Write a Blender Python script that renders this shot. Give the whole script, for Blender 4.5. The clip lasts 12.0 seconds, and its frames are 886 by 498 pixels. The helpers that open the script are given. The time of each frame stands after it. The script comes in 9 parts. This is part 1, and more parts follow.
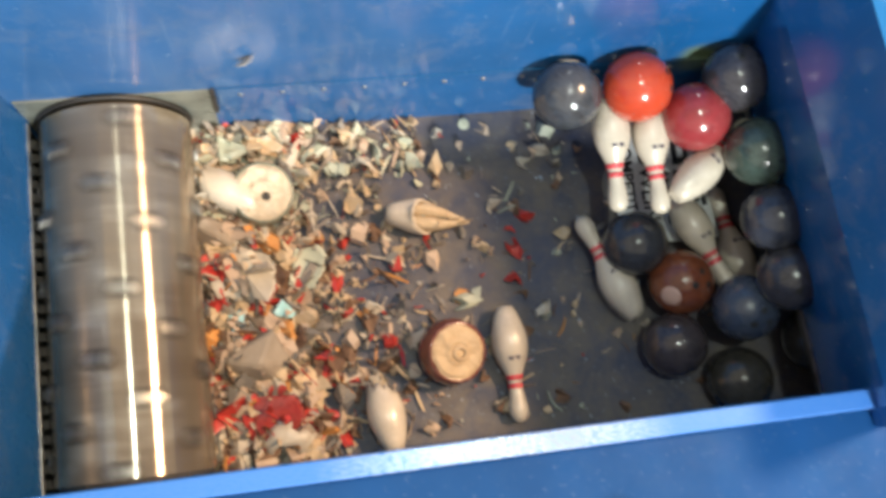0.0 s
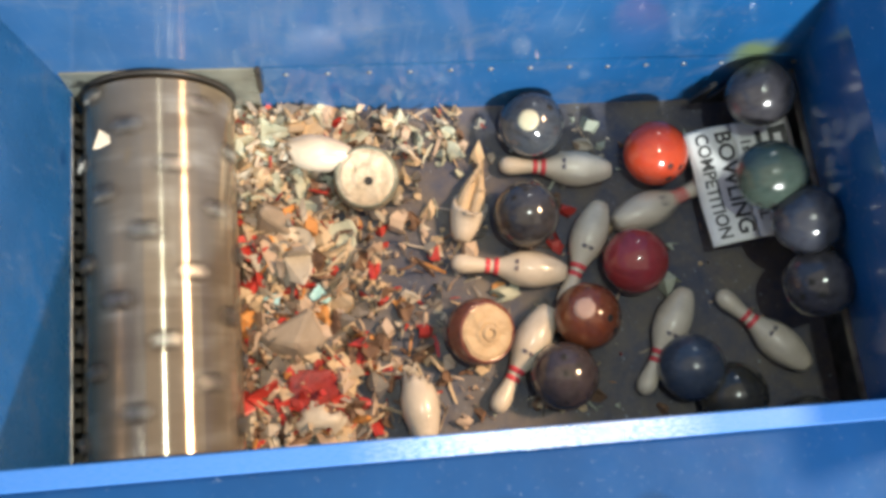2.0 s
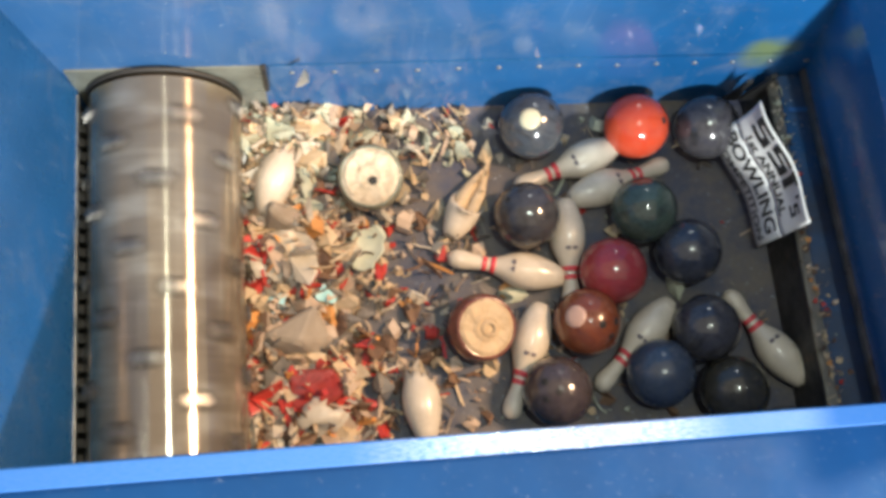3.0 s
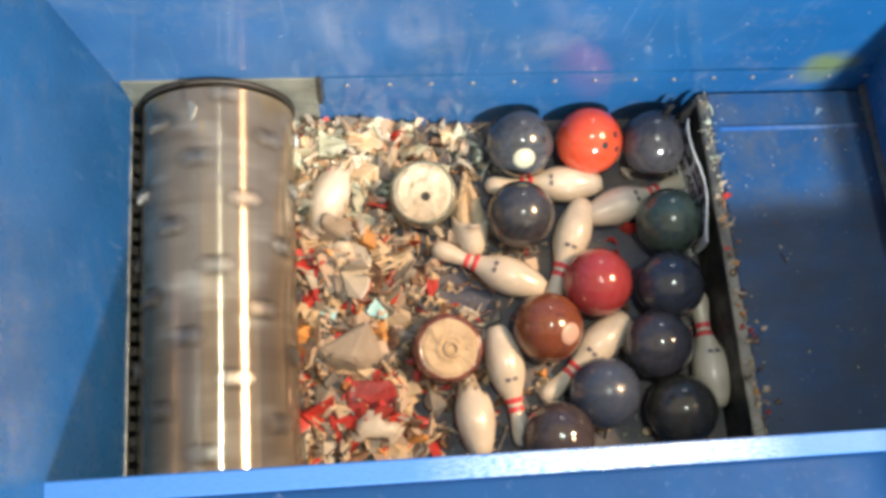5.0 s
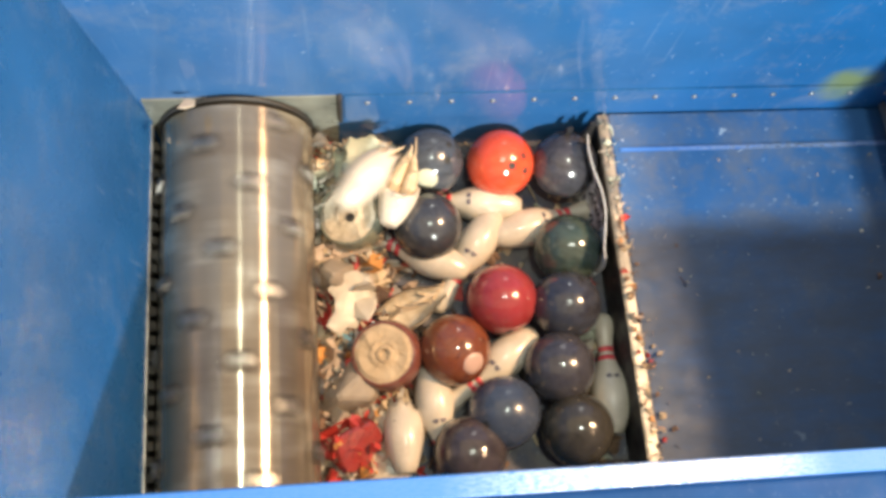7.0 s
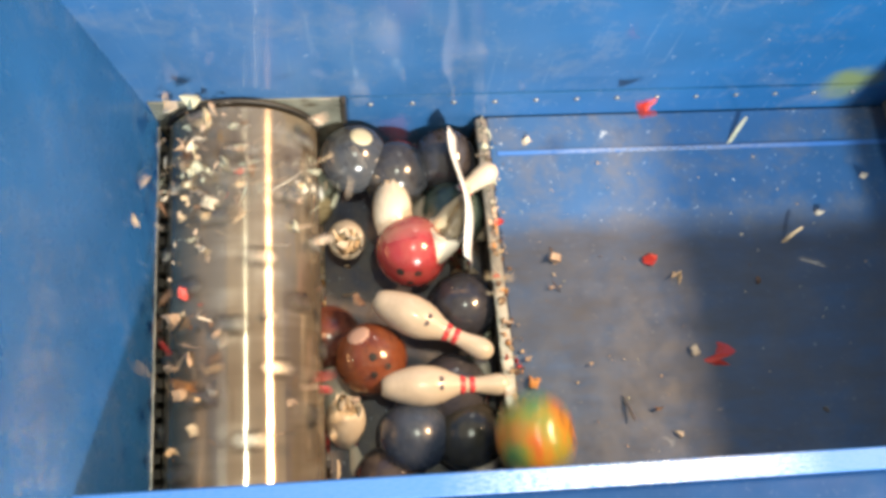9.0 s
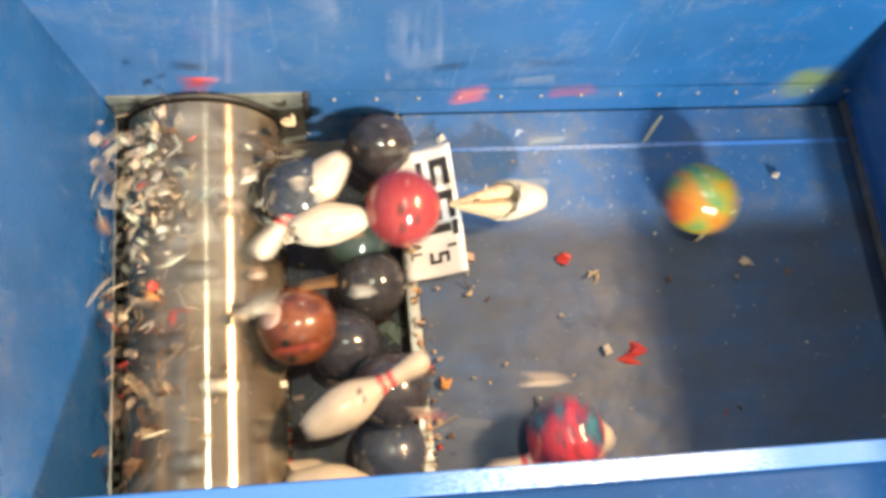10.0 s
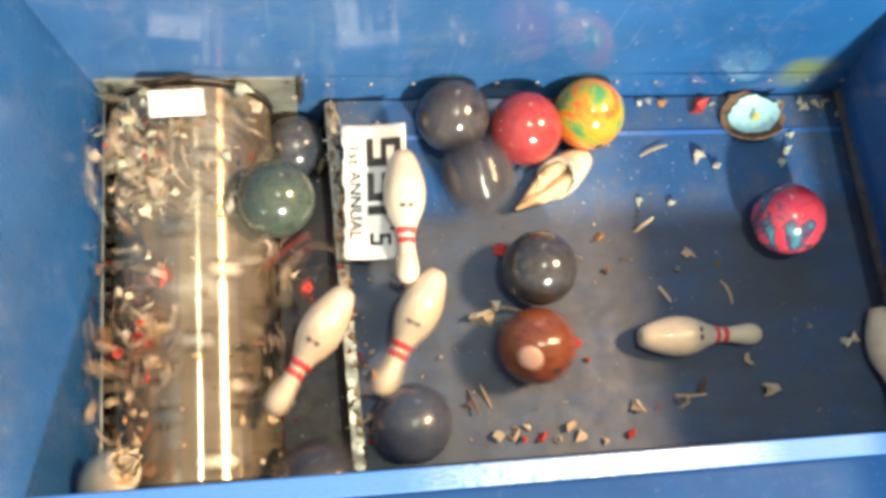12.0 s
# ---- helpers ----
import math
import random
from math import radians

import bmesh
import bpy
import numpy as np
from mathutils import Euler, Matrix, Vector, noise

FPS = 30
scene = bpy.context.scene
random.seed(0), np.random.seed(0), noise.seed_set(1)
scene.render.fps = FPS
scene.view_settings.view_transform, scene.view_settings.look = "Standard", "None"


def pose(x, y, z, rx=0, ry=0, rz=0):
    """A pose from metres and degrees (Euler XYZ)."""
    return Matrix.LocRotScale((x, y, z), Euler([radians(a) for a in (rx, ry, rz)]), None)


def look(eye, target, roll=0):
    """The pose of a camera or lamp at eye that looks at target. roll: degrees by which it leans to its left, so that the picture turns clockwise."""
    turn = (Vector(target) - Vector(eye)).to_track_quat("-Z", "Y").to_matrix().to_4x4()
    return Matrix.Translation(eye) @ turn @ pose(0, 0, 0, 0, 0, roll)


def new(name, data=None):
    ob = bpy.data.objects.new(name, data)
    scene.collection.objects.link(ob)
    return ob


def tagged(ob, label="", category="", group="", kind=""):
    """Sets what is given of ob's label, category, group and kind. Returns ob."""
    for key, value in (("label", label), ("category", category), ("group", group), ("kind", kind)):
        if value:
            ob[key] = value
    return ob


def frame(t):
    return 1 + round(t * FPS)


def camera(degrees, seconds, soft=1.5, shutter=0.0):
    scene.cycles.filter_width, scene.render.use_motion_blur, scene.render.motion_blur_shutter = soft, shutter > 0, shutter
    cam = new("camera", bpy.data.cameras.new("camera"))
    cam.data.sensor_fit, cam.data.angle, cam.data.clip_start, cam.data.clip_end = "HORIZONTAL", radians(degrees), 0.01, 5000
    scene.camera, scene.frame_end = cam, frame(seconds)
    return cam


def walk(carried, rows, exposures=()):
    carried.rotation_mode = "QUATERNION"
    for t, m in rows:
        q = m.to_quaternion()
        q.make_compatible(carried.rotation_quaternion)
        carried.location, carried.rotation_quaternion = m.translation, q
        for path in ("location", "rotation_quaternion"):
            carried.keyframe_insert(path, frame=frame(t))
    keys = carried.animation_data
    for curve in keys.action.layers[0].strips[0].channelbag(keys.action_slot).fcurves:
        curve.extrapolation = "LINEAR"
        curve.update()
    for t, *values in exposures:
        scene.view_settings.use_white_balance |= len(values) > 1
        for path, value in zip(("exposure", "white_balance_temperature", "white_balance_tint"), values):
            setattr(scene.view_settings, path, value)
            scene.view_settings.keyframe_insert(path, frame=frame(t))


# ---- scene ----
cam = camera(51.0, 12.0, soft=3.6, shutter=0.9)
walk(cam, [
    (0, pose(0.150, 0.161, 3.043, 11.91, -8.15, -7.22)),
    (0.5, pose(0.106, 0.116, 3.003, 13.65, -7.56, -5.76)),
    (1, pose(0.096, 0.090, 2.976, 12.99, -7.78, -4.92)),
    (1.5, pose(0.108, 0.099, 2.969, 12.77, -6.71, -4.89)),
    (2, pose(0.111, 0.101, 2.980, 12.39, -7.02, -4.68)),
    (2.5, pose(0.157, 0.120, 2.996, 11.80, -7.05, -4.50)),
    (3, pose(0.124, 0.084, 2.945, 12.83, -6.44, -4.35)),
    (5, pose(0.023, 0.072, 2.891, 14.26, -5.40, -3.68)),
    (5.5, pose(0.041, 0.069, 2.901, 14.52, -4.53, -3.60)),
    (6, pose(0.024, 0.062, 2.892, 15.25, -4.63, -3.54)),
    (6.5, pose(0.018, 0.062, 2.887, 15.16, -4.48, -3.59)),
    (7, pose(-0.024, 0.037, 2.854, 16.30, -5.10, -3.72)),
    (9, pose(0.015, 0.044, 2.891, 15.89, -4.07, -3.55)),
    (9.5, pose(-0.050, 0.064, 2.864, 15.38, -6.08, -3.60)),
    (10, pose(-0.011, 0.065, 2.879, 15.46, -6.77, -4.31)),
    (10.5, pose(-0.068, 0.079, 2.854, 15.74, -7.01, -4.03)),
    (11, pose(-0.047, 0.091, 2.865, 14.95, -7.49, -4.15)),
    (11.5, pose(-0.024, 0.146, 2.894, 12.89, -8.09, -4.28)),
    (12, pose(-0.063, 0.122, 2.857, 13.75, -8.37, -4.34)),
], exposures=[(0, 0.0, 7250, 10), (3, 0.1, 7250, 10), (7, 0.22, 7600, 10), (9, 0.27, 8000, 10), (12, 0.38, 8700, 10)])

# ---- world and lamps ----
world = bpy.data.worlds.new("hall")
scene.world = world
world.use_nodes = True
world.node_tree.nodes["Background"].inputs["Color"].default_value = (0.92, 0.90, 0.88, 1)
world.node_tree.nodes["Background"].inputs["Strength"].default_value = 0.64
scene.view_settings.exposure = 0.0


def lamp(name, eye, target, power, size, colour):
    data = bpy.data.lights.new(name, "AREA")
    data.shape, data.size, data.energy, data.color = "DISK", size, power, colour
    ob = new(name, data)
    ob.matrix_world = look(eye, target)
    return ob


# daylight from a door in front of the hopper, a warm lamp past its right end, a cool lamp overhead
lamp("door_daylight", (1.66, -3.9, 3.75), (0.4, 1.0, 0.2), 570, 0.4, (0.84, 0.94, 1.0))
lamp("warm_hall_lamp", (4.4, 0.9, 5.55), (-0.1, 0.65, 0.1), 630, 0.9, (1.0, 0.70, 0.46))
lamp("overhead_hall_lamp", (0.5, 0.3, 6.0), (0.5, 0.6, 0.0), 85, 0.14, (0.84, 1.0, 0.97))

BACK_Y, FRONT_Y, RAM_TOP = 1.222, 0.118, 0.22
LIP_Z = 0.75
ROTOR = Vector((-0.340, 0.66, 0.178))
ROTOR_R = 0.224
RAM_ROWS = [(0, 2.200), (1, 2.000), (2, 1.800), (2.5, 1.700), (3, 1.600), (5, 1.171), (5.5, 1.066), (6, 0.966), (6.5, 0.882), (7, 0.780), (9, 0.385), (9.5, 0.305), (10, 0.231), (10.5, 0.141), (11, 0.052), (11.5, 0.067), (12, 0.051)]
things = {}


# ---- materials ----
def nodes_of(name, rough=0.5, metal=0.0, coat=0.0, spec=0.5):
    m = bpy.data.materials.new(name)
    m.use_nodes = True
    t = m.node_tree
    b = t.nodes["Principled BSDF"]
    b.inputs["Roughness"].default_value = rough
    b.inputs["Metallic"].default_value = metal
    b.inputs["Coat Weight"].default_value = coat
    b.inputs["Coat Roughness"].default_value = 0.06
    b.inputs["Specular IOR Level"].default_value = spec
    return m, t, b


def add(t, kind, **values):
    n = t.nodes.new(kind)
    for key, value in values.items():
        n.inputs[key.replace("_", " ")].default_value = value
    return n


def ramp(t, source, stops):
    r = t.nodes.new("ShaderNodeValToRGB")
    while len(r.color_ramp.elements) < len(stops):
        r.color_ramp.elements.new(0.5)
    for e, (p, c) in zip(r.color_ramp.elements, stops):
        e.position, e.color = p, (*c, 1) if len(c) == 3 else c
    t.links.new(source, r.inputs["Fac"])
    return r.outputs["Color"]


def mix(t, fac, a, b, kind="MIX"):
    n = t.nodes.new("ShaderNodeMix")
    n.data_type, n.blend_type = "RGBA", kind
    for sock, value in ((n.inputs[0], fac), (n.inputs[6], a), (n.inputs[7], b)):
        if isinstance(value, (int, float)):
            sock.default_value = value
        elif isinstance(value, tuple):
            sock.default_value = (*value, 1)
        else:
            t.links.new(value, sock)
    return n.outputs[2]


def coords(t, scale=(1, 1, 1), kind="Object"):
    c = t.nodes.new("ShaderNodeTexCoord")
    m = t.nodes.new("ShaderNodeMapping")
    m.inputs["Scale"].default_value = scale
    t.links.new(c.outputs[kind], m.inputs["Vector"])
    return m.outputs["Vector"]


def noise_tex(t, vec, scale, detail=4.0, rough=0.55, distort=0.0):
    n = add(t, "ShaderNodeTexNoise", Scale=scale, Detail=detail, Roughness=rough, Distortion=distort)
    t.links.new(vec, n.inputs["Vector"])
    return n.outputs["Fac"]


def bump(t, b, height, strength, distance=0.002):
    n = add(t, "ShaderNodeBump", Strength=strength, Distance=distance)
    t.links.new(height, n.inputs["Height"])
    t.links.new(n.outputs["Normal"], b.inputs["Normal"])


def blue_paint(name, base, worn=0.5, stain=None, grime=(0.24, 0.25, 0.27), gloss=(0.14, 0.42), tooth=(38, 0.12), cover=0.52):
    """Glossy blue machine enamel with dust, scratches and rubbed patches."""
    m, t, b = nodes_of(name, 0.32, 0.0, 0.0, 0.4)
    v = coords(t)
    big = noise_tex(t, v, 2.3, 5)
    tone = ramp(t, big, [(0.3, tuple(c * 0.82 for c in base)), (0.7, tuple(min(1, c * 1.15) for c in base))])
    dust = ramp(t, noise_tex(t, v, 5.5, 9, 0.72, 0.25), [(cover, (0, 0, 0)), (cover + 0.28, (worn, worn, worn))])
    c1 = mix(t, dust, tone, grime)
    scratch = ramp(t, noise_tex(t, coords(t, (3, 3, 45)), 6, 3, 0.6, 0.4), [(0.70, (0, 0, 0)), (0.76, (worn, worn, worn))])
    c2 = mix(t, scratch, c1, (0.32, 0.42, 0.55))
    streak = ramp(t, noise_tex(t, coords(t, (28, 28, 1.6)), 2.2, 3, 0.6), [(0.62, (0, 0, 0)), (0.8, (worn * 0.6,) * 3)])
    c3 = mix(t, streak, c2, (0.26, 0.34, 0.46))
    for lean in (38, -52, 74) if worn > 0.3 else ():
        tilted = t.nodes.new("ShaderNodeMapping")
        tilted.inputs["Rotation"].default_value = (0, radians(lean), radians(lean * 0.6))
        t.links.new(v, tilted.inputs["Vector"])
        drawn = t.nodes.new("ShaderNodeMapping")
        drawn.inputs["Scale"].default_value = (4.5, 60, 110)
        t.links.new(tilted.outputs["Vector"], drawn.inputs["Vector"])
        scored = ramp(t, noise_tex(t, drawn.outputs["Vector"], 1.0, 2, 0.5), [(0.735, (0, 0, 0)), (0.79, (worn * 1.3,) * 3)])
        c3 = mix(t, scored, c3, (0.46, 0.55, 0.66))
    if stain:
        g = t.nodes.new("ShaderNodeTexCoord")
        d = t.nodes.new("ShaderNodeVectorMath")
        d.operation = "DISTANCE"
        mp = t.nodes.new("ShaderNodeMapping")
        mp.inputs["Scale"].default_value = (1.05, 1, 1.0)
        t.links.new(g.outputs["Object"], mp.inputs["Vector"])
        wob = add(t, "ShaderNodeTexNoise", Scale=9.0, Detail=5.0)
        t.links.new(g.outputs["Object"], wob.inputs["Vector"])
        sc = t.nodes.new("ShaderNodeVectorMath")
        sc.operation = "MULTIPLY_ADD"
        sc.inputs[1].default_value = (0.16, 0.16, 0.16)
        t.links.new(wob.outputs["Color"], sc.inputs[0])
        t.links.new(mp.outputs["Vector"], sc.inputs[2])
        t.links.new(sc.outputs[0], d.inputs[0])
        d.inputs[1].default_value = (stain[0] * 1.05 + 0.08, stain[1] + 0.08, stain[2] + 0.08)
        mask = ramp(t, d.outputs["Value"], [(0.03, (0.7, 0.7, 0.7)), (0.13, (0, 0, 0))])
        c3 = mix(t, mask, c3, (0.22, 0.27, 0.03))
    t.links.new(c3, b.inputs["Base Color"])
    r = ramp(t, noise_tex(t, v, 14, 6, 0.65), [(0.3, (gloss[0],) * 3), (0.75, (gloss[1],) * 3)])
    t.links.new(r, b.inputs["Roughness"])
    bump(t, b, noise_tex(t, v, tooth[0], 5), tooth[1], 0.002)
    return m


def worn_steel(name, base=(0.34, 0.32, 0.29), rough=0.38, metal=0.9, scale=9.0):
    m, t, b = nodes_of(name, rough, metal)
    v = coords(t)
    c = ramp(t, noise_tex(t, v, scale, 7, 0.65, 0.5), [(0.3, tuple(x * 0.5 for x in base)), (0.55, base), (0.8, tuple(min(1, x * 1.4) for x in base))])
    rust = ramp(t, noise_tex(t, v, scale * 1.7, 6, 0.7), [(0.56, (0, 0, 0)), (0.75, (0.7,) * 3)])
    t.links.new(mix(t, rust, c, (0.16, 0.10, 0.06)), b.inputs["Base Color"])
    t.links.new(ramp(t, noise_tex(t, v, 22, 5), [(0.3, (rough * 0.7,) * 3), (0.7, (min(1, rough * 1.6),) * 3)]), b.inputs["Roughness"])
    bump(t, b, noise_tex(t, v, 55, 6), 0.25, 0.002)
    return m


def rotor_steel():
    """Bright steel turned round its axis: fine rings along the length."""
    m, t, b = nodes_of("rotor_steel", 0.26, 0.66)
    v = coords(t, (0.02, 0.02, 1))
    ring = noise_tex(t, v, 120, 3, 0.7)
    wide = noise_tex(t, v, 6, 4, 0.6)
    c = ramp(t, wide, [(0.3, (0.24, 0.185, 0.135)), (0.5, (0.32, 0.265, 0.20)), (0.72, (0.265, 0.225, 0.18))])
    patch = ramp(t, noise_tex(t, coords(t, (5, 5, 7)), 1.6, 5, 0.6), [(0.52, (0, 0, 0)), (0.66, (0.85,) * 3)])
    t.links.new(mix(t, patch, c, (0.58, 0.53, 0.43)), b.inputs["Base Color"])
    t.links.new(ramp(t, noise_tex(t, coords(t, (4, 4, 9)), 3, 4), [(0.35, (0.15,) * 3), (0.7, (0.25,) * 3)]), b.inputs["Roughness"])
    tan = t.nodes.new("ShaderNodeTangent")
    tan.direction_type, tan.axis = "RADIAL", "Z"
    t.links.new(tan.outputs["Tangent"], b.inputs["Tangent"])
    b.inputs["Anisotropic"].default_value = 0.95
    b.inputs["Anisotropic Rotation"].default_value = 0.25
    bump(t, b, ring, 0.25, 0.0006)
    return m


def swirl(name, stops, scale=7.0, rough=0.1, distort=2.5, metal=0.0):
    """Polished bowling-ball resin with swirled pigment and scuffs."""
    m, t, b = nodes_of(name, rough, metal, 0.35)
    v = coords(t)
    c = ramp(t, noise_tex(t, v, scale, 5, 0.6, distort), stops)
    scuff = ramp(t, noise_tex(t, coords(t, (9, 14, 11)), 2.2, 6, 0.7, 0.6), [(0.35, (0.05,) * 3), (0.75, (0.24,) * 3)])
    t.links.new(mix(t, scuff, c, (0.16, 0.145, 0.13)), b.inputs["Base Color"])
    t.links.new(ramp(t, noise_tex(t, v, 18, 5), [(0.4, (rough,) * 3), (0.75, (rough + 0.22,) * 3)]), b.inputs["Roughness"])
    return m


def plain(name, a, b_, scale=20.0, rough=0.5, strength=0.25, coat=0.0):
    m, t, b = nodes_of(name, rough, 0.0, coat)
    v = coords(t)
    grain = ramp(t, noise_tex(t, v, scale, 6, 0.65, 0.5), [(0.32, a), (0.68, b_)])
    dirt = ramp(t, noise_tex(t, v, scale * 0.35, 5, 0.7), [(0.55, (0, 0, 0)), (0.8, (0.5,) * 3)])
    t.links.new(mix(t, dirt, grain, tuple(x * 0.45 for x in a)), b.inputs["Base Color"])
    bump(t, b, noise_tex(t, v, scale * 3, 6), strength, 0.003)
    return m


BLUE = (0.007, 0.112, 0.325)
M_WALL = blue_paint("blue_enamel", BLUE, 0.42, (1.51, 1.2, 0.40), (0.24, 0.25, 0.27), (0.07, 0.2), (38, 0.02))
wall_tree = M_WALL.node_tree
wall_bsdf = wall_tree.nodes["Principled BSDF"]
# paler towards the left: haze and light falloff painted into the wall's colour
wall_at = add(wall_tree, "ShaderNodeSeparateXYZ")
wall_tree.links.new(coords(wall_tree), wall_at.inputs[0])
haze_fade = add(wall_tree, "ShaderNodeMapRange")
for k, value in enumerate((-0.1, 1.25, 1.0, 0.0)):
    haze_fade.inputs[k + 1].default_value = value
wall_tree.links.new(wall_at.outputs["X"], haze_fade.inputs[0])
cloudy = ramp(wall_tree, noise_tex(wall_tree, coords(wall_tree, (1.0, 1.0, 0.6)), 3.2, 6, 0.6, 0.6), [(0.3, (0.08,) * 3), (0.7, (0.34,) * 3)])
haze_film = mix(wall_tree, 1.0, haze_fade.outputs[0], cloudy, "MULTIPLY")
wall_tree.links.new(mix(wall_tree, haze_film, wall_bsdf.inputs["Base Color"].links[0].from_socket, (0.16, 0.25, 0.36)), wall_bsdf.inputs["Base Color"])
# wall enamel, base darkened in place of weaker light on the left wall
M_WALL_SIDE = blue_paint("shaded_scuffed_enamel", (0.010, 0.080, 0.23), 0.3, None, (0.12, 0.15, 0.19), (0.2, 0.4), (38, 0.06))
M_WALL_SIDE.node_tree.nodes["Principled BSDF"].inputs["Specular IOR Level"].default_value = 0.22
M_LIP = blue_paint("lip_enamel", (0.02, 0.16, 0.50), 0.3, None, (0.24, 0.25, 0.27), (0.10, 0.26), (210, 0.35))
# same enamel as the lip, weaker light on the ledge put into its base
M_APRON = blue_paint("shaded_ledge_enamel", (0.003, 0.048, 0.165), 0.2, None, (0.03, 0.08, 0.17), (0.45, 0.65))
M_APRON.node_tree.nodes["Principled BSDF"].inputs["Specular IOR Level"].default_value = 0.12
M_RAM = blue_paint("ram_enamel", (0.014, 0.088, 0.245), 0.7, None, (0.135, 0.13, 0.125), (0.42, 0.7), (38, 0.12), 0.44)
ram_tree = M_RAM.node_tree
ram_bsdf = ram_tree.nodes["Principled BSDF"]
# dusty front deck; the front wall's shade edge is painted in at y 0.82-0.90
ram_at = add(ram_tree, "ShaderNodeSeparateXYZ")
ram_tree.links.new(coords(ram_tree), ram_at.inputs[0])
shade_edge = add(ram_tree, "ShaderNodeMapRange")
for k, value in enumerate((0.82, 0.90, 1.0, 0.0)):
    shade_edge.inputs[k + 1].default_value = value
ram_tree.links.new(ram_at.outputs["Y"], shade_edge.inputs[0])
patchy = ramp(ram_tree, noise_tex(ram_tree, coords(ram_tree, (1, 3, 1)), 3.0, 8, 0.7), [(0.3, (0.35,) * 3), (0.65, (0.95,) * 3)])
dusty = mix(ram_tree, 1.0, shade_edge.outputs[0], patchy, "MULTIPLY")
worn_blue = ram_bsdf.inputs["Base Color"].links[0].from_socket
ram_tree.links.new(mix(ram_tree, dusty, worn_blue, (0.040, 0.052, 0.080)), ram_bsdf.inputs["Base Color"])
M_FLOOR = blue_paint("floor_enamel", (0.040, 0.050, 0.092), 0.85, None, (0.15, 0.125, 0.10), (0.45, 0.75), (38, 0.12), 0.36)
M_STEEL = worn_steel("worn_plate_steel")
M_PLATE = worn_steel("dull_plate_steel", (0.30, 0.31, 0.265), 0.32, 0.35, 4)
M_DARK = worn_steel("dark_oiled_steel", (0.07, 0.065, 0.06), 0.5, 0.6)
M_EDGE = worn_steel("scraped_edge_steel", (0.5, 0.48, 0.44), 0.35, 0.9, 25)
M_BOLT_DULL = worn_steel("dull_bolt_steel", (0.30, 0.34, 0.38), 0.4, 0.7, 40)
M_ROTOR = rotor_steel()
M_HALL = plain("hall_concrete", (0.2, 0.2, 0.2), (0.32, 0.31, 0.3), 3, 0.7)
M_PIN = plain("white_pin_plastic", (0.55, 0.475, 0.375), (0.63, 0.555, 0.455), 14, 0.28, 0.06, 0.3)
M_STRIPE = plain("red_stripe", (0.62, 0.05, 0.07), (0.75, 0.09, 0.10), 30, 0.35, 0.1)
M_MARK = plain("dark_print", (0.06, 0.05, 0.07), (0.16, 0.13, 0.15), 60, 0.5, 0.1)
M_WOOD = plain("splintered_maple", (0.46, 0.34, 0.21), (0.60, 0.47, 0.32), 26, 0.7, 0.7)
M_CORE = plain("tan_ball_core", (0.42, 0.30, 0.18), (0.56, 0.42, 0.27), 18, 0.65, 0.6)
M_PALE = plain("pale_ball_core", (0.40, 0.32, 0.22), (0.60, 0.52, 0.40), 22, 0.6, 0.8)
M_PLUG = plain("pink_plug", (0.50, 0.31, 0.25), (0.58, 0.38, 0.31), 30, 0.4, 0.1)
M_PLUG_PALE = plain("ivory_plug", (0.42, 0.41, 0.30), (0.5, 0.49, 0.37), 30, 0.4, 0.1)
M_HOLE = plain("dark_hole", (0.008, 0.008, 0.008), (0.02, 0.02, 0.02), 30, 0.7, 0.1)
M_BANNER = plain("white_banner_vinyl", (0.68, 0.68, 0.67), (0.76, 0.76, 0.75), 9, 0.5, 0.1)
M_INK = plain("black_ink", (0.012, 0.012, 0.014), (0.03, 0.03, 0.03), 30, 0.5, 0.1)
M_WHITE = plain("white_shard_plastic", (0.44, 0.385, 0.31), (0.56, 0.50, 0.41), 16, 0.4, 0.4)
M_GREEN = plain("pale_green_shard", (0.34, 0.37, 0.29), (0.50, 0.52, 0.42), 16, 0.5, 0.4)
M_RED = plain("red_shard", (0.40, 0.03, 0.025), (0.52, 0.06, 0.05), 16, 0.35, 0.4)
M_ORANGE = plain("orange_shard", (0.55, 0.22, 0.06), (0.68, 0.34, 0.12), 16, 0.45, 0.4)
M_GREY = plain("grey_shard", (0.10, 0.092, 0.085), (0.25, 0.22, 0.19), 16, 0.5, 0.5)
M_BEIGE = plain("beige_filler", (0.40, 0.29, 0.215), (0.52, 0.41, 0.32), 12, 0.7, 0.6)
M_FILLER = plain("grey_tan_filler", (0.25, 0.205, 0.16), (0.36, 0.30, 0.235), 12, 0.75, 0.7)
M_DUST = plain("dark_crumb", (0.085, 0.045, 0.030), (0.24, 0.14, 0.085), 30, 0.8, 0.5)
M_TEAL = plain("teal_shard", (0.25, 0.55, 0.62), (0.45, 0.72, 0.75), 16, 0.35, 0.3)
# pale metallic band mid-lip paints a lamp highlight over rubbed flecks
lip_tree = M_LIP.node_tree
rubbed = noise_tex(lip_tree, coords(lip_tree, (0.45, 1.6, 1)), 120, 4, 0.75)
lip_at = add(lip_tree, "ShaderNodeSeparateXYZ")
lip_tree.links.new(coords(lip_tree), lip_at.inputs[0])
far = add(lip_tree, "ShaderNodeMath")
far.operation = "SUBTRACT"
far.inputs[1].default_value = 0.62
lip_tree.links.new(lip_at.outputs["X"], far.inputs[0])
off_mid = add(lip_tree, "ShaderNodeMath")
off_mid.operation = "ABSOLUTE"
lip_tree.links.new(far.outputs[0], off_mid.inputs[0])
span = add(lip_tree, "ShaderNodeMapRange")
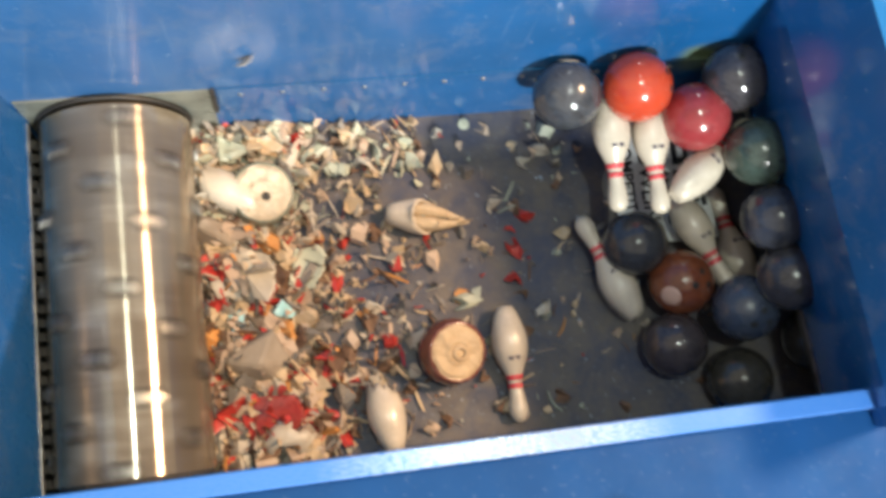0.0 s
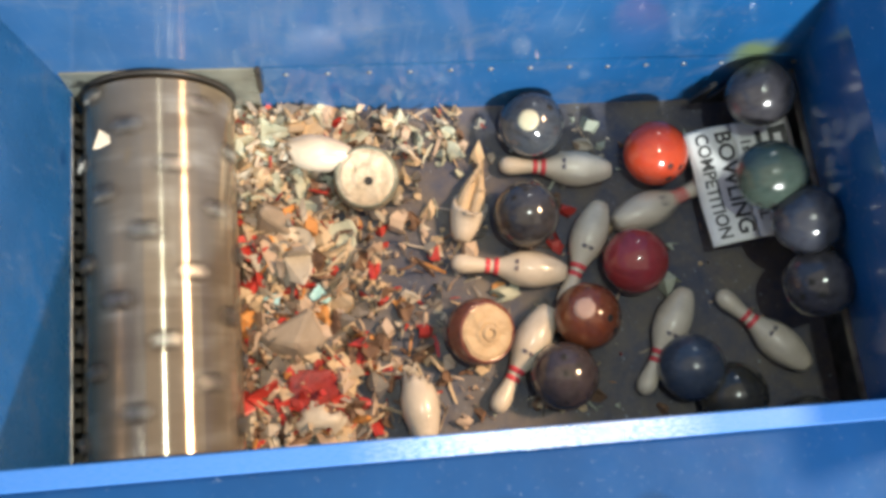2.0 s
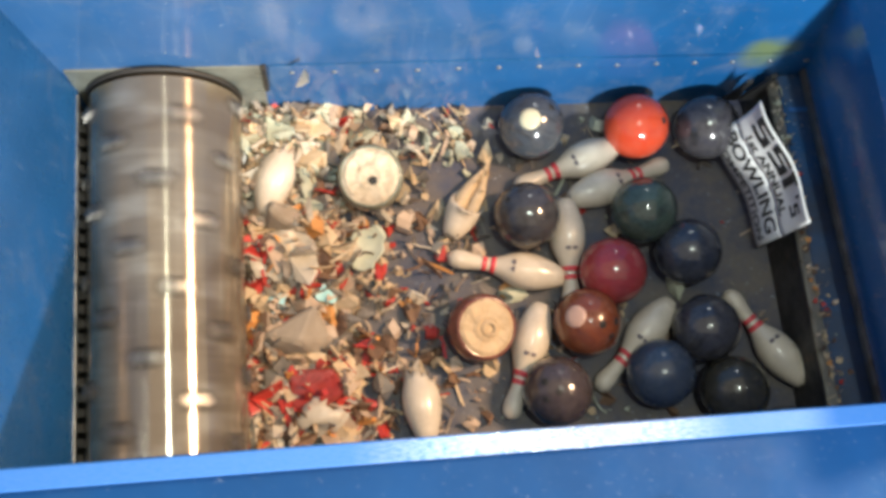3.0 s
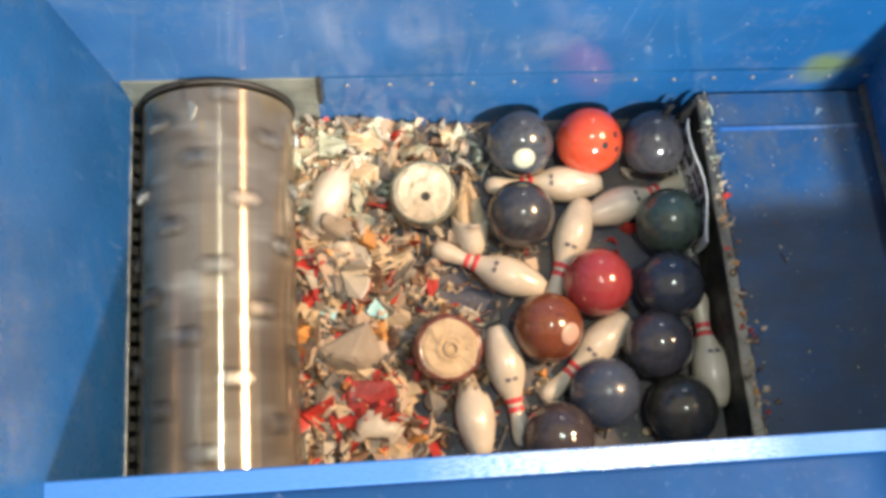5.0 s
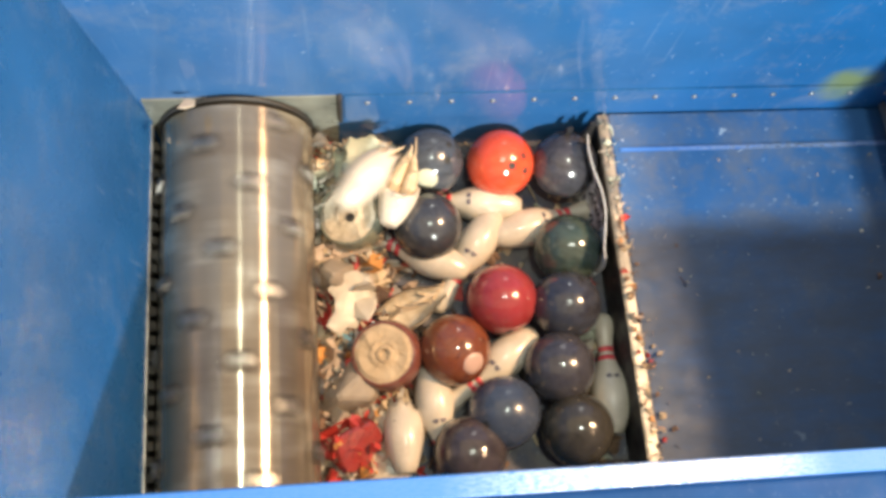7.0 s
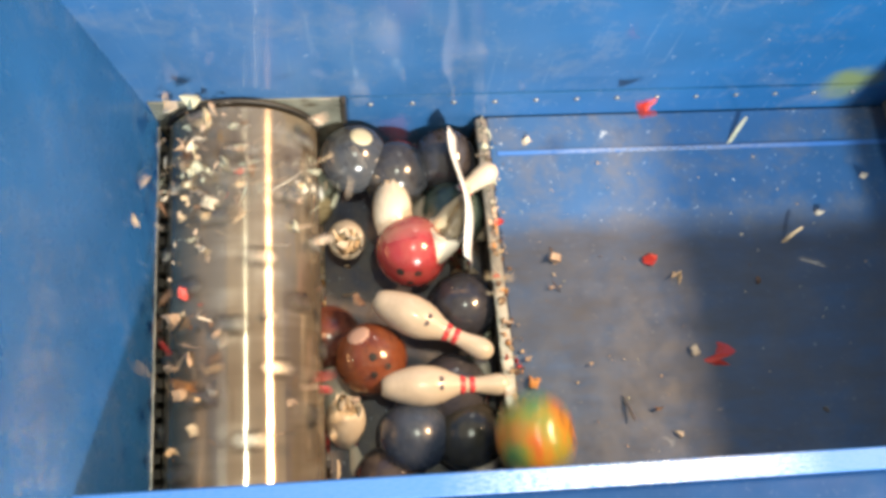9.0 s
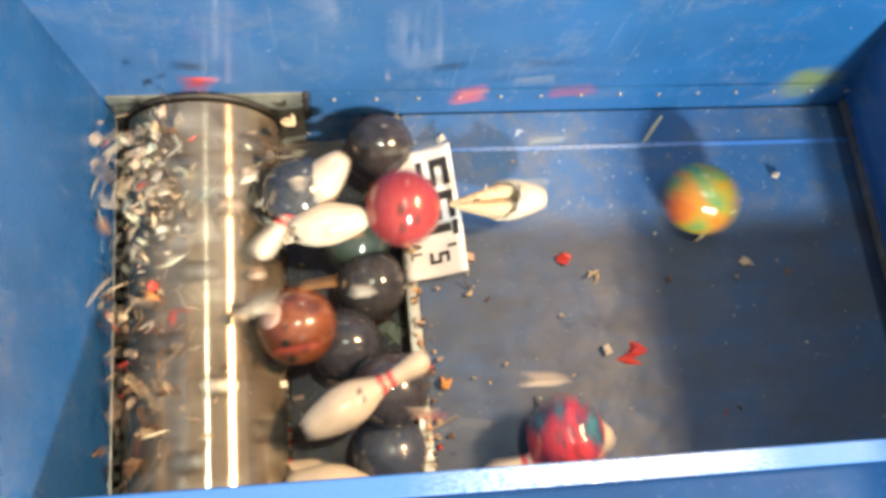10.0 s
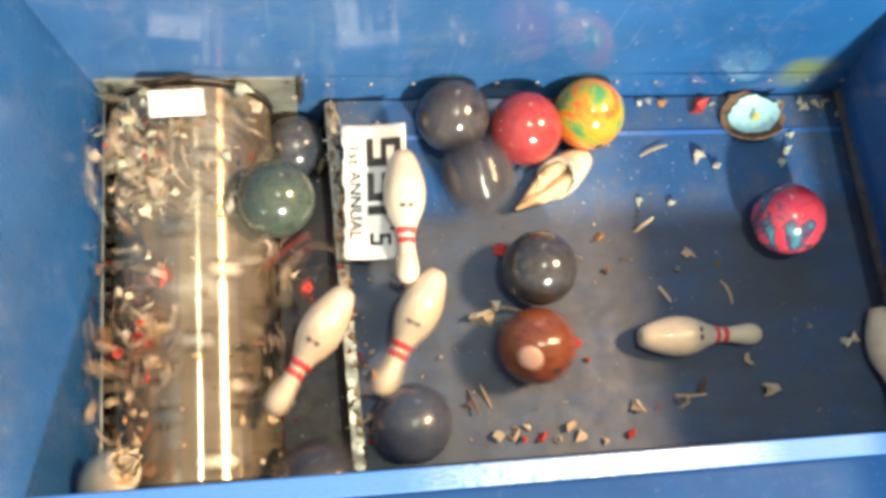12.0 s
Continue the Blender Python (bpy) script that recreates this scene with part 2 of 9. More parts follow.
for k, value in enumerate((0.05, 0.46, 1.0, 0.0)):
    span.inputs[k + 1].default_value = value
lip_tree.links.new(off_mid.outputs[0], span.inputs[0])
glint_span = span.outputs[0]
glint_fleck = mix(lip_tree, 1.0, ramp(lip_tree, rubbed, [(0.36, (0, 0, 0)), (0.56, (1, 1, 1))]), ramp(lip_tree, glint_span, [(0.0, (0.04,) * 3), (1.0, (0.9,) * 3)]), "MULTIPLY")
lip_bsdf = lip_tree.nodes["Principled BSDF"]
lip_tree.links.new(glint_fleck, lip_bsdf.inputs["Metallic"])
lip_tree.links.new(mix(lip_tree, glint_fleck, (0.018, 0.14, 0.46), (0.50, 0.58, 0.68)), lip_bsdf.inputs["Base Color"])
lip_tree.links.new(ramp(lip_tree, glint_span, [(0.0, (0.5,) * 3), (0.7, (0.24,) * 3)]), lip_bsdf.inputs["Roughness"])
SHARDS = [M_WHITE, M_WOOD, M_RED, M_ORANGE, M_GREY, M_GREEN, M_BEIGE, M_DUST, M_TEAL]


# ---- mesh helpers ----
def part(name, bm, material, parent=None, label="", smooth=False):
    me = bpy.data.meshes.new(name)
    bmesh.ops.recalc_face_normals(bm, faces=bm.faces)
    if smooth:
        for f in bm.faces:
            f.smooth = True
    bm.to_mesh(me)
    bm.free()
    for mat in material if isinstance(material, (list, tuple)) else [material]:
        me.materials.append(mat)
    ob = new(name, me)
    if parent:
        ob.parent = parent
    if label:
        tagged(ob, label)
    return ob


def thing(key, name, label, category, group="", kind=""):
    ob = new(name)
    ob.empty_display_size = 0.05
    things[key] = ob
    return tagged(ob, label, category, group, kind)


def box(bm, lo, hi, bevel=0.0):
    made = bmesh.ops.create_cube(bm, size=1)["verts"]
    c, s = (Vector(lo) + Vector(hi)) / 2, Vector(hi) - Vector(lo)
    for v in made:
        v.co = Vector((v.co.x * s.x, v.co.y * s.y, v.co.z * s.z)) + c
    if bevel:
        edges = {e for v in made for e in v.link_edges}
        bmesh.ops.bevel(bm, geom=list(edges), offset=bevel, segments=2, affect="EDGES")
    return bm


def slab(profile, x0, x1, along="x"):
    """A prism: a profile of (y, z) drawn along x, or of (x, z) along y."""
    bm = bmesh.new()
    ends = []
    for x in (x0, x1):
        ends.append([bm.verts.new((x, p, z) if along == "x" else (p, x, z)) for p, z in profile])
    n = len(profile)
    for i in range(n):
        bm.faces.new((ends[0][i], ends[0][(i + 1) % n], ends[1][(i + 1) % n], ends[1][i]))
    bm.faces.new(ends[0])
    bm.faces.new(ends[1][::-1])
    return bm


def lathe(profile, steps=32, turn=360.0, cap=False):
    """Revolves (radius, z) about z."""
    bm = bmesh.new()
    closed = turn > 359
    rings = []
    for i in range(steps if closed else steps + 1):
        a = radians(turn) * i / steps
        rings.append([bm.verts.new((r * math.cos(a), r * math.sin(a), z)) for r, z in profile])
    for i in range(steps):
        a, b = rings[i], rings[(i + 1) % len(rings)]
        for j in range(len(profile) - 1):
            bm.faces.new((a[j], b[j], b[j + 1], a[j + 1]))
    bmesh.ops.remove_doubles(bm, verts=bm.verts, dist=1e-5)
    if cap:
        edges = [e for e in bm.edges if e.is_boundary]
        bmesh.ops.contextual_create(bm, geom=edges)
    return bm


def hull(rng, size, points=9):
    """A broken lump: the hull of a few scattered points."""
    bm = bmesh.new()
    for _ in range(points):
        bm.verts.new([rng.uniform(-0.5, 0.5) * s for s in size])
    res = bmesh.ops.convex_hull(bm, input=bm.verts)
    bmesh.ops.delete(bm, geom=[g for g in res["geom_interior"] if isinstance(g, bmesh.types.BMVert)], context="VERTS")
    return bm


# ---- the hopper ----
bm = bmesh.new()
box(bm, (-1.2, -0.6, -0.26), (3.6, BACK_Y + 0.3, -0.2))
tagged(part("machine_base", bm, M_DARK), "dark steel machine base under the cutting chamber", "base", kind="structure")
bm = box(bmesh.new(), (-14, -14, -1.5), (14, 14, -1.4))
tagged(part("ground", bm, M_HALL), "grey concrete hall floor", "floor", kind="structure")

bm = box(bmesh.new(), (-0.110, 0.1, -0.03), (3.3, BACK_Y + 0.02, 0.0))
tagged(part("floor", bm, M_FLOOR), "dark blue painted steel chamber floor, scuffed", "floor", kind="structure")

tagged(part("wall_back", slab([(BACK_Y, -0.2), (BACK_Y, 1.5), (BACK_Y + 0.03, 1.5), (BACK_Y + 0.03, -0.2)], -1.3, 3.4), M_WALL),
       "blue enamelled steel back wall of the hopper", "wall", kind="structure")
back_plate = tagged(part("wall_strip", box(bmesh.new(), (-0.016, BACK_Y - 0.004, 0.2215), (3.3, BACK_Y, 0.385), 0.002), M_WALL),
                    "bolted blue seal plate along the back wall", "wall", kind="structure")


def bolt_mesh():
    bm = lathe([(0.0, 0.0055), (0.0055, 0.005), (0.0085, 0.0025), (0.009, 0.0), (0.0, 0.0)], 10)
    bmesh.ops.rotate(bm, verts=bm.verts, matrix=Euler((radians(90), 0, 0)).to_matrix())
    return bm


first = part("bolt", bolt_mesh(), M_BOLT_DULL, back_plate, smooth=True)
first.location = (0.053, BACK_Y - 0.0045, 0.336)
for i in range(1, 25):
    o = first.copy()
    scene.collection.objects.link(o)
    o.location.x = 0.053 + 0.125 * i
    if i % 5 == 3:
        o.location.z -= 0.004

# worn steel plate round the rotor's end, with the slot at its edge
bm = bmesh.new()
box(bm, (-0.588, BACK_Y - 0.006, -0.15), (-0.034, BACK_Y, 0.385), 0.002)
tagged(part("rotor_end_plate", bm, M_PLATE), "worn bare steel plate at the rotor's end", "plate", kind="structure")
bm = box(bmesh.new(), (-0.034, BACK_Y - 0.022, 0.235), (-0.020, BACK_Y, 0.392), 0.002)
tagged(part("seal_bar", bm, M_DARK), "thin dark vertical seal bar beside the rotor plate", "bar", kind="structure")

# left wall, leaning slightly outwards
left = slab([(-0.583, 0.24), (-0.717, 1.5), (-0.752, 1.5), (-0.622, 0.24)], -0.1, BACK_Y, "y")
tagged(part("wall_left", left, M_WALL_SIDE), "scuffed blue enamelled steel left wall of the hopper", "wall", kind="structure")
tagged(part("trim_left", box(bmesh.new(), (-0.590, -0.05, 0.228), (-0.580, BACK_Y - 0.02, 0.252), 0.002), M_EDGE),
       "scraped steel edge under the left wall", "trim", kind="structure")
# scraper comb under the left wall
comb = thing("comb", "stator_comb", "dark steel counter-knife comb beside the rotor", "comb", kind="structure")
cb = box(bmesh.new(), (-0.66, 0.05, -0.12), (-0.590, BACK_Y - 0.02, 0.215), 0.003)
part("comb_bar", cb, M_DARK, comb)
tooth = part("comb_tooth", slab([(-0.0, -0.02), (0.02, -0.012), (0.022, 0.006), (0.0, 0.024)], -0.012, 0.012, "y"), M_STEEL, comb)
tooth.location = (-0.591, 0.1, 0.196)
for i in range(1, 26):
    o = tooth.copy()
    scene.collection.objects.link(o)
    o.location.y = 0.1 + i * 0.042

# right wall over the ram's mouth
def askew(ob, lean):
    """Swing a plate in plan about its end at the back wall."""
    for v in ob.data.vertices:
        v.co.x += (BACK_Y - v.co.y) * lean
    return ob


tagged(askew(part("wall_right", slab([(1.703, 0.275), (1.534, 0.85), (1.534, 1.2), (1.59, 1.2), (1.59, 0.85), (1.758, 0.275)], 0.02, BACK_Y, "y"), M_WALL), 0.06),
       "blue steel right wall above the ram's mouth, in shade", "wall", kind="structure")
tagged(askew(part("trim_right", box(bmesh.new(), (1.692, 0.1, 0.25), (1.765, BACK_Y - 0.009, 0.278), 0.003), M_STEEL), 0.06),
       "worn rusty steel lower edge of the right wall", "trim", kind="structure")

# unseen plate added to stop the warm lamp reaching the floor behind the wall
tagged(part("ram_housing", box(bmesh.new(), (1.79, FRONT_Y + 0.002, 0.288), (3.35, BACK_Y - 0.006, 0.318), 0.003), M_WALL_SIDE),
       "unseen blue steel plate over the ram's bed, added to block lamp light", "cover", kind="structure")

# front wall with its turned-out lip
tagged(part("wall_front", slab([(FRONT_Y, -0.2), (FRONT_Y, LIP_Z - 0.012), (FRONT_Y - 0.02, LIP_Z - 0.012), (FRONT_Y - 0.02, -0.2)], -1.3, 3.4), M_WALL),
       "blue steel front wall of the hopper", "wall", kind="structure")
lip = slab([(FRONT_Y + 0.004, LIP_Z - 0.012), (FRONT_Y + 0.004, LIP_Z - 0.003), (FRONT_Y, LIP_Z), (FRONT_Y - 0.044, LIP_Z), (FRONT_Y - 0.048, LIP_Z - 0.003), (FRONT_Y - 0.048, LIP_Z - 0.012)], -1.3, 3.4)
tagged(part("front_lip", lip, M_LIP), "bright blue flat steel lip of the front wall, rubbed, highlight painted in", "lip", kind="structure")
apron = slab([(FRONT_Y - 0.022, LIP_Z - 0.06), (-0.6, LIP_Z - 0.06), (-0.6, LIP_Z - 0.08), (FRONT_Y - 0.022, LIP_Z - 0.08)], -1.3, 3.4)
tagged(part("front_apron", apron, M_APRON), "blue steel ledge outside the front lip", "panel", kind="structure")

# ---- the ram ----
ram = thing("ram", "pusher_ram", "blue painted steel pusher ram with a scraped leading edge", "ram")
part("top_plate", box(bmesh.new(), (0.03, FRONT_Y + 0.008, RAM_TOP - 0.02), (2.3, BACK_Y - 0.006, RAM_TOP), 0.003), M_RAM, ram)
part("front_plate", box(bmesh.new(), (0.0, FRONT_Y + 0.008, 0.006), (0.03, BACK_Y - 0.010, RAM_TOP - 0.006), 0.002), M_DARK, ram, "dark oily steel face")
part("leading_edge", box(bmesh.new(), (-0.006, FRONT_Y + 0.008, RAM_TOP - 0.018), (0.028, BACK_Y - 0.010, RAM_TOP + 0.004), 0.004), M_STEEL, ram, "scraped bare steel edge")
part("wear_strip", box(bmesh.new(), (0.05, 1.085, RAM_TOP), (2.2, 1.1, RAM_TOP + 0.005), 0.002), M_LIP, ram)


def shard(bm, rng, at, size, slot, kind):
    """One broken piece: a chip, a curl or a splinter."""
    first = len(bm.verts)
    turn = Euler([rng.uniform(0, 6.3) for _ in range(3)]).to_matrix()
    if kind == "splinter":
        n, w = 4, size * 0.11
        bend = rng.uniform(-0.5, 0.5) * size
        rings = []
        for i in range(n):
            f = i / (n - 1) - 0.5
            ww = w * (1.0 - 1.2 * abs(f)) + size * 0.02
            c = Vector((f * size * 1.6, bend * (f * f) * 2, 0))
            rings.append([bm.verts.new(Vector(at) + turn @ (c + Vector((0, ww * a, ww * 0.6 * b)))) for a, b in ((1, 0), (-0.5, 0.8), (-0.6, -0.7))])
        faces = []
        for a, b in zip(rings, rings[1:]):
            for j in range(3):
                faces.append(bm.faces.new((a[j], a[(j + 1) % 3], b[(j + 1) % 3], b[j])))
        faces += [bm.faces.new(rings[0]), bm.faces.new(rings[-1][::-1])]
    else:
        n = rng.randint(6, 9)
        thick = size * (rng.uniform(0.06, 0.14) if kind == "chip" else rng.uniform(0.3, 0.6))
        curl = rng.uniform(0.3, 1.7)
        ph = rng.uniform(0, 6.3)
        top, bot = [], []
        for i in range(n):
            a = ph + 6.283 * (i + rng.uniform(-0.3, 0.3)) / n
            r = size * (rng.uniform(0.2, 0.66) if size < 0.05 else rng.uniform(0.34, 0.6))
            p = Vector((r * math.cos(a), r * math.sin(a) * 0.8, 0))
            p.z = curl * p.x * p.x / size * 2
            top.append(bm.verts.new(Vector(at) + turn @ (p + Vector((0, 0, thick / 2)))))
            bot.append(bm.verts.new(Vector(at) + turn @ (p * rng.uniform(0.75, 1.0) - Vector((0, 0, thick / 2)))))
        faces = [bm.faces.new(top), bm.faces.new(bot[::-1])]
        for i in range(n):
            faces.append(bm.faces.new((top[i], bot[i], bot[(i + 1) % n], top[(i + 1) % n])))
    for f in faces:
        f.material_index = slot
    return first


def pick(rng, weights):
    total, x = sum(w for _, w in weights), rng.random()
    for k, w in weights:
        x -= w / total
        if x <= 0:
            return k
    return weights[-1][0]


# paler, greener back mix, warmer front mix: lamp tint partly put into the colours
WHITE_MIX = [(0, 3), (5, 3.8), (1, 2.6), (6, 3), (2, 0.4), (4, 2.6), (7, 1)]
RED_MIX = [(2, 2.1), (3, 1.2), (1, 4.0), (0, 2.6), (6, 4.4), (4, 2.6), (7, 3.2), (8, 0.04)]

for plate in ram.children:
    askew(plate, 0.03)

# crumbs caught along the ram's leading edge
rng = random.Random(5)
bm = bmesh.new()
for i in range(170):
    y = rng.uniform(0.15, 1.2)
    x = abs(rng.gauss(0.012, 0.018)) + (rng.random() ** 3 * 0.07 if y < 0.6 else 0.0) + (BACK_Y - y) * 0.03
    shard(bm, rng, (x, y, RAM_TOP + 0.006 + rng.uniform(0, 0.008)), rng.uniform(0.008, 0.028), pick(rng, [(0, 1), (5, 3), (4, 3), (6, 1)] if y > 0.9 else [(7, 3), (1, 2), (3, 1), (6, 2), (2, 0.5)]), rng.choice(("chip", "splinter", "lump")))
tagged(part("crumb_layer", bm, SHARDS, ram, "pale and brown crumbs along the edge"), kind="stuff")
bm = bmesh.new()
for i in range(90):
    shard(bm, rng, (0.05 + 1.4 * rng.random() ** 1.4, rng.uniform(0.15, 1.07), RAM_TOP + 0.003), rng.uniform(0.004, 0.011), rng.choice((0, 1, 5, 6, 6, 7)), rng.choice(("chip", "lump", "splinter")))
tagged(part("grit", bm, SHARDS, ram, "fine pale grit on the deck"), kind="stuff")

# ---- the rotor ----
rotor = thing("rotor", "shredder_rotor", "bright spinning steel shredder rotor with small knives", "rotor")
body = lathe([(0.0, -0.545), (ROTOR_R - 0.02, -0.545), (ROTOR_R, -0.53), (ROTOR_R, 0.53), (ROTOR_R - 0.02, 0.545), (0.0, 0.545)], 96)
drum = part("drum", body, M_ROTOR, rotor, smooth=True)
drum.data.set_sharp_from_angle(angle=radians(35))
drum.rotation_euler = (radians(90), 0, 0)
ring = part("end_ring", lathe([(ROTOR_R - 0.01, 0.0), (ROTOR_R + 0.007, 0.0), (ROTOR_R + 0.007, 0.008), (ROTOR_R - 0.01, 0.008)], 96), M_DARK, rotor, "dark steel ring at the rotor's end", True)
ring.matrix_basis = Matrix.Translation((0, 0.553, 0)) @ Matrix.Rotation(radians(90), 4, "X")
knife_bm = bmesh.new()
box(knife_bm, (-0.015, -0.018, -0.02), (0.015, 0.018, 0.014), 0.003)
bmesh.ops.rotate(knife_bm, verts=knife_bm.verts, matrix=Euler((0, 0, radians(45))).to_matrix())
knife = part("knife", knife_bm, M_EDGE, rotor, "square steel cutter")
seat_bm = lathe([(0.0, -0.01), (0.034, -0.01), (0.034, 0.002), (0.03, 0.004), (0.0, 0.004)], 12)
seat = part("knife_seat", seat_bm, M_DARK, rotor, "dark welded cutter seat")
for i in range(44):
    a = radians(i * 137.5)
    y = -0.51 + 1.02 * i / 43
    for src, first in ((knife, i == 0), (seat, i == 0)):
        o = src
        if not first:
            o = src.copy()
            scene.collection.objects.link(o)
        r = ROTOR_R + 0.001
        o.matrix_basis = Matrix.Translation((r * math.sin(a), y, r * math.cos(a))) @ Matrix.Rotation(a, 4, "Y")


# ---- bowling balls ----
def bowling_ball(key, material, label, plug=None, holes=True, plug_size=0.034):
    b = thing(key, "bowling_ball", label, "bowling ball", "bowling balls in the hopper")
    bm = bmesh.new()
    bmesh.ops.create_uvsphere(bm, u_segments=48, v_segments=32, radius=0.108)
    shell = part("ball_shell", bm, material, b, smooth=True)
    if plug:
        s = plug_size
        p = lathe([(0.0, 0.1085), (s * 0.6, 0.1085 - s * s * 0.36 / 0.216), (s, 0.1088 - s * s / 0.216), (s + 0.001, 0.106 - s * s / 0.216), (0.0, 0.1)], 24)
        part("plug", p, plug, shell, smooth=True)
    if holes:
        for ang, az, r in ((74, 20, 0.0105), (74, 46, 0.0105), (48, 33, 0.012)):
            h = lathe([(0.0, 0.1078), (r * 0.9, 0.1079), (r, 0.1074), (r + 0.0012, 0.1062), (0.0, 0.1)], 16)
            o = part("finger_hole", h, M_HOLE, shell, smooth=True)
            o.rotation_euler = (0, radians(ang), radians(az))
    return b


def tones(*cols):
    n = len(cols)
    return [(0.28 + 0.44 * i / max(1, n - 1), c) for i, c in enumerate(cols)]


BALLS = (
    ("blue_ball_plug", tones((0.019, 0.021, 0.043), (0.051, 0.055, 0.099), (0.012, 0.012, 0.020)), 9, "dark blue swirled bowling ball with an ivory plug", M_PLUG_PALE),
    ("orange_ball", tones((0.58, 0.045, 0.014), (0.66, 0.065, 0.02), (0.52, 0.035, 0.012)), 4, "glossy orange-red bowling ball with finger holes", None),
    ("red_ball", tones((0.27, 0.014, 0.020), (0.36, 0.034, 0.040), (0.22, 0.010, 0.017)), 5, "crimson red marbled bowling ball", None),
    ("purple_ball", tones((0.015, 0.013, 0.025), (0.052, 0.042, 0.073), (0.007, 0.007, 0.013)), 8, "blackish purple bowling ball with faint swirls", None),
    ("green_ball", tones((0.013, 0.026, 0.021), (0.044, 0.075, 0.061), (0.008, 0.016, 0.013)), 11, "dark green marbled bowling ball", None),
    ("navy_ball", tones((0.012, 0.012, 0.022), (0.037, 0.035, 0.061), (0.013, 0.010, 0.016)), 8, "navy and plum speckled bowling ball", None),
    ("brown_ball", tones((0.11, 0.022, 0.010), (0.22, 0.052, 0.015), (0.065, 0.012, 0.008)), 7, "amber brown bowling ball with a pink plug", M_PLUG),
    ("slate_ball", tones((0.026, 0.042, 0.078), (0.040, 0.060, 0.100), (0.018, 0.030, 0.055)), 4, "matt slate blue bowling ball", None),
    ("dark_blue_ball", tones((0.013, 0.015, 0.029), (0.028, 0.035, 0.055), (0.008, 0.009, 0.017)), 7, "very dark blue bowling ball", None),
    ("violet_ball", tones((0.016, 0.014, 0.029), (0.049, 0.042, 0.076), (0.009, 0.008, 0.015)), 10, "dark violet swirled bowling ball", None),
    ("plum_ball", tones((0.023, 0.015, 0.025), (0.056, 0.036, 0.056), (0.012, 0.009, 0.016)), 9, "plum coloured swirled bowling ball", None),
    ("black_ball", tones((0.012, 0.012, 0.012), (0.03, 0.028, 0.022), (0.008, 0.008, 0.008)), 6, "glossy black bowling ball", None),
    ("grey_ball", tones((0.02, 0.022, 0.024), (0.05, 0.05, 0.05), (0.014, 0.014, 0.016)), 6, "charcoal grey bowling ball", None),
    ("rainbow_ball", [(0.32, (0.55, 0.05, 0.02)), (0.42, (0.58, 0.2, 0.02)), (0.49, (0.33, 0.30, 0.03)), (0.56, (0.05, 0.26, 0.08)), (0.68, (0.02, 0.22, 0.24))], 3.6, "yellow, green and orange swirled bowling ball", None),
    ("cherry_ball", [(0.36, (0.56, 0.02, 0.05)), (0.47, (0.62, 0.05, 0.09)), (0.55, (0.03, 0.03, 0.09)), (0.64, (0.04, 0.22, 0.30))], 4.5, "cherry red and blue swirled bowling ball", None),
)
for key, stops, scale, label, plug in BALLS:
    if key in ("purple_ball", "navy_ball", "violet_ball", "plum_ball", "blue_ball_plug"):
        stops = [(at, (c[0] * 0.85, c[1], c[2] * 0.74)) for at, c in stops]
    bowling_ball(key, swirl(key, stops, scale, 0.2 if key == "slate_ball" else 0.1), label, plug)


def cut_ball(key, shell, core, label, height, hole):
    """A ball cut flat, its core bared."""
    b = thing(key, "cut_bowling_ball", label, "bowling ball", "cut bowling balls")
    prof = [(0.0, -0.108)]
    for i in range(1, 17):
        a = math.pi * i / 20
        z = -0.108 * math.cos(a)
        if z < height:
            prof.append((0.108 * math.sin(a), z))
    r = math.sqrt(0.108 ** 2 - height ** 2)
    prof.append((r, height))
    prof.append((r - 0.006, height - 0.002))
    part("ball_shell", lathe(prof, 40), shell, b, smooth=True)
    rg = random.Random(key)
    face = lathe([(r - 0.004, height - 0.004), (r * 0.8, height + 0.003), (r * 0.5, height + 0.001), (r * 0.36, height + 0.006), (r * 0.2, height + 0.002), (0.0, height + 0.004)], 28)
    seed_at = Vector((len(key), height * 40, 1.0))
    for v in face.verts:
        rr = math.hypot(v.co.x, v.co.y)
        wob = noise.noise(v.co * 26 + seed_at)
        v.co.z += 0.007 * wob + rg.uniform(-0.0015, 0.0015)
        if rr > r * 0.7:
            k = 1.0 + (0.34 if hole else 0.16) * min(0.0, noise.noise(v.co * 9 + seed_at) * 2)
            v.co.x, v.co.y = v.co.x * k, v.co.y * k
    part("bared_core", face, core, b, "rough bared core")
    if hole:
        h = lathe([(0.0, height + 0.006), (0.012, height + 0.0065), (0.014, height + 0.002), (0.0, height - 0.004)], 14)
        o = part("finger_hole", h, M_HOLE, b)
        o.location = (0.008, -0.014, 0)
    else:
        o = part("core_boss", lathe([(0.012, height), (0.017, height + 0.011), (0.024, height + 0.009), (0.030, height)], 20), core, b)
        o.location = (0.006, -0.004, 0)


cut_ball("cut_ball_tan", swirl("maroon_shell", tones((0.10, 0.02, 0.02), (0.2, 0.05, 0.03), (0.06, 0.015, 0.015)), 8), M_CORE, "maroon bowling ball sliced flat to its tan core", 0.055, False)
cut_ball("cut_ball_pale", swirl("grey_green_shell", tones((0.10, 0.11, 0.08), (0.22, 0.23, 0.17), (0.06, 0.06, 0.05)), 8), M_PALE, "grey bowling ball sliced flat to its pale core", 0.050, True)

# ---- bowling pins ----
INCH = 0.0254
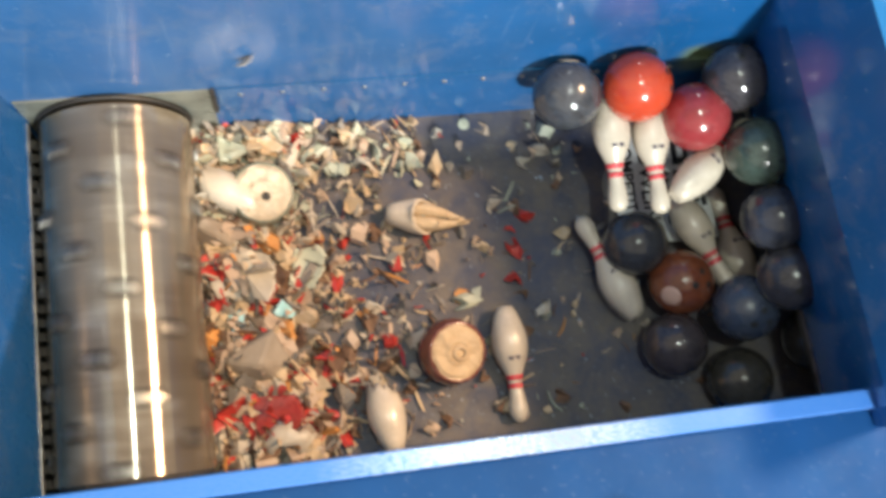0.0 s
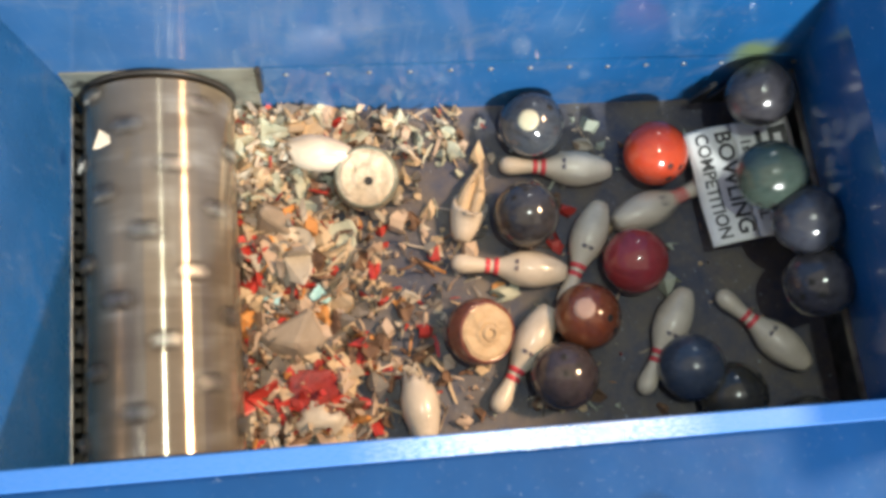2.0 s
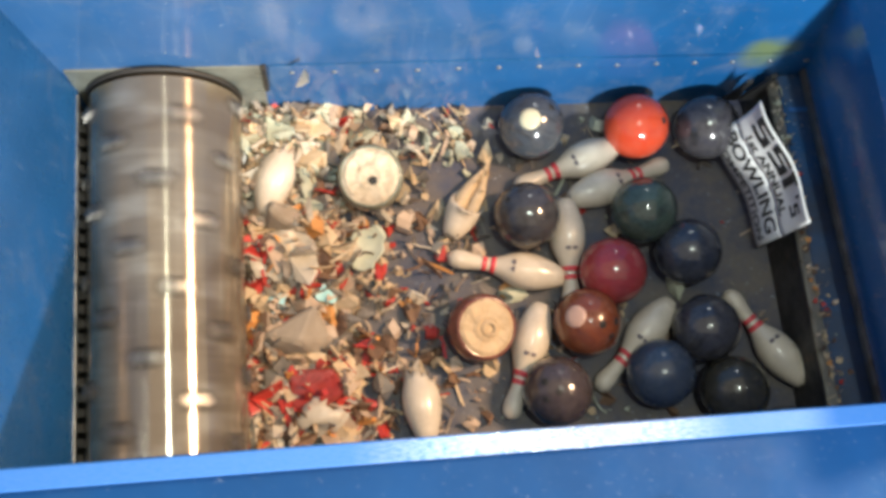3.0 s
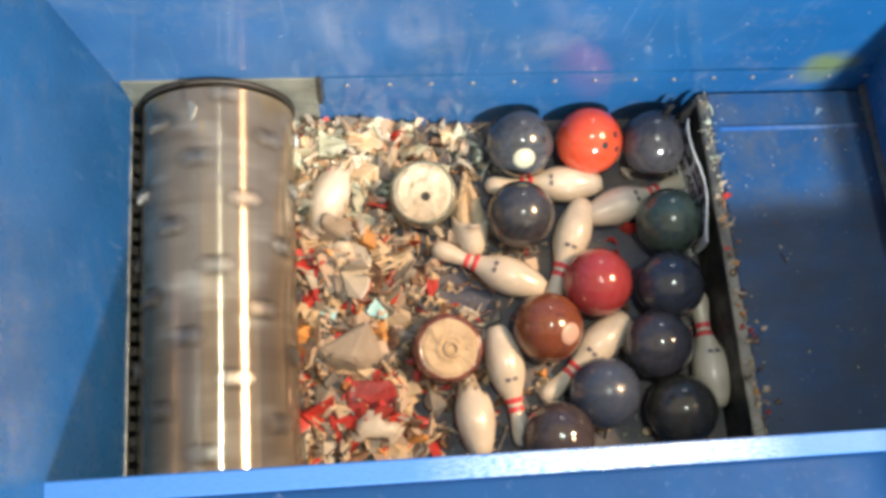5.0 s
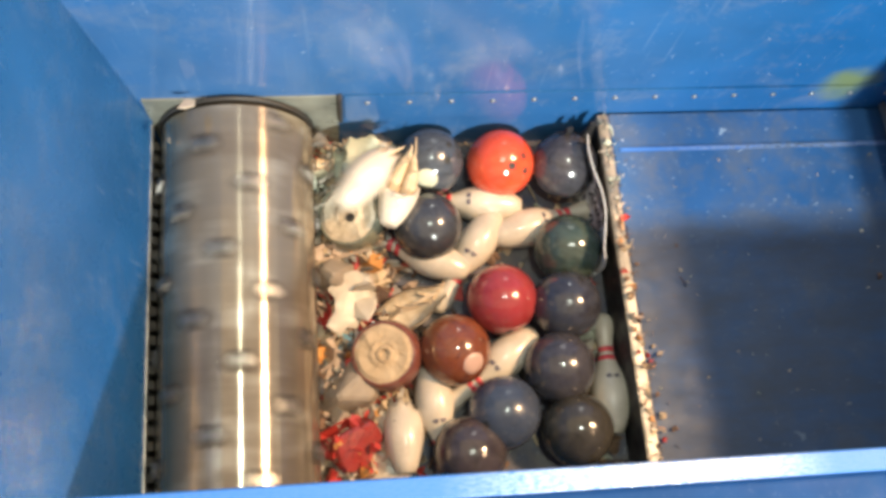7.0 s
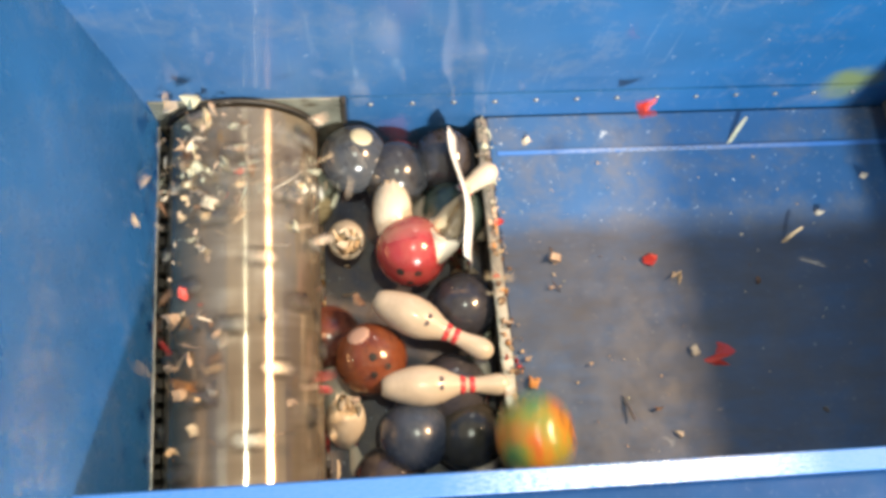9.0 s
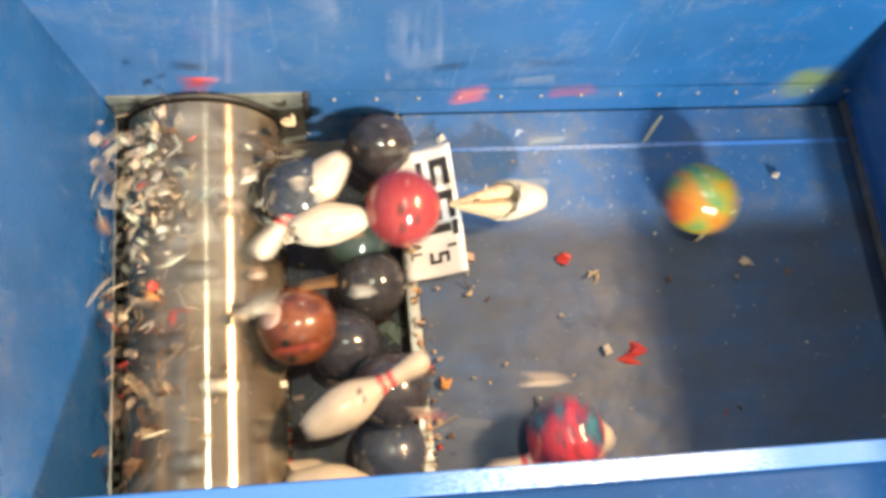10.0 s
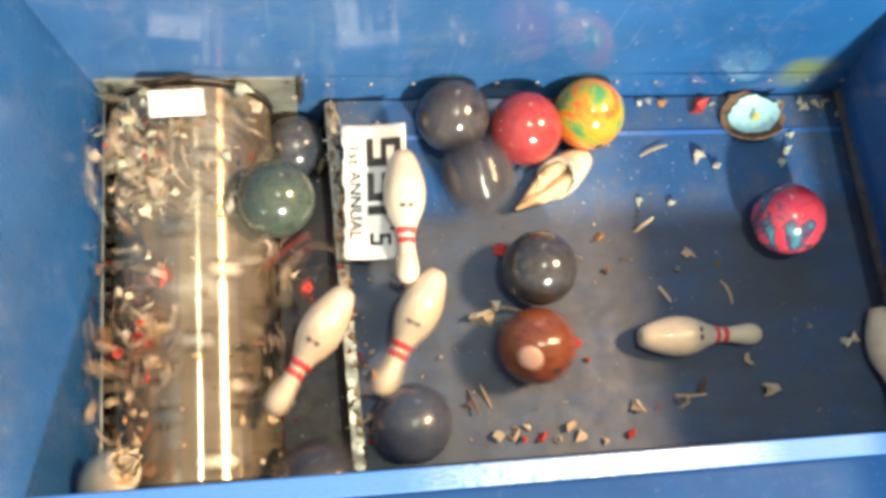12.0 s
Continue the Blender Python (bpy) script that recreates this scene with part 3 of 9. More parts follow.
PIN = [(a * INCH / 2, z * INCH - 0.19) for z, a in ((0, 1.6), (0.05, 2.0), (0.75, 2.828), (1.5, 3.42), (2.25, 3.906), (3.375, 4.51), (4.5, 4.766), (5.875, 4.563), (6.6, 4.18), (7.25, 3.703), (7.9, 3.07), (8.625, 2.472), (9.375, 1.965), (10, 1.797), (10.875, 1.87), (11.75, 2.094), (12.625, 2.406), (13.3, 2.54), (13.9, 2.45), (14.4, 2.1), (14.75, 1.5), (14.95, 0.75), (15, 0.0))]


def pin_radius(z):
    for (r0, z0), (r1, z1) in zip(PIN, PIN[1:]):
        if z0 <= z <= z1:
            return r0 + (r1 - r0) * (z - z0) / (z1 - z0)
    return PIN[0][0]


def band(z0, z1, proud=0.0009):
    zs = [z0, (z0 * 2 + z1) / 3, (z0 + 2 * z1) / 3, z1]
    prof = [(pin_radius(zs[0]) - 0.001, zs[0])] + [(pin_radius(z) + proud, z) for z in zs] + [(pin_radius(zs[-1]) - 0.001, zs[-1])]
    return lathe(prof, 32)


def bowling_pin(key, label):
    p = thing(key, "bowling_pin", label, "bowling pin", "bowling pins in the hopper")
    whole = part("pin_body", lathe([(0.0, PIN[0][1])] + PIN, 32), M_PIN, p, smooth=True)
    part("stripe", band(0.036, 0.052), M_STRIPE, whole, "red neck stripe", True)
    part("stripe", band(0.063, 0.079), M_STRIPE, whole, "red neck stripe", True)
    for k, dz in enumerate((-0.0115, 0.0115)):
        z = -0.022
        r = pin_radius(z)
        e = lathe([(0.0, 0.0013), (0.006, 0.0012), (0.0092, 0.0003), (0.0095, -0.002), (0.0, -0.002)], 12)
        o = part("emblem", e, M_MARK, whole, "small dark printed emblem")
        o.matrix_basis = Matrix.Rotation(dz / r + math.pi / 2, 4, "Z") @ Matrix.Translation((r - 0.0004, 0, z)) @ Matrix.Rotation(radians(90), 4, "Y")
    return p


for key, label in (("pin_a", "white bowling pin with two red neck stripes"), ("pin_b", "white bowling pin with two red neck stripes, scuffed"), ("pin_c", "glossy white bowling pin with red neck stripes"),
                   ("pin_d", "ivory white bowling pin lying on its side"), ("pin_e", "cream white bowling pin with a dark emblem"), ("pin_f", "white bowling pin with a dark emblem, lying"),
                   ("pin_g", "dusty white bowling pin with red stripes")):
    bowling_pin(key, label)


def pin_stub(key, label, z_cut, tilt):
    """The belly of a pin, its neck torn off."""
    p = thing(key, "broken_bowling_pin", label, "bowling pin", "broken bowling pins")
    prof = [(0.0, PIN[0][1])] + [(r, z) for r, z in PIN if z < z_cut] + [(pin_radius(z_cut), z_cut)]
    rg = random.Random(key)
    bm = lathe(prof + [(pin_radius(z_cut) - 0.006, z_cut - 0.004)], 28)
    for v in bm.verts:
        if v.co.z > z_cut - 0.006:
            v.co.z += rg.uniform(-0.026, 0.024) + v.co.x * tilt
    part("pin_body", bm, M_PIN, p, smooth=True)
    rr = pin_radius(z_cut) - 0.005
    w = lathe([(rr, z_cut - 0.02), (rr * 0.6, z_cut - 0.002), (0.0, z_cut - 0.008)], 18)
    for v in w.verts:
        v.co.z += rg.uniform(-0.010, 0.012) + v.co.x * tilt
    part("torn_wood", w, M_WOOD, p, "splintered maple core")
    for q in (-0.016, -0.004, 0.008, 0.018):
        s = bmesh.new()
        shard(s, rg, (q, 0.010 - q * 0.6, z_cut + 0.014), 0.05, 0, "splinter")
        part("splinter", s, M_WOOD, p)
    for q in (-0.014, 0.016):
        s = bmesh.new()
        shard(s, rg, (q, 0.012, z_cut + 0.018), 0.045, 0, "chip")
        part("torn_flap", s, M_PIN, p)
    o = part("hollow", lathe([(0.0, 0.004), (0.008, 0.003), (0.011, 0.0), (0.0, -0.004)], 12), M_HOLE, p, "dark hollow in the torn end")
    o.location = (0.004, 0.014, z_cut - 0.004)
    o.rotation_euler = (radians(-40), 0, 0)


pin_stub("pin_stub", "cream bowling pin with its neck torn off", 0.004, 0.5)
pin_stub("pin_bare_stub", "ivory bowling pin belly, its neck torn out", 0.0, 0.2)
pin_stub("pin_white_stub", "white bowling pin belly with jagged broken end", 0.02, -0.6)


def half_pin(key, label, z0, z1, hollow):
    """A pin split lengthwise, its wood showing."""
    p = thing(key, "split_bowling_pin", label, "bowling pin", "broken bowling pins")
    rg = random.Random(key)
    outer = [(r, z) for r, z in PIN if z0 < z < z1]
    bm = lathe(outer, 18, 200)
    for v in bm.verts:
        if v.co.y < 0.004:
            v.co.z += rg.uniform(-0.008, 0.008)
            v.co.x *= rg.uniform(0.9, 1.02)
    inner = [(r - 0.005, z) for r, z in outer]
    bm2 = lathe(inner, 14, 196)
    for v in bm2.verts:
        if not hollow:
            v.co.y = min(v.co.y, 0.012 + rg.uniform(-0.006, 0.006))
    o = part("pin_body", bm, M_PIN, p, smooth=True)
    o2 = part("split_wood", bm2, M_WOOD if not hollow else M_PALE, p, "split maple core")
    for q in (o, o2):
        q.rotation_euler = (0, 0, radians(170 if hollow else 118))
    for i in range(5):
        s = bmesh.new()
        shard(s, rg, (rg.uniform(-0.03, 0.03), -0.004, rg.uniform(z0, z1) * 0.8), 0.06, 0, "splinter")
        o = part("splinter", s, M_WOOD, p)
        o.rotation_euler = (0, 0, radians(90))



def torn_pin(key, label):
    """A pin's belly with a long wooden point where the neck was torn out."""
    p = thing(key, "torn_bowling_pin", label, "bowling pin", "broken bowling pins")
    rg = random.Random(key)
    prof = [(0.0, PIN[0][1])] + [(r, z) for r, z in PIN if z < -0.02] + [(pin_radius(-0.015), -0.015)]
    bm = lathe(prof, 36)
    for v in bm.verts:
        limit = -0.055 - 0.9 * v.co.y + 0.010 * noise.noise(v.co * 60)
        v.co.z = min(v.co.z, max(limit, -0.15))
    body = part("pin_body", bm, M_PIN, p, smooth=True)
    sol = body.modifiers.new("thick", "SOLIDIFY")
    sol.thickness, sol.offset = 0.004, -1
    for side in (-1, 1):
        w = lathe([(0.0, -0.15), (0.042, -0.13), (0.051, -0.09), (0.050, -0.05), (0.038, 0.0), (0.022, 0.05), (0.009, 0.085), (0.0, 0.092)], 14)
        for v in w.verts:
            v.co.x = v.co.x * 0.52 + side * 0.024 * max(0.0, min(1.0, (0.09 - v.co.z) / 0.12))
            v.co.y = v.co.y * 0.8 - 0.012 + 0.006 * noise.noise(v.co * 45 + Vector((side, 0, 0)))
            v.co.z += 0.012 * noise.noise(v.co * 70)
        part("split_wood", w, M_WOOD, p, "split maple core")
    for i in range(4):
        q = bmesh.new()
        shard(q, rg, (rg.uniform(-0.02, 0.02), 0.012, rg.uniform(-0.02, 0.08)), 0.05, 0, "splinter")
        part("splinter", q, M_WOOD, p)


torn_pin("split_pin", "white bowling pin torn to a tan wooden point")
half_pin("hollow_pin", "broken ivory pin shell, hollow and ragged", -0.16, 0.07, True)


# ---- lumps and shells ----
def lump(key, name, label, category, size, material, seed, chips=()):
    t = thing(key, name, label, category)
    rg = random.Random(seed)
    bm = hull(rg, size, 22)
    bmesh.ops.bevel(bm, geom=list(bm.edges), offset=min(size) * 0.05, segments=1, affect="EDGES")
    part("lump", bm, material, t)
    for mat, n, s in chips:
        for _ in range(n):
            b2 = bmesh.new()
            shard(b2, rg, [rg.uniform(-0.5, 0.5) * q for q in size], s * rg.uniform(0.6, 1.2), 0, rg.choice(("chip", "splinter", "lump")))
            part("chip", b2, mat, t)
    return t


def shell_piece(key, name, label, category, radius, spread, material, inside, seed, flip=False):
    """A ragged curved piece of broken shell, with thickness."""
    t = thing(key, name, label, category)
    rg = random.Random(seed)
    cut = math.cos(radians(spread))
    for nm, r, mat in (("outer_shell", radius, material), ("inner_face", radius - (0.018 if inside is M_TEAL else 0.006), inside)):
        bm = bmesh.new()
        bmesh.ops.create_icosphere(bm, subdivisions=3, radius=r)
        off = noise.noise
        kill = [v for v in bm.verts if v.co.z / r < cut + 0.85 * off(v.co * (1.7 / radius) + Vector((seed, 0, 0)))]
        bmesh.ops.delete(bm, geom=kill, context="VERTS")
        for v in bm.verts:
            v.co.z -= r * (1 + cut) / 2
            v.co.x *= 1.3
            v.co.z *= -0.6 if flip else 0.75
        o = part(nm, bm, mat, t, smooth=True)
        if nm == "outer_shell":
            sol = o.modifiers.new("thick", "SOLIDIFY")
            sol.thickness, sol.offset = 0.005, -1


lump("beige_chunk", "filler_chunk", "beige broken block of ball filler", "chunk", (0.22, 0.19, 0.14), M_FILLER, 19)
lump("tan_block", "filler_chunk", "tan broken wedge of ball filler", "chunk", (0.16, 0.12, 0.11), M_FILLER, 12)
lump("red_broken_ball", "broken_ball", "shattered red bowling ball lump", "bowling ball", (0.20, 0.17, 0.14), swirl("dark_red_shell", tones((0.20, 0.014, 0.014), (0.36, 0.035, 0.03), (0.12, 0.010, 0.010)), 12, 0.25), 13, ((M_RED, 16, 0.06), (M_ORANGE, 4, 0.05)))
fin = thing("black_piece", "black_plastic_piece", "black jagged plastic piece behind the balls", "plastic piece")
for k, (dx, h, w) in enumerate(((-0.03, 0.16, 0.05), (0.035, 0.20, 0.07))):
    bm = slab([(dx - w / 2, -0.1), (dx + w / 2, -0.1), (dx + w * 0.22, 0.02), (dx + 0.012, h - 0.1), (dx - 0.004, h - 0.11), (dx - w * 0.2, 0.0)], -0.006, 0.006, "y")
    part("jagged_fin", bm, M_INK, fin)
shell_piece("white_shell", "broken_shell", "ragged white piece of pin shell", "shell", 0.075, 58, M_WHITE, M_WHITE, 3)
shell_piece("bone_shell", "broken_shell", "ragged ivory pin shell with holes", "shell", 0.105, 62, M_WHITE, M_WHITE, 7, True)
shell_piece("grey_shell", "broken_shell", "grey broken curved shell", "shell", 0.07, 58, M_GREEN, M_GREEN, 9, True)
shell_piece("half_shell_blue", "broken_shell", "half of a dark ball, pale blue inside", "shell", 0.085, 75, M_DUST, M_TEAL, 15, True)
yellow_core = hull(random.Random(4), (0.035, 0.03, 0.02))
part("yellow_core", yellow_core, plain("yellow_core", (0.45, 0.40, 0.05), (0.55, 0.5, 0.1), 20, 0.5), things["half_shell_blue"], "small yellow core lump")

# ---- the banner, which the rotor tears in two ----
TEAR = -0.012


def wave(x, y):
    i, j = (x + 0.2) / 0.4 * 16, (y + 0.17) / 0.34 * 14
    return 0.012 * math.sin(i * 0.45 + 0.6) + 0.010 * math.sin(j * 0.5)


def banner_piece(key, label, low, high, torn_low):
    b = thing(key, "banner", label, "banner", "pieces of the torn banner")
    rg = random.Random(4)
    jag = [rg.uniform(-0.005, 0.005) for _ in range(33)]
    bm = bmesh.new()
    grid = []
    for i in range(33):
        x = -0.2 + 0.4 * i / 32
        ys = [low + (high - low) * j / 8 for j in range(9)]
        ys[0 if torn_low else 8] += jag[i]
        grid.append([bm.verts.new((x, y, wave(x, y))) for y in ys])
    for i in range(32):
        for j in range(8):
            bm.faces.new((grid[i][j], grid[i + 1][j], grid[i + 1][j + 1], grid[i][j + 1]))
    cloth = part("banner_sheet", bm, M_BANNER, b, smooth=True)
    sol = cloth.modifiers.new("thick", "SOLIDIFY")
    sol.thickness, sol.offset = 0.003, 0
    return b


upper = banner_piece("banner", "white torn banner piece with bold black print", TEAR, 0.17, True)
lower = banner_piece("banner_lower", "white torn banner piece with black lettering", -0.17, TEAR, False)


def drape(ob):
    """Lay a flat mesh on the waved sheet."""
    for v in ob.data.vertices:
        v.co.z += wave(v.co.x, v.co.y) + 0.003


def lettering(sheet, text, y, size, width):
    cu = bpy.data.curves.new("lettering", "FONT")
    cu.body, cu.size, cu.extrude, cu.align_x, cu.align_y = text, size, 0.0004, "CENTER", "CENTER"
    cu.offset = size * 0.018
    tmp = new("lettering", cu)
    me = bpy.data.meshes.new_from_object(tmp.evaluated_get(bpy.context.evaluated_depsgraph_get()))
    bpy.data.objects.remove(tmp)
    xs = [v.co.x for v in me.vertices]
    k = width / (max(xs) - min(xs))
    for v in me.vertices:
        v.co = Vector((v.co.x * k, v.co.y + y, v.co.z))
    me.materials.clear()
    me.materials.append(M_INK)
    ob = new("lettering", me)
    ob.parent = sheet
    drape(ob)


lettering(upper, "1st ANNUAL", 0.020, 0.046, 0.27)
lettering(lower, "BOWLING", -0.052, 0.076, 0.35)
lettering(lower, "COMPETITION", -0.122, 0.058, 0.36)


def strokes(name, bars):
    """Printed bars, each a thin strip that follows the sheet."""
    for x0, y0, x1, y1 in bars:
        n = max(1, int((x1 - x0) / 0.012))
        bm = bmesh.new()
        rings = []
        for i in range(n + 1):
            x = x0 + (x1 - x0) * i / n
            rings.append([bm.verts.new((x, y, z)) for y, z in ((y0, 0), (y1, 0), (y1, 0.0008), (y0, 0.0008))])
        for a, b in zip(rings, rings[1:]):
            for k in range(4):
                bm.faces.new((a[k], a[(k + 1) % 4], b[(k + 1) % 4], b[k]))
        bm.faces.new(rings[0])
        bm.faces.new(rings[-1][::-1])
        drape(part(name, bm, M_INK, upper))


for cx in (-0.115, -0.015):
    strokes("printed_bar", [(cx - 0.042, 0.136, cx + 0.04, 0.156), (cx - 0.042, 0.112, cx - 0.018, 0.136), (cx - 0.042, 0.098, cx + 0.04, 0.114), (cx + 0.016, 0.074, cx + 0.04, 0.098), (cx - 0.042, 0.056, cx + 0.04, 0.076)])
strokes("printed_bar", [(0.040, 0.056, 0.066, 0.136), (0.034, 0.140, 0.080, 0.158)])
strokes("printed_bar", [(0.106, 0.118, 0.115, 0.146), (0.126, 0.112, 0.160, 0.121), (0.126, 0.096, 0.137, 0.112), (0.126, 0.088, 0.160, 0.097), (0.150, 0.070, 0.160, 0.088), (0.124, 0.061, 0.160, 0.071)])


# ---- shredded heap ----
rng = random.Random(21)


def heap(key, x0, x1, y0, y1, count, height, weights, small, large, cover=1.0):
    t = thing(key, "shredded_heap", "heap of shredded white, red and tan ball and pin pieces" if weights is RED_MIX else "heap of shredded white and pale green pieces", "debris", "shredded heap", "stuff")
    bm = bmesh.new()
    for _ in range(count):
        u, v = rng.random(), rng.random()
        x, y = x0 + (x1 - x0) * u, y0 + (y1 - y0) * v
        size = small + (large - small) * rng.random() ** 1.25
        z = size * 0.2 + height * rng.random() ** 0.6 * (0.55 + 0.45 * noise.noise(Vector((x * 9, y * 9, 3))))
        shard(bm, rng, (x - (x0 + x1) / 2, y - (y0 + y1) / 2, max(z, size * 0.15)), size, pick(rng, weights), pick(rng, [("chip", 4.5), ("lump", 1.0), ("splinter", 4.5)]))
    part("shredded_pieces", bm, SHARDS, t)["kind"] = "stuff"
    t.location = ((x0 + x1) / 2, (y0 + y1) / 2, 0)
    return t


HEAPS = []
XS = (-0.115, -0.02, 0.08, 0.18, 0.30, 0.44, 0.62)
YS = (0.13, 0.32, 0.5, 0.68, 0.86, 1.03, 1.205)
for i in range(6):
    for j in range(6):
        back = j >= 4
        n = (125, 110, 80, 48, 28, 18)[i]
        if back and i >= 3:
            n = (0, 0, 0, 70, 60, 50)[i] if j == 5 else n // 2
        h = (0.10, 0.075, 0.05, 0.03, 0.012, 0.006)[i]
        if j == 5:
            h += 0.008
        key = "heap_%d_%d" % (i, j)
        heap(key, XS[i], XS[i + 1], YS[j], YS[j + 1], n, h, WHITE_MIX if back else RED_MIX, 0.018, 0.13 if i < 3 else 0.085)
        HEAPS.append((key, i, j))

# scattered pieces further along the floor
SCATTER = []
for k in range(240):
    x, y = (rng.uniform(0.6, 1.6) if k % 3 == 0 else rng.uniform(0.42, 1.1)), rng.uniform(0.16, 1.19)
    slot = pick(rng, WHITE_MIX if y > 0.85 else [(1, 3), (6, 2.5), (5, 1.5), (4, 2.5), (2, 1.6), (0, 0.7), (7, 2.5), (3, 0.6)])
    t = thing("scatter_%d" % k, "shredded_piece", "small shredded piece lying on the floor", "debris", "loose shredded pieces")
    bm = bmesh.new()
    shard(bm, rng, (0, 0, 0), 0.014 + 0.066 * rng.random() ** 1.8, 0, pick(rng, [("chip", 3), ("lump", 2), ("splinter", 3)]))
    part("piece", bm, SHARDS[slot], t)
    t.location = (x, y, 0.012)
    SCATTER.append(("scatter_%d" % k, x, y))

# pieces that the rotor throws up
FLYERS = []
LOOK = {0: "white", 1: "tan wooden", 2: "red", 3: "orange", 4: "dark grey", 5: "pale green", 6: "beige", 7: "brown", 8: "light blue"}
for k in range(190):
    back = k % 2 == 0
    slot = pick(rng, WHITE_MIX if back else RED_MIX)
    t = thing("flyer_%d" % k, "flying_piece", LOOK[slot] + " shredded piece thrown up by the rotor", "debris", "flying shredded pieces")
    bm = bmesh.new()
    shard(bm, rng, (0, 0, 0), 0.010 + 0.042 * rng.random() ** 1.8, 0, pick(rng, [("chip", 4), ("lump", 3), ("splinter", 2)]))
    part("piece", bm, SHARDS[slot], t)
    FLYERS.append(("flyer_%d" % k, back))

# clouds of small pieces whirled over the rotor
WHIRL = []
for k in range(20):
    back = k % 2 == 0
    t = thing("whirl_%d" % k, "whirling_debris", ("small white and pale green" if back else "small red, tan and brown") + " pieces whirled up by the rotor", "debris", "whirling debris", "stuff")
    bm = bmesh.new()
    for _ in range(36):
        shard(bm, rng, (rng.gauss(0, 0.055), rng.gauss(0, 0.09), rng.uniform(-0.045, 0.045)), 0.008 + 0.036 * rng.random() ** 2, pick(rng, WHITE_MIX if back else [(7, 4), (1, 3), (2, 1.2), (3, 0.6), (6, 4), (0, 0.5)]), pick(rng, [("chip", 4), ("lump", 1), ("splinter", 3 if back else 7)]))
    part("whirled_pieces", bm, SHARDS, t)["kind"] = "stuff"
    WHIRL.append(("whirl_%d" % k, back))

# single pieces that stand out: chips landing on the ram, and flakes in the air
CHIPS = [('chip_0', 5, 0.03, 'chip'), ('chip_1', 3, 0.03, 'lump'), ('chip_2', 2, 0.05, 'lump'), ('chip_3', 5, 0.04, 'chip'), ('chip_4', 0, 0.05, 'chip'), ('chip_5', 5, 0.04, 'chip'), ('chip_6', 5, 0.035, 'chip'), ('chip_7', 5, 0.035, 'lump'), ('chip_8', 6, 0.045, 'chip'), ('chip_9', 0, 0.07, 'chip'), ('chip_10', 6, 0.035, 'chip'), ('chip_11', 6, 0.06, 'splinter'), ('chip_12', 6, 0.05, 'chip'), ('chip_13', 7, 0.08, 'splinter'), ('chip_14', 6, 0.05, 'chip'), ('chip_15', 2, 0.05, 'chip'), ('chip_16', 0, 0.03, 'chip'), ('chip_17', 6, 0.05, 'chip'), ('chip_18', 2, 0.035, 'lump'), ('chip_19', 3, 0.05, 'chip'), ('chip_20', 0, 0.09, 'chip'), ('chip_21', 6, 0.06, 'splinter'), ('chip_22', 6, 0.05, 'splinter'), ('chip_23', 1, 0.06, 'splinter'), ('chip_24', 5, 0.04, 'chip'), ('chip_25', 0, 0.035, 'lump'), ('chip_26', 0, 0.045, 'lump'), ('chip_27', 5, 0.03, 'chip'), ('chip_28', 5, 0.045, 'chip'), ('chip_29', 0, 0.035, 'lump'), ('chip_30', 5, 0.04, 'chip'), ('chip_31', 0, 0.03, 'chip'), ('chip_32', 2, 0.05, 'chip'), ('chip_33', 5, 0.03, 'lump'), ('chip_34', 0, 0.06, 'chip'), ('chip_35', 3, 0.03, 'lump'), ('chip_36', 2, 0.035, 'chip'), ('chip_37', 2, 0.04, 'chip'), ('chip_38', 0, 0.04, 'lump'), ('chip_39', 6, 0.05, 'chip'), ('chip_40', 6, 0.035, 'chip'), ('chip_41', 1, 0.08, 'splinter'), ('chip_42', 6, 0.06, 'chip'), ('chip_43', 2, 0.04, 'chip'), ('chip_44', 1, 0.05, 'splinter'), ('chip_45', 0, 0.04, 'chip'), ('chip_46', 6, 0.03, 'chip'), ('chip_47', 1, 0.05, 'splinter'), ('chip_48', 5, 0.03, 'chip'), ('chip_49', 6, 0.05, 'lump'), ('chip_50', 0, 0.04, 'chip'), ('chip_51', 6, 0.04, 'lump'), ('chip_52', 2, 0.05, 'lump'), ('chip_53', 2, 0.075, 'lump'), ('chip_54', 6, 0.07, 'splinter'), ('chip_55', 5, 0.075, 'splinter'), ('chip_56', 1, 0.075, 'splinter'), ('chip_57', 3, 0.045, 'lump'), ('chip_58', 6, 0.08, 'splinter'), ('chip_59', 0, 0.035, 'lump'), ('chip_60', 0, 0.035, 'lump'), ('chip_61', 0, 0.035, 'lump'), ('white_card', 0, 0.13, 'card'), ('white_flake', 0, 0.055, 'chip'), ('red_flake', 2, 0.06, 'chip')]
for key, slot, size, form in CHIPS:
    t = thing(key, "loose_piece", "white torn banner scrap lying on the shredded pieces" if form == "card" else LOOK[slot] + " broken piece thrown onto the ram" if form != "chip" else LOOK[slot] + " curled chip thrown onto the ram", "debris", "loose pieces on the ram")
    bm = bmesh.new()
    if form == "card":
        box(bm, (-0.07, -0.036, -0.002), (0.07, 0.036, 0.002), 0.001)
    else:
        shard(bm, rng, (0, 0, 0), size, 0, form)
    part("piece", bm, M_BANNER if form == "card" else SHARDS[slot], t)


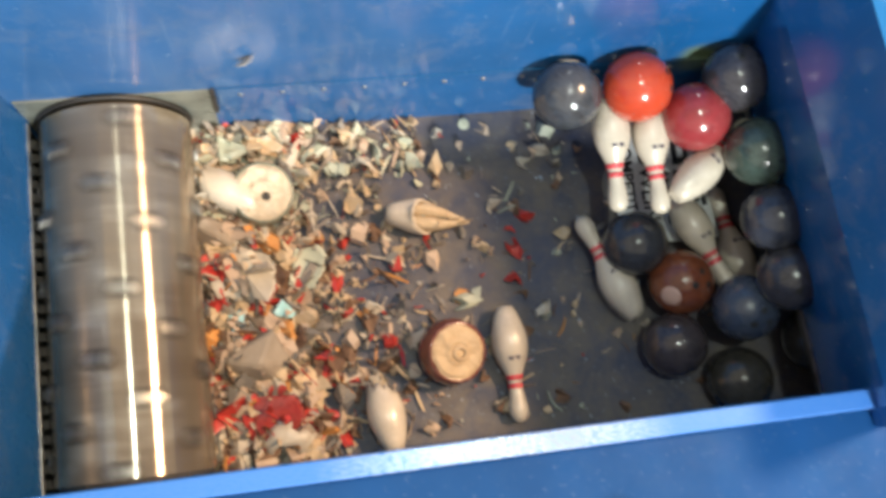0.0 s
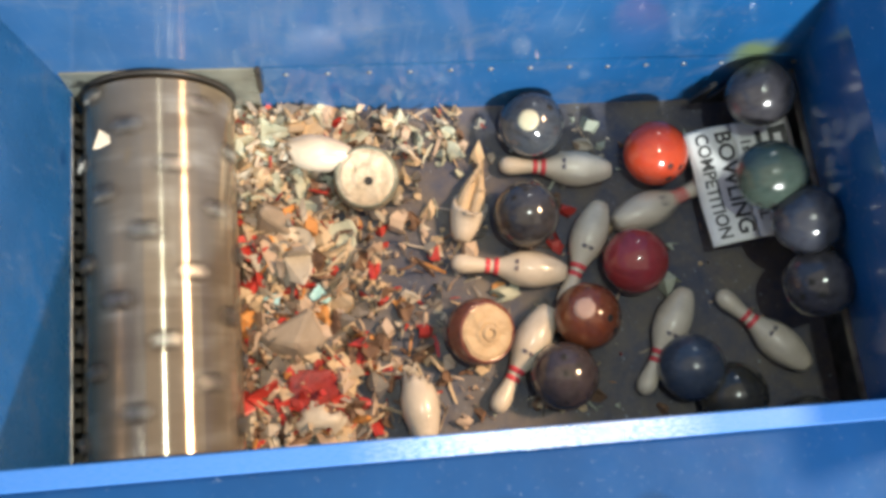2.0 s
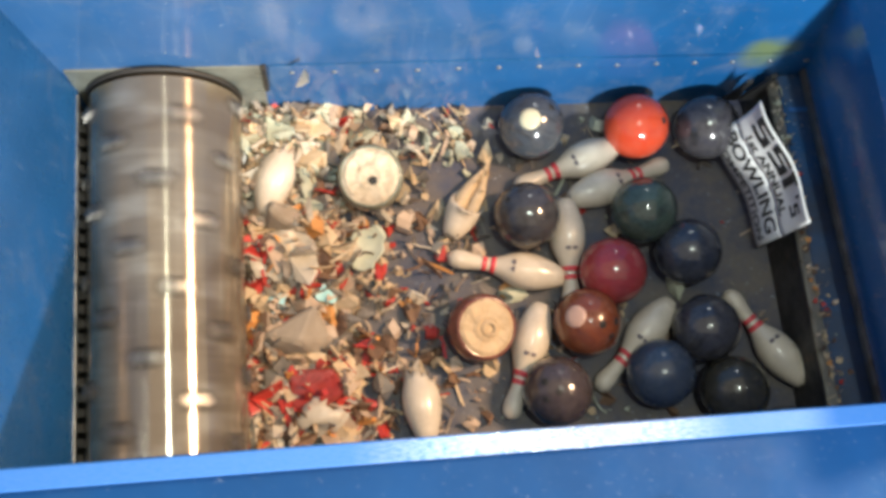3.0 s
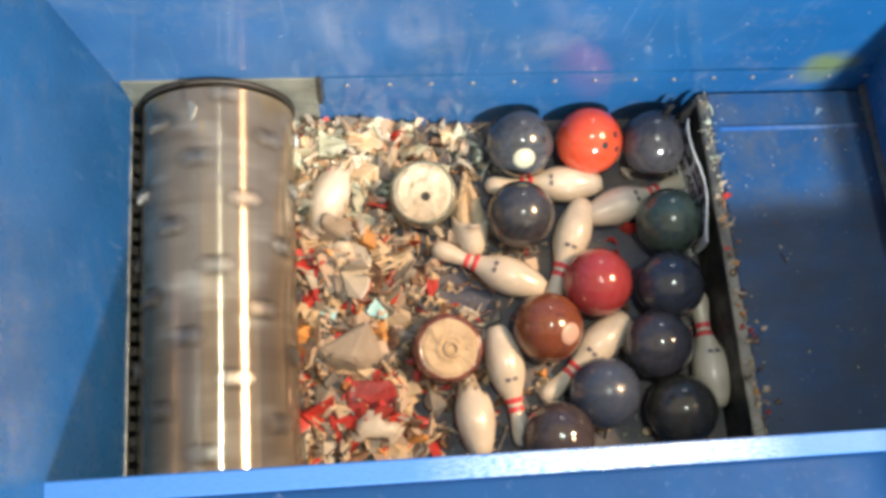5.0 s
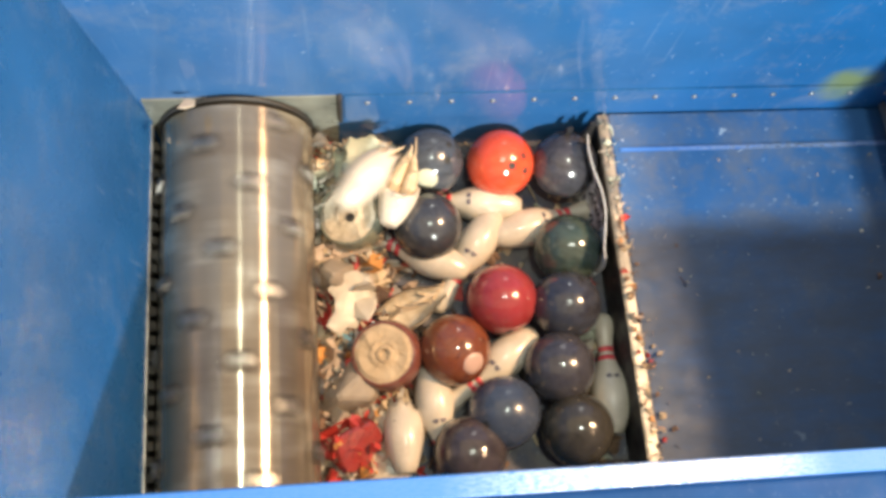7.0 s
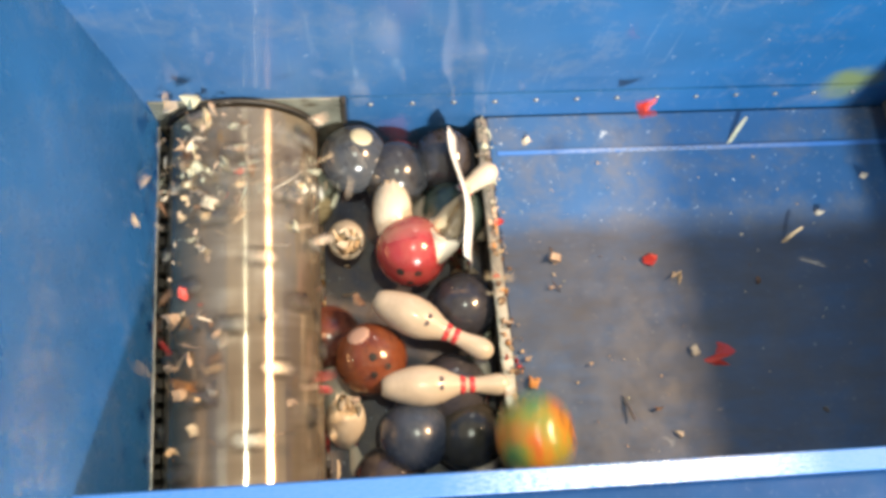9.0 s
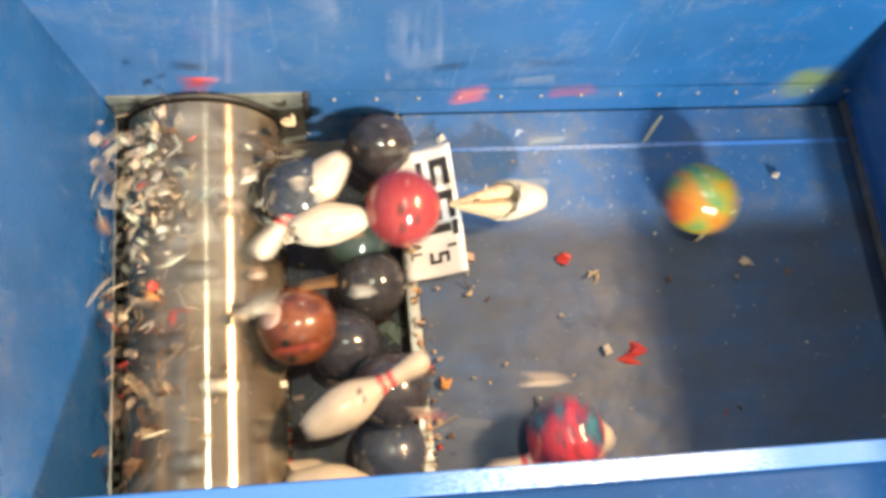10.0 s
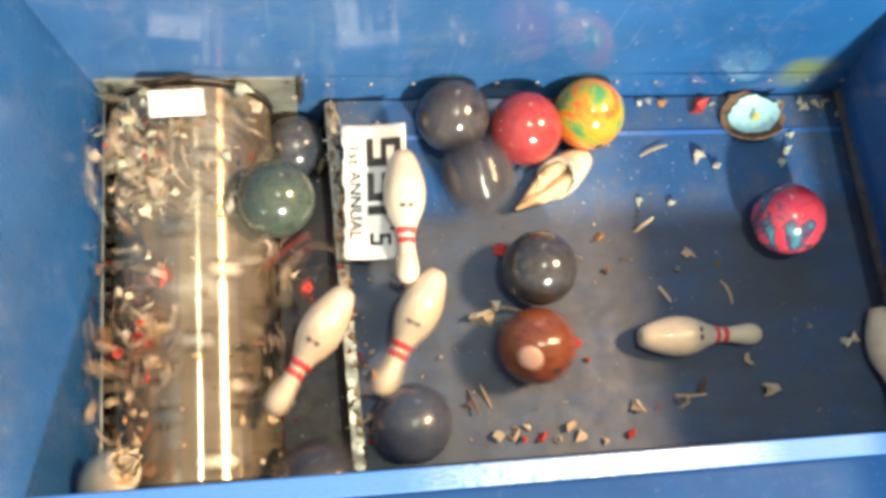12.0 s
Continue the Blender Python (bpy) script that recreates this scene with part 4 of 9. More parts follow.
def motions():
    # the rotor turns about twice a second
    walk(things["rotor"], [(i * 0.1, Matrix.Translation(ROTOR) @ Matrix.Rotation(radians(62 * i), 4, "Y")) for i in range(121)])

    def ram_front(t):
        for (t0, x0), (t1, x1) in zip(RAM_ROWS, RAM_ROWS[1:]):
            if t0 <= t <= t1:
                return x0 + (x1 - x0) * (t - t0) / (t1 - t0)
        return RAM_ROWS[-1][1]

    # the heap is pushed to the rotor and drawn down
    steps = [0, 3, 5, 5.5, 6, 6.5, 7, 7.6, 8.2, 8.8, 9.4, 10, 11, 12]
    for key, i, j in HEAPS:
        home = things[key].location.copy()
        rows = []
        for t in steps:
            room = max(0.02, (ram_front(t) - 0.30 + 0.10) / 0.95)
            x = -0.115 + (home.x + 0.115) * min(1.0, room + 0.12) if t > 5.2 else home.x
            z = -0.03 * max(0.0, t - 6.0) - (0.04 * max(0.0, t - 7.5))
            rows.append((t, pose(x, home.y, max(z, -0.16), 0, 0, 0)))
        walk(things[key], rows)
    for n, (key, x, y) in enumerate(SCATTER):
        rows = []
        for t in (0, 1, 2, 3, 4, 5, 5.5, 6, 6.5, 7, 8, 9, 10, 11, 12):
            px = min(x, ram_front(t) - 0.03 - 0.002 * (n % 20))
            rows.append((t, pose(px, y, 0.012 if t < 9.5 else 0.012 - 0.05 * (t - 9.5), 10 * (n % 7), 20 * (n % 5), 37 * n + 30 * (x - px))))
        walk(things[key], rows)
    # thrown pieces: hops over the rotor, some landing on the ram and riding on it
    rnd = random.Random(77)
    for n, (key, back) in enumerate(FLYERS):
        y = rnd.uniform(0.8, 1.19) if back else rnd.uniform(0.16, 0.78)
        start = rnd.uniform(7.4, 9.6) if n % 9 else rnd.uniform(0.2, 6.5)
        lands = n % 10 == 3
        x = rnd.uniform(-0.58, -0.1)
        spin = [rnd.uniform(-60, 60) for _ in range(3)]
        rot = [rnd.uniform(0, 360) for _ in range(3)]
        rows = [(0, pose(x, y, -0.1, *rot)), (start - 0.2, pose(x, y, -0.1, *rot))]
        t, i = start, 0
        if lands:
            goal = rnd.uniform(0.08, 1.5) if rnd.random() < 0.7 else rnd.uniform(0.03, 0.3)
            peak = rnd.uniform(0.4, 0.9)
            for f, z in ((0.0, 0.3), (0.35, peak), (0.7, peak * 0.9), (1.0, RAM_TOP + 0.014)):
                i += 1
                rows.append((t + 0.5 * f, pose(x + (ram_front(t) + goal - x) * f, y, z, *[a + b * i for a, b in zip(rot, spin)])))
            t += 0.5
            end = [a + b * i for a, b in zip(rot, spin)]
            while t < 11.8:
                t += 0.5
                rows.append((min(t, 12), pose(ram_front(min(t, 12)) + goal, y, RAM_TOP + 0.012, *end)))
            if rows[-1][0] < 12:
                rows.append((12, pose(ram_front(12) + goal, y, RAM_TOP + 0.012, *end)))
        else:
            while t < 12:
                i += 1
                edge = rnd.random() < 0.55
                x = rnd.uniform(-0.52, -0.40) if edge else rnd.uniform(-0.5, 0.0)
                z = rnd.uniform(0.32, 0.43) if rnd.random() < 0.85 else rnd.uniform(0.45, 0.75)
                x = max(x, -0.40) if z > 0.44 else x
                if n % 9 == 0 and t < 8:
                    z = rnd.uniform(0.05, 0.4)
                rows.append((t, pose(x, min(1.19, max(0.15, y + rnd.uniform(-0.08, 0.08))), z, *[a + b * i for a, b in zip(rot, spin)])))
                t += rnd.uniform(0.25, 0.4)
            rows.append((12, pose(x, y, 0.4, *rot)))
        walk(things[key], rows)

    def over(x):
        """A little above the rotor's skin."""
        return ROTOR.z + math.sqrt(max(0.012, ROTOR_R ** 2 - (x - ROTOR.x) ** 2)) + 0.03

    for n, (key, back) in enumerate(WHIRL):
        y = rnd.uniform(0.86, 1.10) if back else rnd.uniform(0.22, 0.72)
        x = rnd.choice((-0.49, -0.48, -0.47, -0.44, -0.38, -0.28, -0.18, -0.08))
        start = rnd.uniform(8.2, 10.4)
        rows = [(0, pose(x, y, -0.12)), (start, pose(x, y, -0.12))]
        t, i = start + 0.3, 1
        while t < 12:
            rows.append((t, pose(max(-0.49, x + rnd.uniform(-0.07, 0.07)), y + rnd.uniform(-0.09, 0.09), over(x) + rnd.uniform(-0.02, 0.05), 0, 0, 70 * i)))
            t, i = t + 0.125, i + 1
        rows.append((12, pose(x, y, over(x), 0, 0, 70 * i)))
        walk(things[key], rows)
    walk(things["ram"], [
        (0, pose(2.200, 0, 0)),
        (1, pose(2.000, 0, 0)),
        (2, pose(1.800, 0, 0)),
        (2.5, pose(1.700, 0, 0)),
        (3, pose(1.600, 0, 0)),
        (5, pose(1.171, 0, 0)),
        (5.5, pose(1.066, 0, 0)),
        (6, pose(0.966, 0, 0)),
        (6.5, pose(0.882, 0, 0)),
        (7, pose(0.780, 0, 0)),
        (9, pose(0.385, 0, 0)),
        (9.5, pose(0.305, 0, 0)),
        (10, pose(0.231, 0, 0)),
        (10.5, pose(0.141, 0, 0)),
        (11, pose(0.052, 0, 0)),
        (11.5, pose(0.067, 0, 0)),
        (12, pose(0.051, 0, 0)),
    ])
    walk(things['blue_ball_plug'], [
        (0, pose(1.038, 1.112, 0.420, -67.7, 2.1, -5.1)),
        (0.3, pose(0.968, 1.112, 0.400, -55.9, 11.4, -3.7)),
        (0.5, pose(0.754, 1.085, 0.130, 4.8, -14.4, -5.8)),
        (1, pose(0.778, 1.106, 0.108, 15.1, -38.9, -12.4)),
        (1.5, pose(0.838, 1.114, 0.108, 11.3, -12.7, -5.9)),
        (2, pose(0.845, 1.113, 0.108, 12.7, -17.0, -6.9)),
        (2.5, pose(0.815, 1.114, 0.108, 12.2, -11.2, -5.6)),
        (3, pose(0.816, 1.109, 0.108, 9.2, -13.6, -6.0)),
        (5, pose(0.602, 1.103, 0.108, 46.4, -6.3, 2.0)),
        (5.5, pose(0.500, 1.112, 0.108, 53.0, -5.9, 2.5)),
        (6, pose(0.403, 1.114, 0.108, 48.6, -4.4, 4.2)),
        (6.5, pose(0.340, 1.105, 0.108, 44.4, -12.2, -3.3)),
        (7, pose(0.248, 1.114, 0.108, 51.0, -12.1, -3.3)),
        (8.8, pose(-0.023, 1.114, 0.130, 44.1, 5.4, 13.9)),
        (9, pose(-0.004, 1.114, 0.160, -17.5, 18.7, 9.7)),
        (9.5, pose(-0.052, 1.114, 0.250, 21.0, 15.5, 8.4)),
        (10, pose(-0.056, 0.918, 0.360, 79.2, -0.3, 17.0)),
        (10.2, pose(-0.060, 0.929, 0.380, 74.1, -0.3, 17.0)),
        (10.5, pose(0.066, 0.887, 0.340, 115.0, 42.4, 33.4)),
        (10.8, pose(-0.232, 0.926, 0.500, 80.3, -8.1, 21.7)),
        (11, pose(-0.444, 0.944, 0.540, 35.7, -56.5, 48.7)),
        (11.2, pose(-0.184, 1.040, 0.540, 60.1, -0.2, 35.5)),
        (11.4, pose(-0.067, 1.103, 0.400, 70.4, 55.8, 40.9)),
        (12, pose(-0.047, 1.114, 0.080, 75.2, 64.8, 45.0)),
    ])
    walk(things['orange_ball'], [
        (0, pose(1.257, 1.112, 0.450, 77.4, -3.6, 20.7)),
        (0.3, pose(1.245, 1.112, 0.450, 75.7, -8.1, 20.9)),
        (0.5, pose(1.251, 1.112, 0.450, 80.0, 3.4, 20.7)),
        (1, pose(1.208, 1.107, 0.200, 59.6, -41.0, 27.9)),
        (1.5, pose(1.150, 1.083, 0.108, 45.9, -75.2, 40.1)),
        (2, pose(1.261, 0.994, 0.108, 117.3, -26.6, -22.8)),
        (2.5, pose(1.191, 1.056, 0.108, -23.0, -9.0, -31.1)),
        (3, pose(1.170, 1.093, 0.108, 16.0, -2.1, -29.1)),
        (5, pose(0.830, 1.106, 0.108, 47.5, -10.7, -38.4)),
        (5.5, pose(0.732, 1.108, 0.108, 42.6, -9.2, -37.0)),
        (6, pose(0.638, 1.109, 0.108, 42.7, -8.0, -35.8)),
        (6.5, pose(0.563, 1.101, 0.108, 40.5, -13.1, -40.2)),
        (7, pose(0.474, 1.102, 0.108, 45.4, -14.0, -41.2)),
        (8.8, pose(0.159, 1.114, 0.060, 104.2, -50.6, -76.4)),
        (9, pose(0.134, 1.114, 0.020, 121.1, -51.9, -89.6)),
        (9.5, pose(0.058, 1.114, 0.000, 166.8, -41.9, -124.0)),
        (10, pose(0.076, 1.114, -0.150, 157.5, -45.9, -117.5)),
        (12, pose(0.029, 1.114, -0.300, 179.1, -34.5, -131.6)),
    ])
    walk(things['red_ball'], [
        (0, pose(1.454, 1.018, 0.400, 87.8, -5.2, 38.8)),
        (0.5, pose(1.453, 1.018, 0.400, 87.2, -3.0, 38.9)),
        (1, pose(1.429, 1.027, 0.400, 77.4, -10.1, 40.0)),
        (1.3, pose(1.407, 1.014, 0.200, 63.8, -66.2, 49.5)),
        (1.5, pose(1.281, 0.938, 0.140, -91.4, -54.4, -158.7)),
        (2, pose(1.145, 0.631, 0.108, -127.8, -2.6, -139.0)),
        (2.5, pose(1.051, 0.603, 0.108, -108.4, 34.7, -133.3)),
        (3, pose(1.035, 0.608, 0.108, -100.1, 37.7, -128.4)),
        (5, pose(0.810, 0.637, 0.108, -23.1, 34.3, -126.5)),
        (5.5, pose(0.702, 0.641, 0.108, -26.9, 29.0, -123.3)),
        (6, pose(0.611, 0.652, 0.108, -28.0, 29.8, -123.7)),
        (6.5, pose(0.530, 0.652, 0.108, -30.7, 27.7, -122.3)),
        (7, pose(0.443, 0.658, 0.108, -20.5, 25.0, -121.2)),
        (8.8, pose(0.185, 0.781, 0.140, 43.3, 17.0, -95.9)),
        (9, pose(0.158, 0.796, 0.200, 55.6, 11.6, -92.9)),
        (9.5, pose(0.242, 0.737, 0.280, 13.2, 30.1, -108.8)),
        (10, pose(0.229, 0.856, 0.400, 33.3, -16.7, -106.3)),
        (10.2, pose(0.396, 1.084, 0.360, -16.1, -67.2, -68.7)),
        (10.5, pose(0.502, 1.114, 0.335, -81.4, -36.9, -13.4)),
        (10.8, pose(0.453, 1.103, 0.335, -65.1, -55.0, -25.3)),
        (11, pose(0.467, 1.085, 0.335, -58.8, -46.6, -30.2)),
        (11.5, pose(0.577, 1.114, 0.335, -90.9, -6.9, -14.6)),
        (12, pose(0.629, 1.071, 0.335, -78.8, 19.2, -13.3)),
    ])
    walk(things['purple_ball'], [
        (0, pose(1.575, 1.112, 0.470, 7.4, -53.2, 5.8)),
        (0.5, pose(1.558, 1.112, 0.470, 7.9, -49.6, 5.4)),
        (1, pose(1.533, 1.108, 0.460, 7.3, -53.5, 5.9)),
        (1.5, pose(1.555, 1.102, 0.440, 6.8, -56.4, 6.3)),
        (2, pose(1.546, 1.112, 0.330, -8.8, -80.3, 21.2)),
        (2.2, pose(1.504, 1.114, 0.150, -159.4, -67.7, 170.7)),
        (2.5, pose(1.435, 1.114, 0.108, -165.2, -38.6, 175.5)),
        (3, pose(1.415, 1.083, 0.108, 178.8, -30.0, -175.4)),
        (5, pose(1.047, 1.096, 0.108, -174.5, 29.2, -175.4)),
        (5.5, pose(0.940, 1.088, 0.108, -174.5, 74.7, -175.4)),
        (6, pose(0.845, 1.083, 0.108, 2.8, 64.9, 1.8)),
        (6.5, pose(0.757, 1.077, 0.108, 4.3, 27.7, 2.9)),
        (7, pose(0.685, 1.092, 0.108, -3.1, -2.8, 1.2)),
        (8.8, pose(0.341, 1.114, 0.108, -12.1, -62.0, 6.8)),
        (9, pose(0.285, 1.114, 0.108, -41.6, -84.6, 35.6)),
        (9.5, pose(0.243, 1.114, 0.108, -173.2, -76.1, 166.7)),
        (10, pose(0.188, 1.114, 0.200, 178.1, -52.9, 174.8)),
        (10.2, pose(0.113, 1.114, 0.250, 175.1, -21.0, 176.6)),
        (10.5, pose(0.087, 1.114, 0.300, 174.5, -10.4, 176.8)),
        (10.8, pose(0.227, 1.109, 0.335, 177.3, -69.7, 174.7)),
        (11, pose(0.203, 1.099, 0.335, 167.4, -59.4, -176.3)),
        (11.5, pose(0.385, 0.989, 0.335, 41.7, -52.7, -59.7)),
        (12, pose(0.414, 1.114, 0.335, -60.1, -55.3, 30.2)),
    ])
    walk(things['green_ball'], [
        (0, pose(1.623, 0.877, 0.440, 87.2, -10.0, -30.7)),
        (0.5, pose(1.607, 0.875, 0.440, 91.7, -12.0, -31.6)),
        (1, pose(1.587, 0.857, 0.440, 95.6, -14.7, -32.5)),
        (1.5, pose(1.593, 0.846, 0.440, 146.4, -33.7, -54.8)),
        (2, pose(1.524, 0.831, 0.360, -161.4, -36.6, -86.4)),
        (2.2, pose(1.397, 0.826, 0.200, -101.7, -10.4, -112.8)),
        (2.5, pose(1.186, 0.797, 0.108, -49.5, 19.8, -108.0)),
        (3, pose(1.163, 0.805, 0.108, -38.7, 19.6, -104.3)),
        (5, pose(1.066, 0.826, 0.108, 5.4, 15.5, -90.4)),
        (5.5, pose(0.956, 0.825, 0.108, 53.5, 11.4, -78.5)),
        (6, pose(0.841, 0.829, 0.108, 100.4, -2.5, -74.6)),
        (6.5, pose(0.765, 0.815, 0.108, 133.4, -4.7, -76.8)),
        (7, pose(0.665, 0.812, 0.108, 175.5, -11.3, -82.9)),
        (8.8, pose(0.361, 0.925, 0.108, -123.2, -29.2, -106.4)),
        (9, pose(0.297, 0.936, 0.108, -93.5, -23.1, -119.7)),
        (9.5, pose(0.184, 0.963, 0.150, -46.6, -3.3, -131.2)),
        (10, pose(0.103, 0.833, 0.200, -60.9, 55.1, -138.4)),
        (10.3, pose(0.065, 0.371, 0.250, -171.4, 50.5, 123.6)),
        (10.5, pose(-0.004, 0.256, 0.300, 138.0, 11.3, 94.7)),
        (10.8, pose(0.025, 0.813, 0.380, 157.4, 69.6, 109.2)),
        (11, pose(-0.007, 0.752, 0.380, 127.5, 44.5, 83.3)),
        (11.5, pose(-0.026, 0.821, 0.380, 94.1, 70.2, 54.3)),
        (12, pose(-0.105, 0.865, 0.380, 32.7, 45.5, -0.2)),
    ])
    walk(things['navy_ball'], [
        (0, pose(1.277, 0.674, 0.160, -69.3, 10.0, -26.9)),
        (0.5, pose(1.232, 0.719, 0.108, -50.1, -12.4, -27.3)),
        (1, pose(0.950, 0.754, 0.108, -7.1, -64.0, -57.6)),
        (1.5, pose(0.794, 0.799, 0.108, 115.1, -47.6, -170.7)),
        (2, pose(0.798, 0.805, 0.108, 118.2, -49.7, -173.0)),
        (2.5, pose(0.761, 0.802, 0.108, 119.3, -33.7, -173.8)),
        (3, pose(0.771, 0.804, 0.108, 119.3, -38.2, -173.8)),
        (5, pose(0.585, 0.866, 0.108, 141.7, 17.5, -178.4)),
        (5.5, pose(0.485, 0.871, 0.108, 147.8, 59.8, -174.3)),
        (6, pose(0.386, 0.876, 0.108, -58.3, 77.1, -22.0)),
        (6.5, pose(0.310, 0.872, 0.108, -39.2, 45.8, -4.6)),
        (7, pose(0.230, 0.899, 0.108, -47.4, 10.3, -8.6)),
        (8.8, pose(0.168, 1.012, 0.120, -92.4, -22.4, -3.4)),
        (9, pose(0.124, 1.063, 0.140, -119.0, -39.9, 10.7)),
        (9.5, pose(0.141, 1.005, 0.180, -87.8, -33.3, -8.2)),
        (10, pose(0.137, 0.684, 0.200, -27.4, -10.5, -33.2)),
        (10.2, pose(0.185, 0.963, 0.300, -88.6, -25.5, -12.3)),
        (10.5, pose(0.232, 0.952, 0.335, -88.3, -5.1, -12.4)),
        (10.8, pose(0.375, 0.857, 0.335, -59.7, 49.0, -0.1)),
        (11, pose(0.460, 0.726, 0.335, 32.3, 43.8, 73.6)),
        (11.5, pose(0.739, 0.678, 0.335, 103.2, 24.9, 117.9)),
        (12, pose(0.629, 0.648, 0.335, 49.3, 25.4, 93.5)),
    ])
    walk(things['brown_ball'], [
        (0, pose(1.418, 0.532, 0.150, 47.0, -30.8, -28.8)),
        (0.5, pose(1.407, 0.545, 0.150, 43.0, -31.2, -29.2)),
        (1, pose(1.185, 0.486, 0.108, -27.0, 12.9, -53.1)),
        (1.5, pose(1.060, 0.436, 0.108, 12.4, -5.4, -57.2)),
        (2, pose(0.963, 0.460, 0.108, 12.7, -16.8, -59.7)),
        (2.5, pose(0.945, 0.439, 0.108, 19.1, -19.2, -60.6)),
        (3, pose(0.933, 0.450, 0.108, 28.2, -22.3, -62.4)),
        (5, pose(0.639, 0.503, 0.108, -25.2, 25.9, -83.7)),
        (5.5, pose(0.547, 0.490, 0.108, -22.6, 23.4, -82.6)),
        (6, pose(0.456, 0.505, 0.108, -26.5, 26.9, -84.5)),
        (6.5, pose(0.378, 0.511, 0.108, -17.3, 29.0, -85.2)),
        (7, pose(0.288, 0.509, 0.108, -24.6, 36.6, -89.1)),
        (8.8, pose(0.081, 0.477, 0.130, -2.1, -30.2, -86.7)),
        (9, pose(0.024, 0.486, 0.140, 26.2, -32.4, -101.6)),
        (9.5, pose(-0.001, 0.561, 0.200, 10.4, -13.9, -97.6)),
        (10, pose(-0.077, 0.543, 0.360, 40.8, -0.8, -101.7)),
        (10.2, pose(-0.331, 0.317, 0.460, -18.5, 2.4, -102.7)),
        (10.5, pose(-0.484, 0.240, 0.450, 35.5, 34.6, -83.6)),
        (10.8, pose(-0.418, 0.203, 0.450, -0.4, 11.4, -83.4)),
        (11.2, pose(-0.140, 0.197, 0.420, -61.4, 12.5, -97.3)),
        (11.5, pose(0.165, 0.383, 0.350, -109.1, -24.7, -91.6)),
        (12, pose(0.599, 0.427, 0.335, 33.4, 14.0, -65.6)),
    ])
    walk(things['slate_ball'], [
        (0, pose(1.592, 0.418, 0.220, 77.8, -29.9, -46.3)),
        (0.5, pose(1.580, 0.409, 0.220, 87.2, -44.7, -52.1)),
        (1, pose(1.574, 0.393, 0.220, 87.2, -44.7, -52.1)),
        (1.5, pose(1.392, 0.307, 0.108, 164.6, -32.2, -105.2)),
        (2, pose(1.288, 0.274, 0.108, -157.9, -2.4, -117.1)),
        (2.5, pose(1.168, 0.261, 0.108, -112.5, 23.7, -108.1)),
        (3, pose(1.151, 0.275, 0.108, -103.6, 20.0, -104.7)),
        (5, pose(0.798, 0.295, 0.108, -39.8, 19.5, -81.0)),
        (5.5, pose(0.700, 0.296, 0.108, 1.8, 8.5, -70.4)),
        (6, pose(0.604, 0.312, 0.108, 37.7, -12.0, -71.6)),
        (6.5, pose(0.526, 0.310, 0.108, 71.4, -19.3, -80.9)),
        (7, pose(0.423, 0.316, 0.108, 118.4, -22.1, -98.4)),
        (8.8, pose(0.194, 0.225, 0.100, 168.1, 12.2, -103.2)),
        (9, pose(0.144, 0.258, 0.120, -168.0, 2.5, -100.1)),
        (9.5, pose(0.182, 0.292, 0.140, 178.3, -14.6, -98.6)),
        (10, pose(0.167, 0.199, 0.200, 178.9, 25.6, -98.6)),
        (10.5, pose(0.228, 0.392, 0.330, 169.6, -33.3, -97.9)),
        (10.8, pose(0.230, 0.630, 0.335, -77.8, -83.1, 153.0)),
        (11, pose(0.217, 0.522, 0.335, 178.9, -46.0, -106.4)),
        (11.5, pose(0.387, 0.325, 0.335, 132.4, -2.2, -85.0)),
        (12, pose(0.235, 0.237, 0.335, -171.2, 20.1, -75.3)),
    ])
    walk(things['dark_blue_ball'], [
        (0, pose(1.655, 0.671, 0.400, -48.2, -40.1, 43.2)),
        (0.5, pose(1.644, 0.685, 0.400, -58.0, -38.4, 49.4)),
        (1, pose(1.634, 0.686, 0.400, -58.0, -38.4, 49.4)),
        (1.5, pose(1.629, 0.678, 0.400, -60.6, -46.9, 51.2)),
        (2, pose(1.609, 0.677, 0.380, -96.0, -55.7, 79.2)),
        (2.2, pose(1.513, 0.671, 0.108, 170.2, -40.3, 156.6)),
        (2.5, pose(1.299, 0.614, 0.108, 137.2, 10.8, 166.2)),
        (3, pose(1.293, 0.660, 0.108, 156.5, 17.0, 170.9)),
        (5, pose(1.040, 0.618, 0.108, 108.4, 68.5, 133.6)),
        (5.5, pose(0.926, 0.618, 0.108, -5.0, 53.8, 27.0)),
        (6, pose(0.832, 0.633, 0.108, -28.7, 17.8, 12.3)),
        (6.5, pose(0.742, 0.635, 0.108, -37.5, -19.3, 12.4)),
        (7, pose(0.641, 0.632, 0.108, -52.3, -60.8, 22.6)),
        (8.8, pose(0.359, 0.659, 0.108, 172.1, -54.4, 151.1)),
        (9, pose(0.309, 0.635, 0.108, 147.5, -37.7, 169.1)),
        (9.5, pose(0.213, 0.525, 0.130, 99.4, 2.1, -174.4)),
        (10, pose(0.054, 0.511, 0.200, 100.6, 61.7, -173.7)),
        (10.5, pose(-0.069, 0.664, 0.300, -156.4, 41.7, -83.6)),
        (10.8, pose(0.027, 0.508, 0.360, 92.4, 66.9, 175.4)),
        (11, pose(-0.181, 0.637, 0.450, -125.5, 50.1, -48.1)),
        (11.3, pose(0.204, 0.406, 0.380, 94.0, 66.5, 177.3)),
        (11.5, pose(0.609, 0.295, 0.335, 83.0, 7.4, 169.7)),
        (12, pose(-0.027, 0.109, 0.350, 39.2, 56.1, 143.5)),
    ])
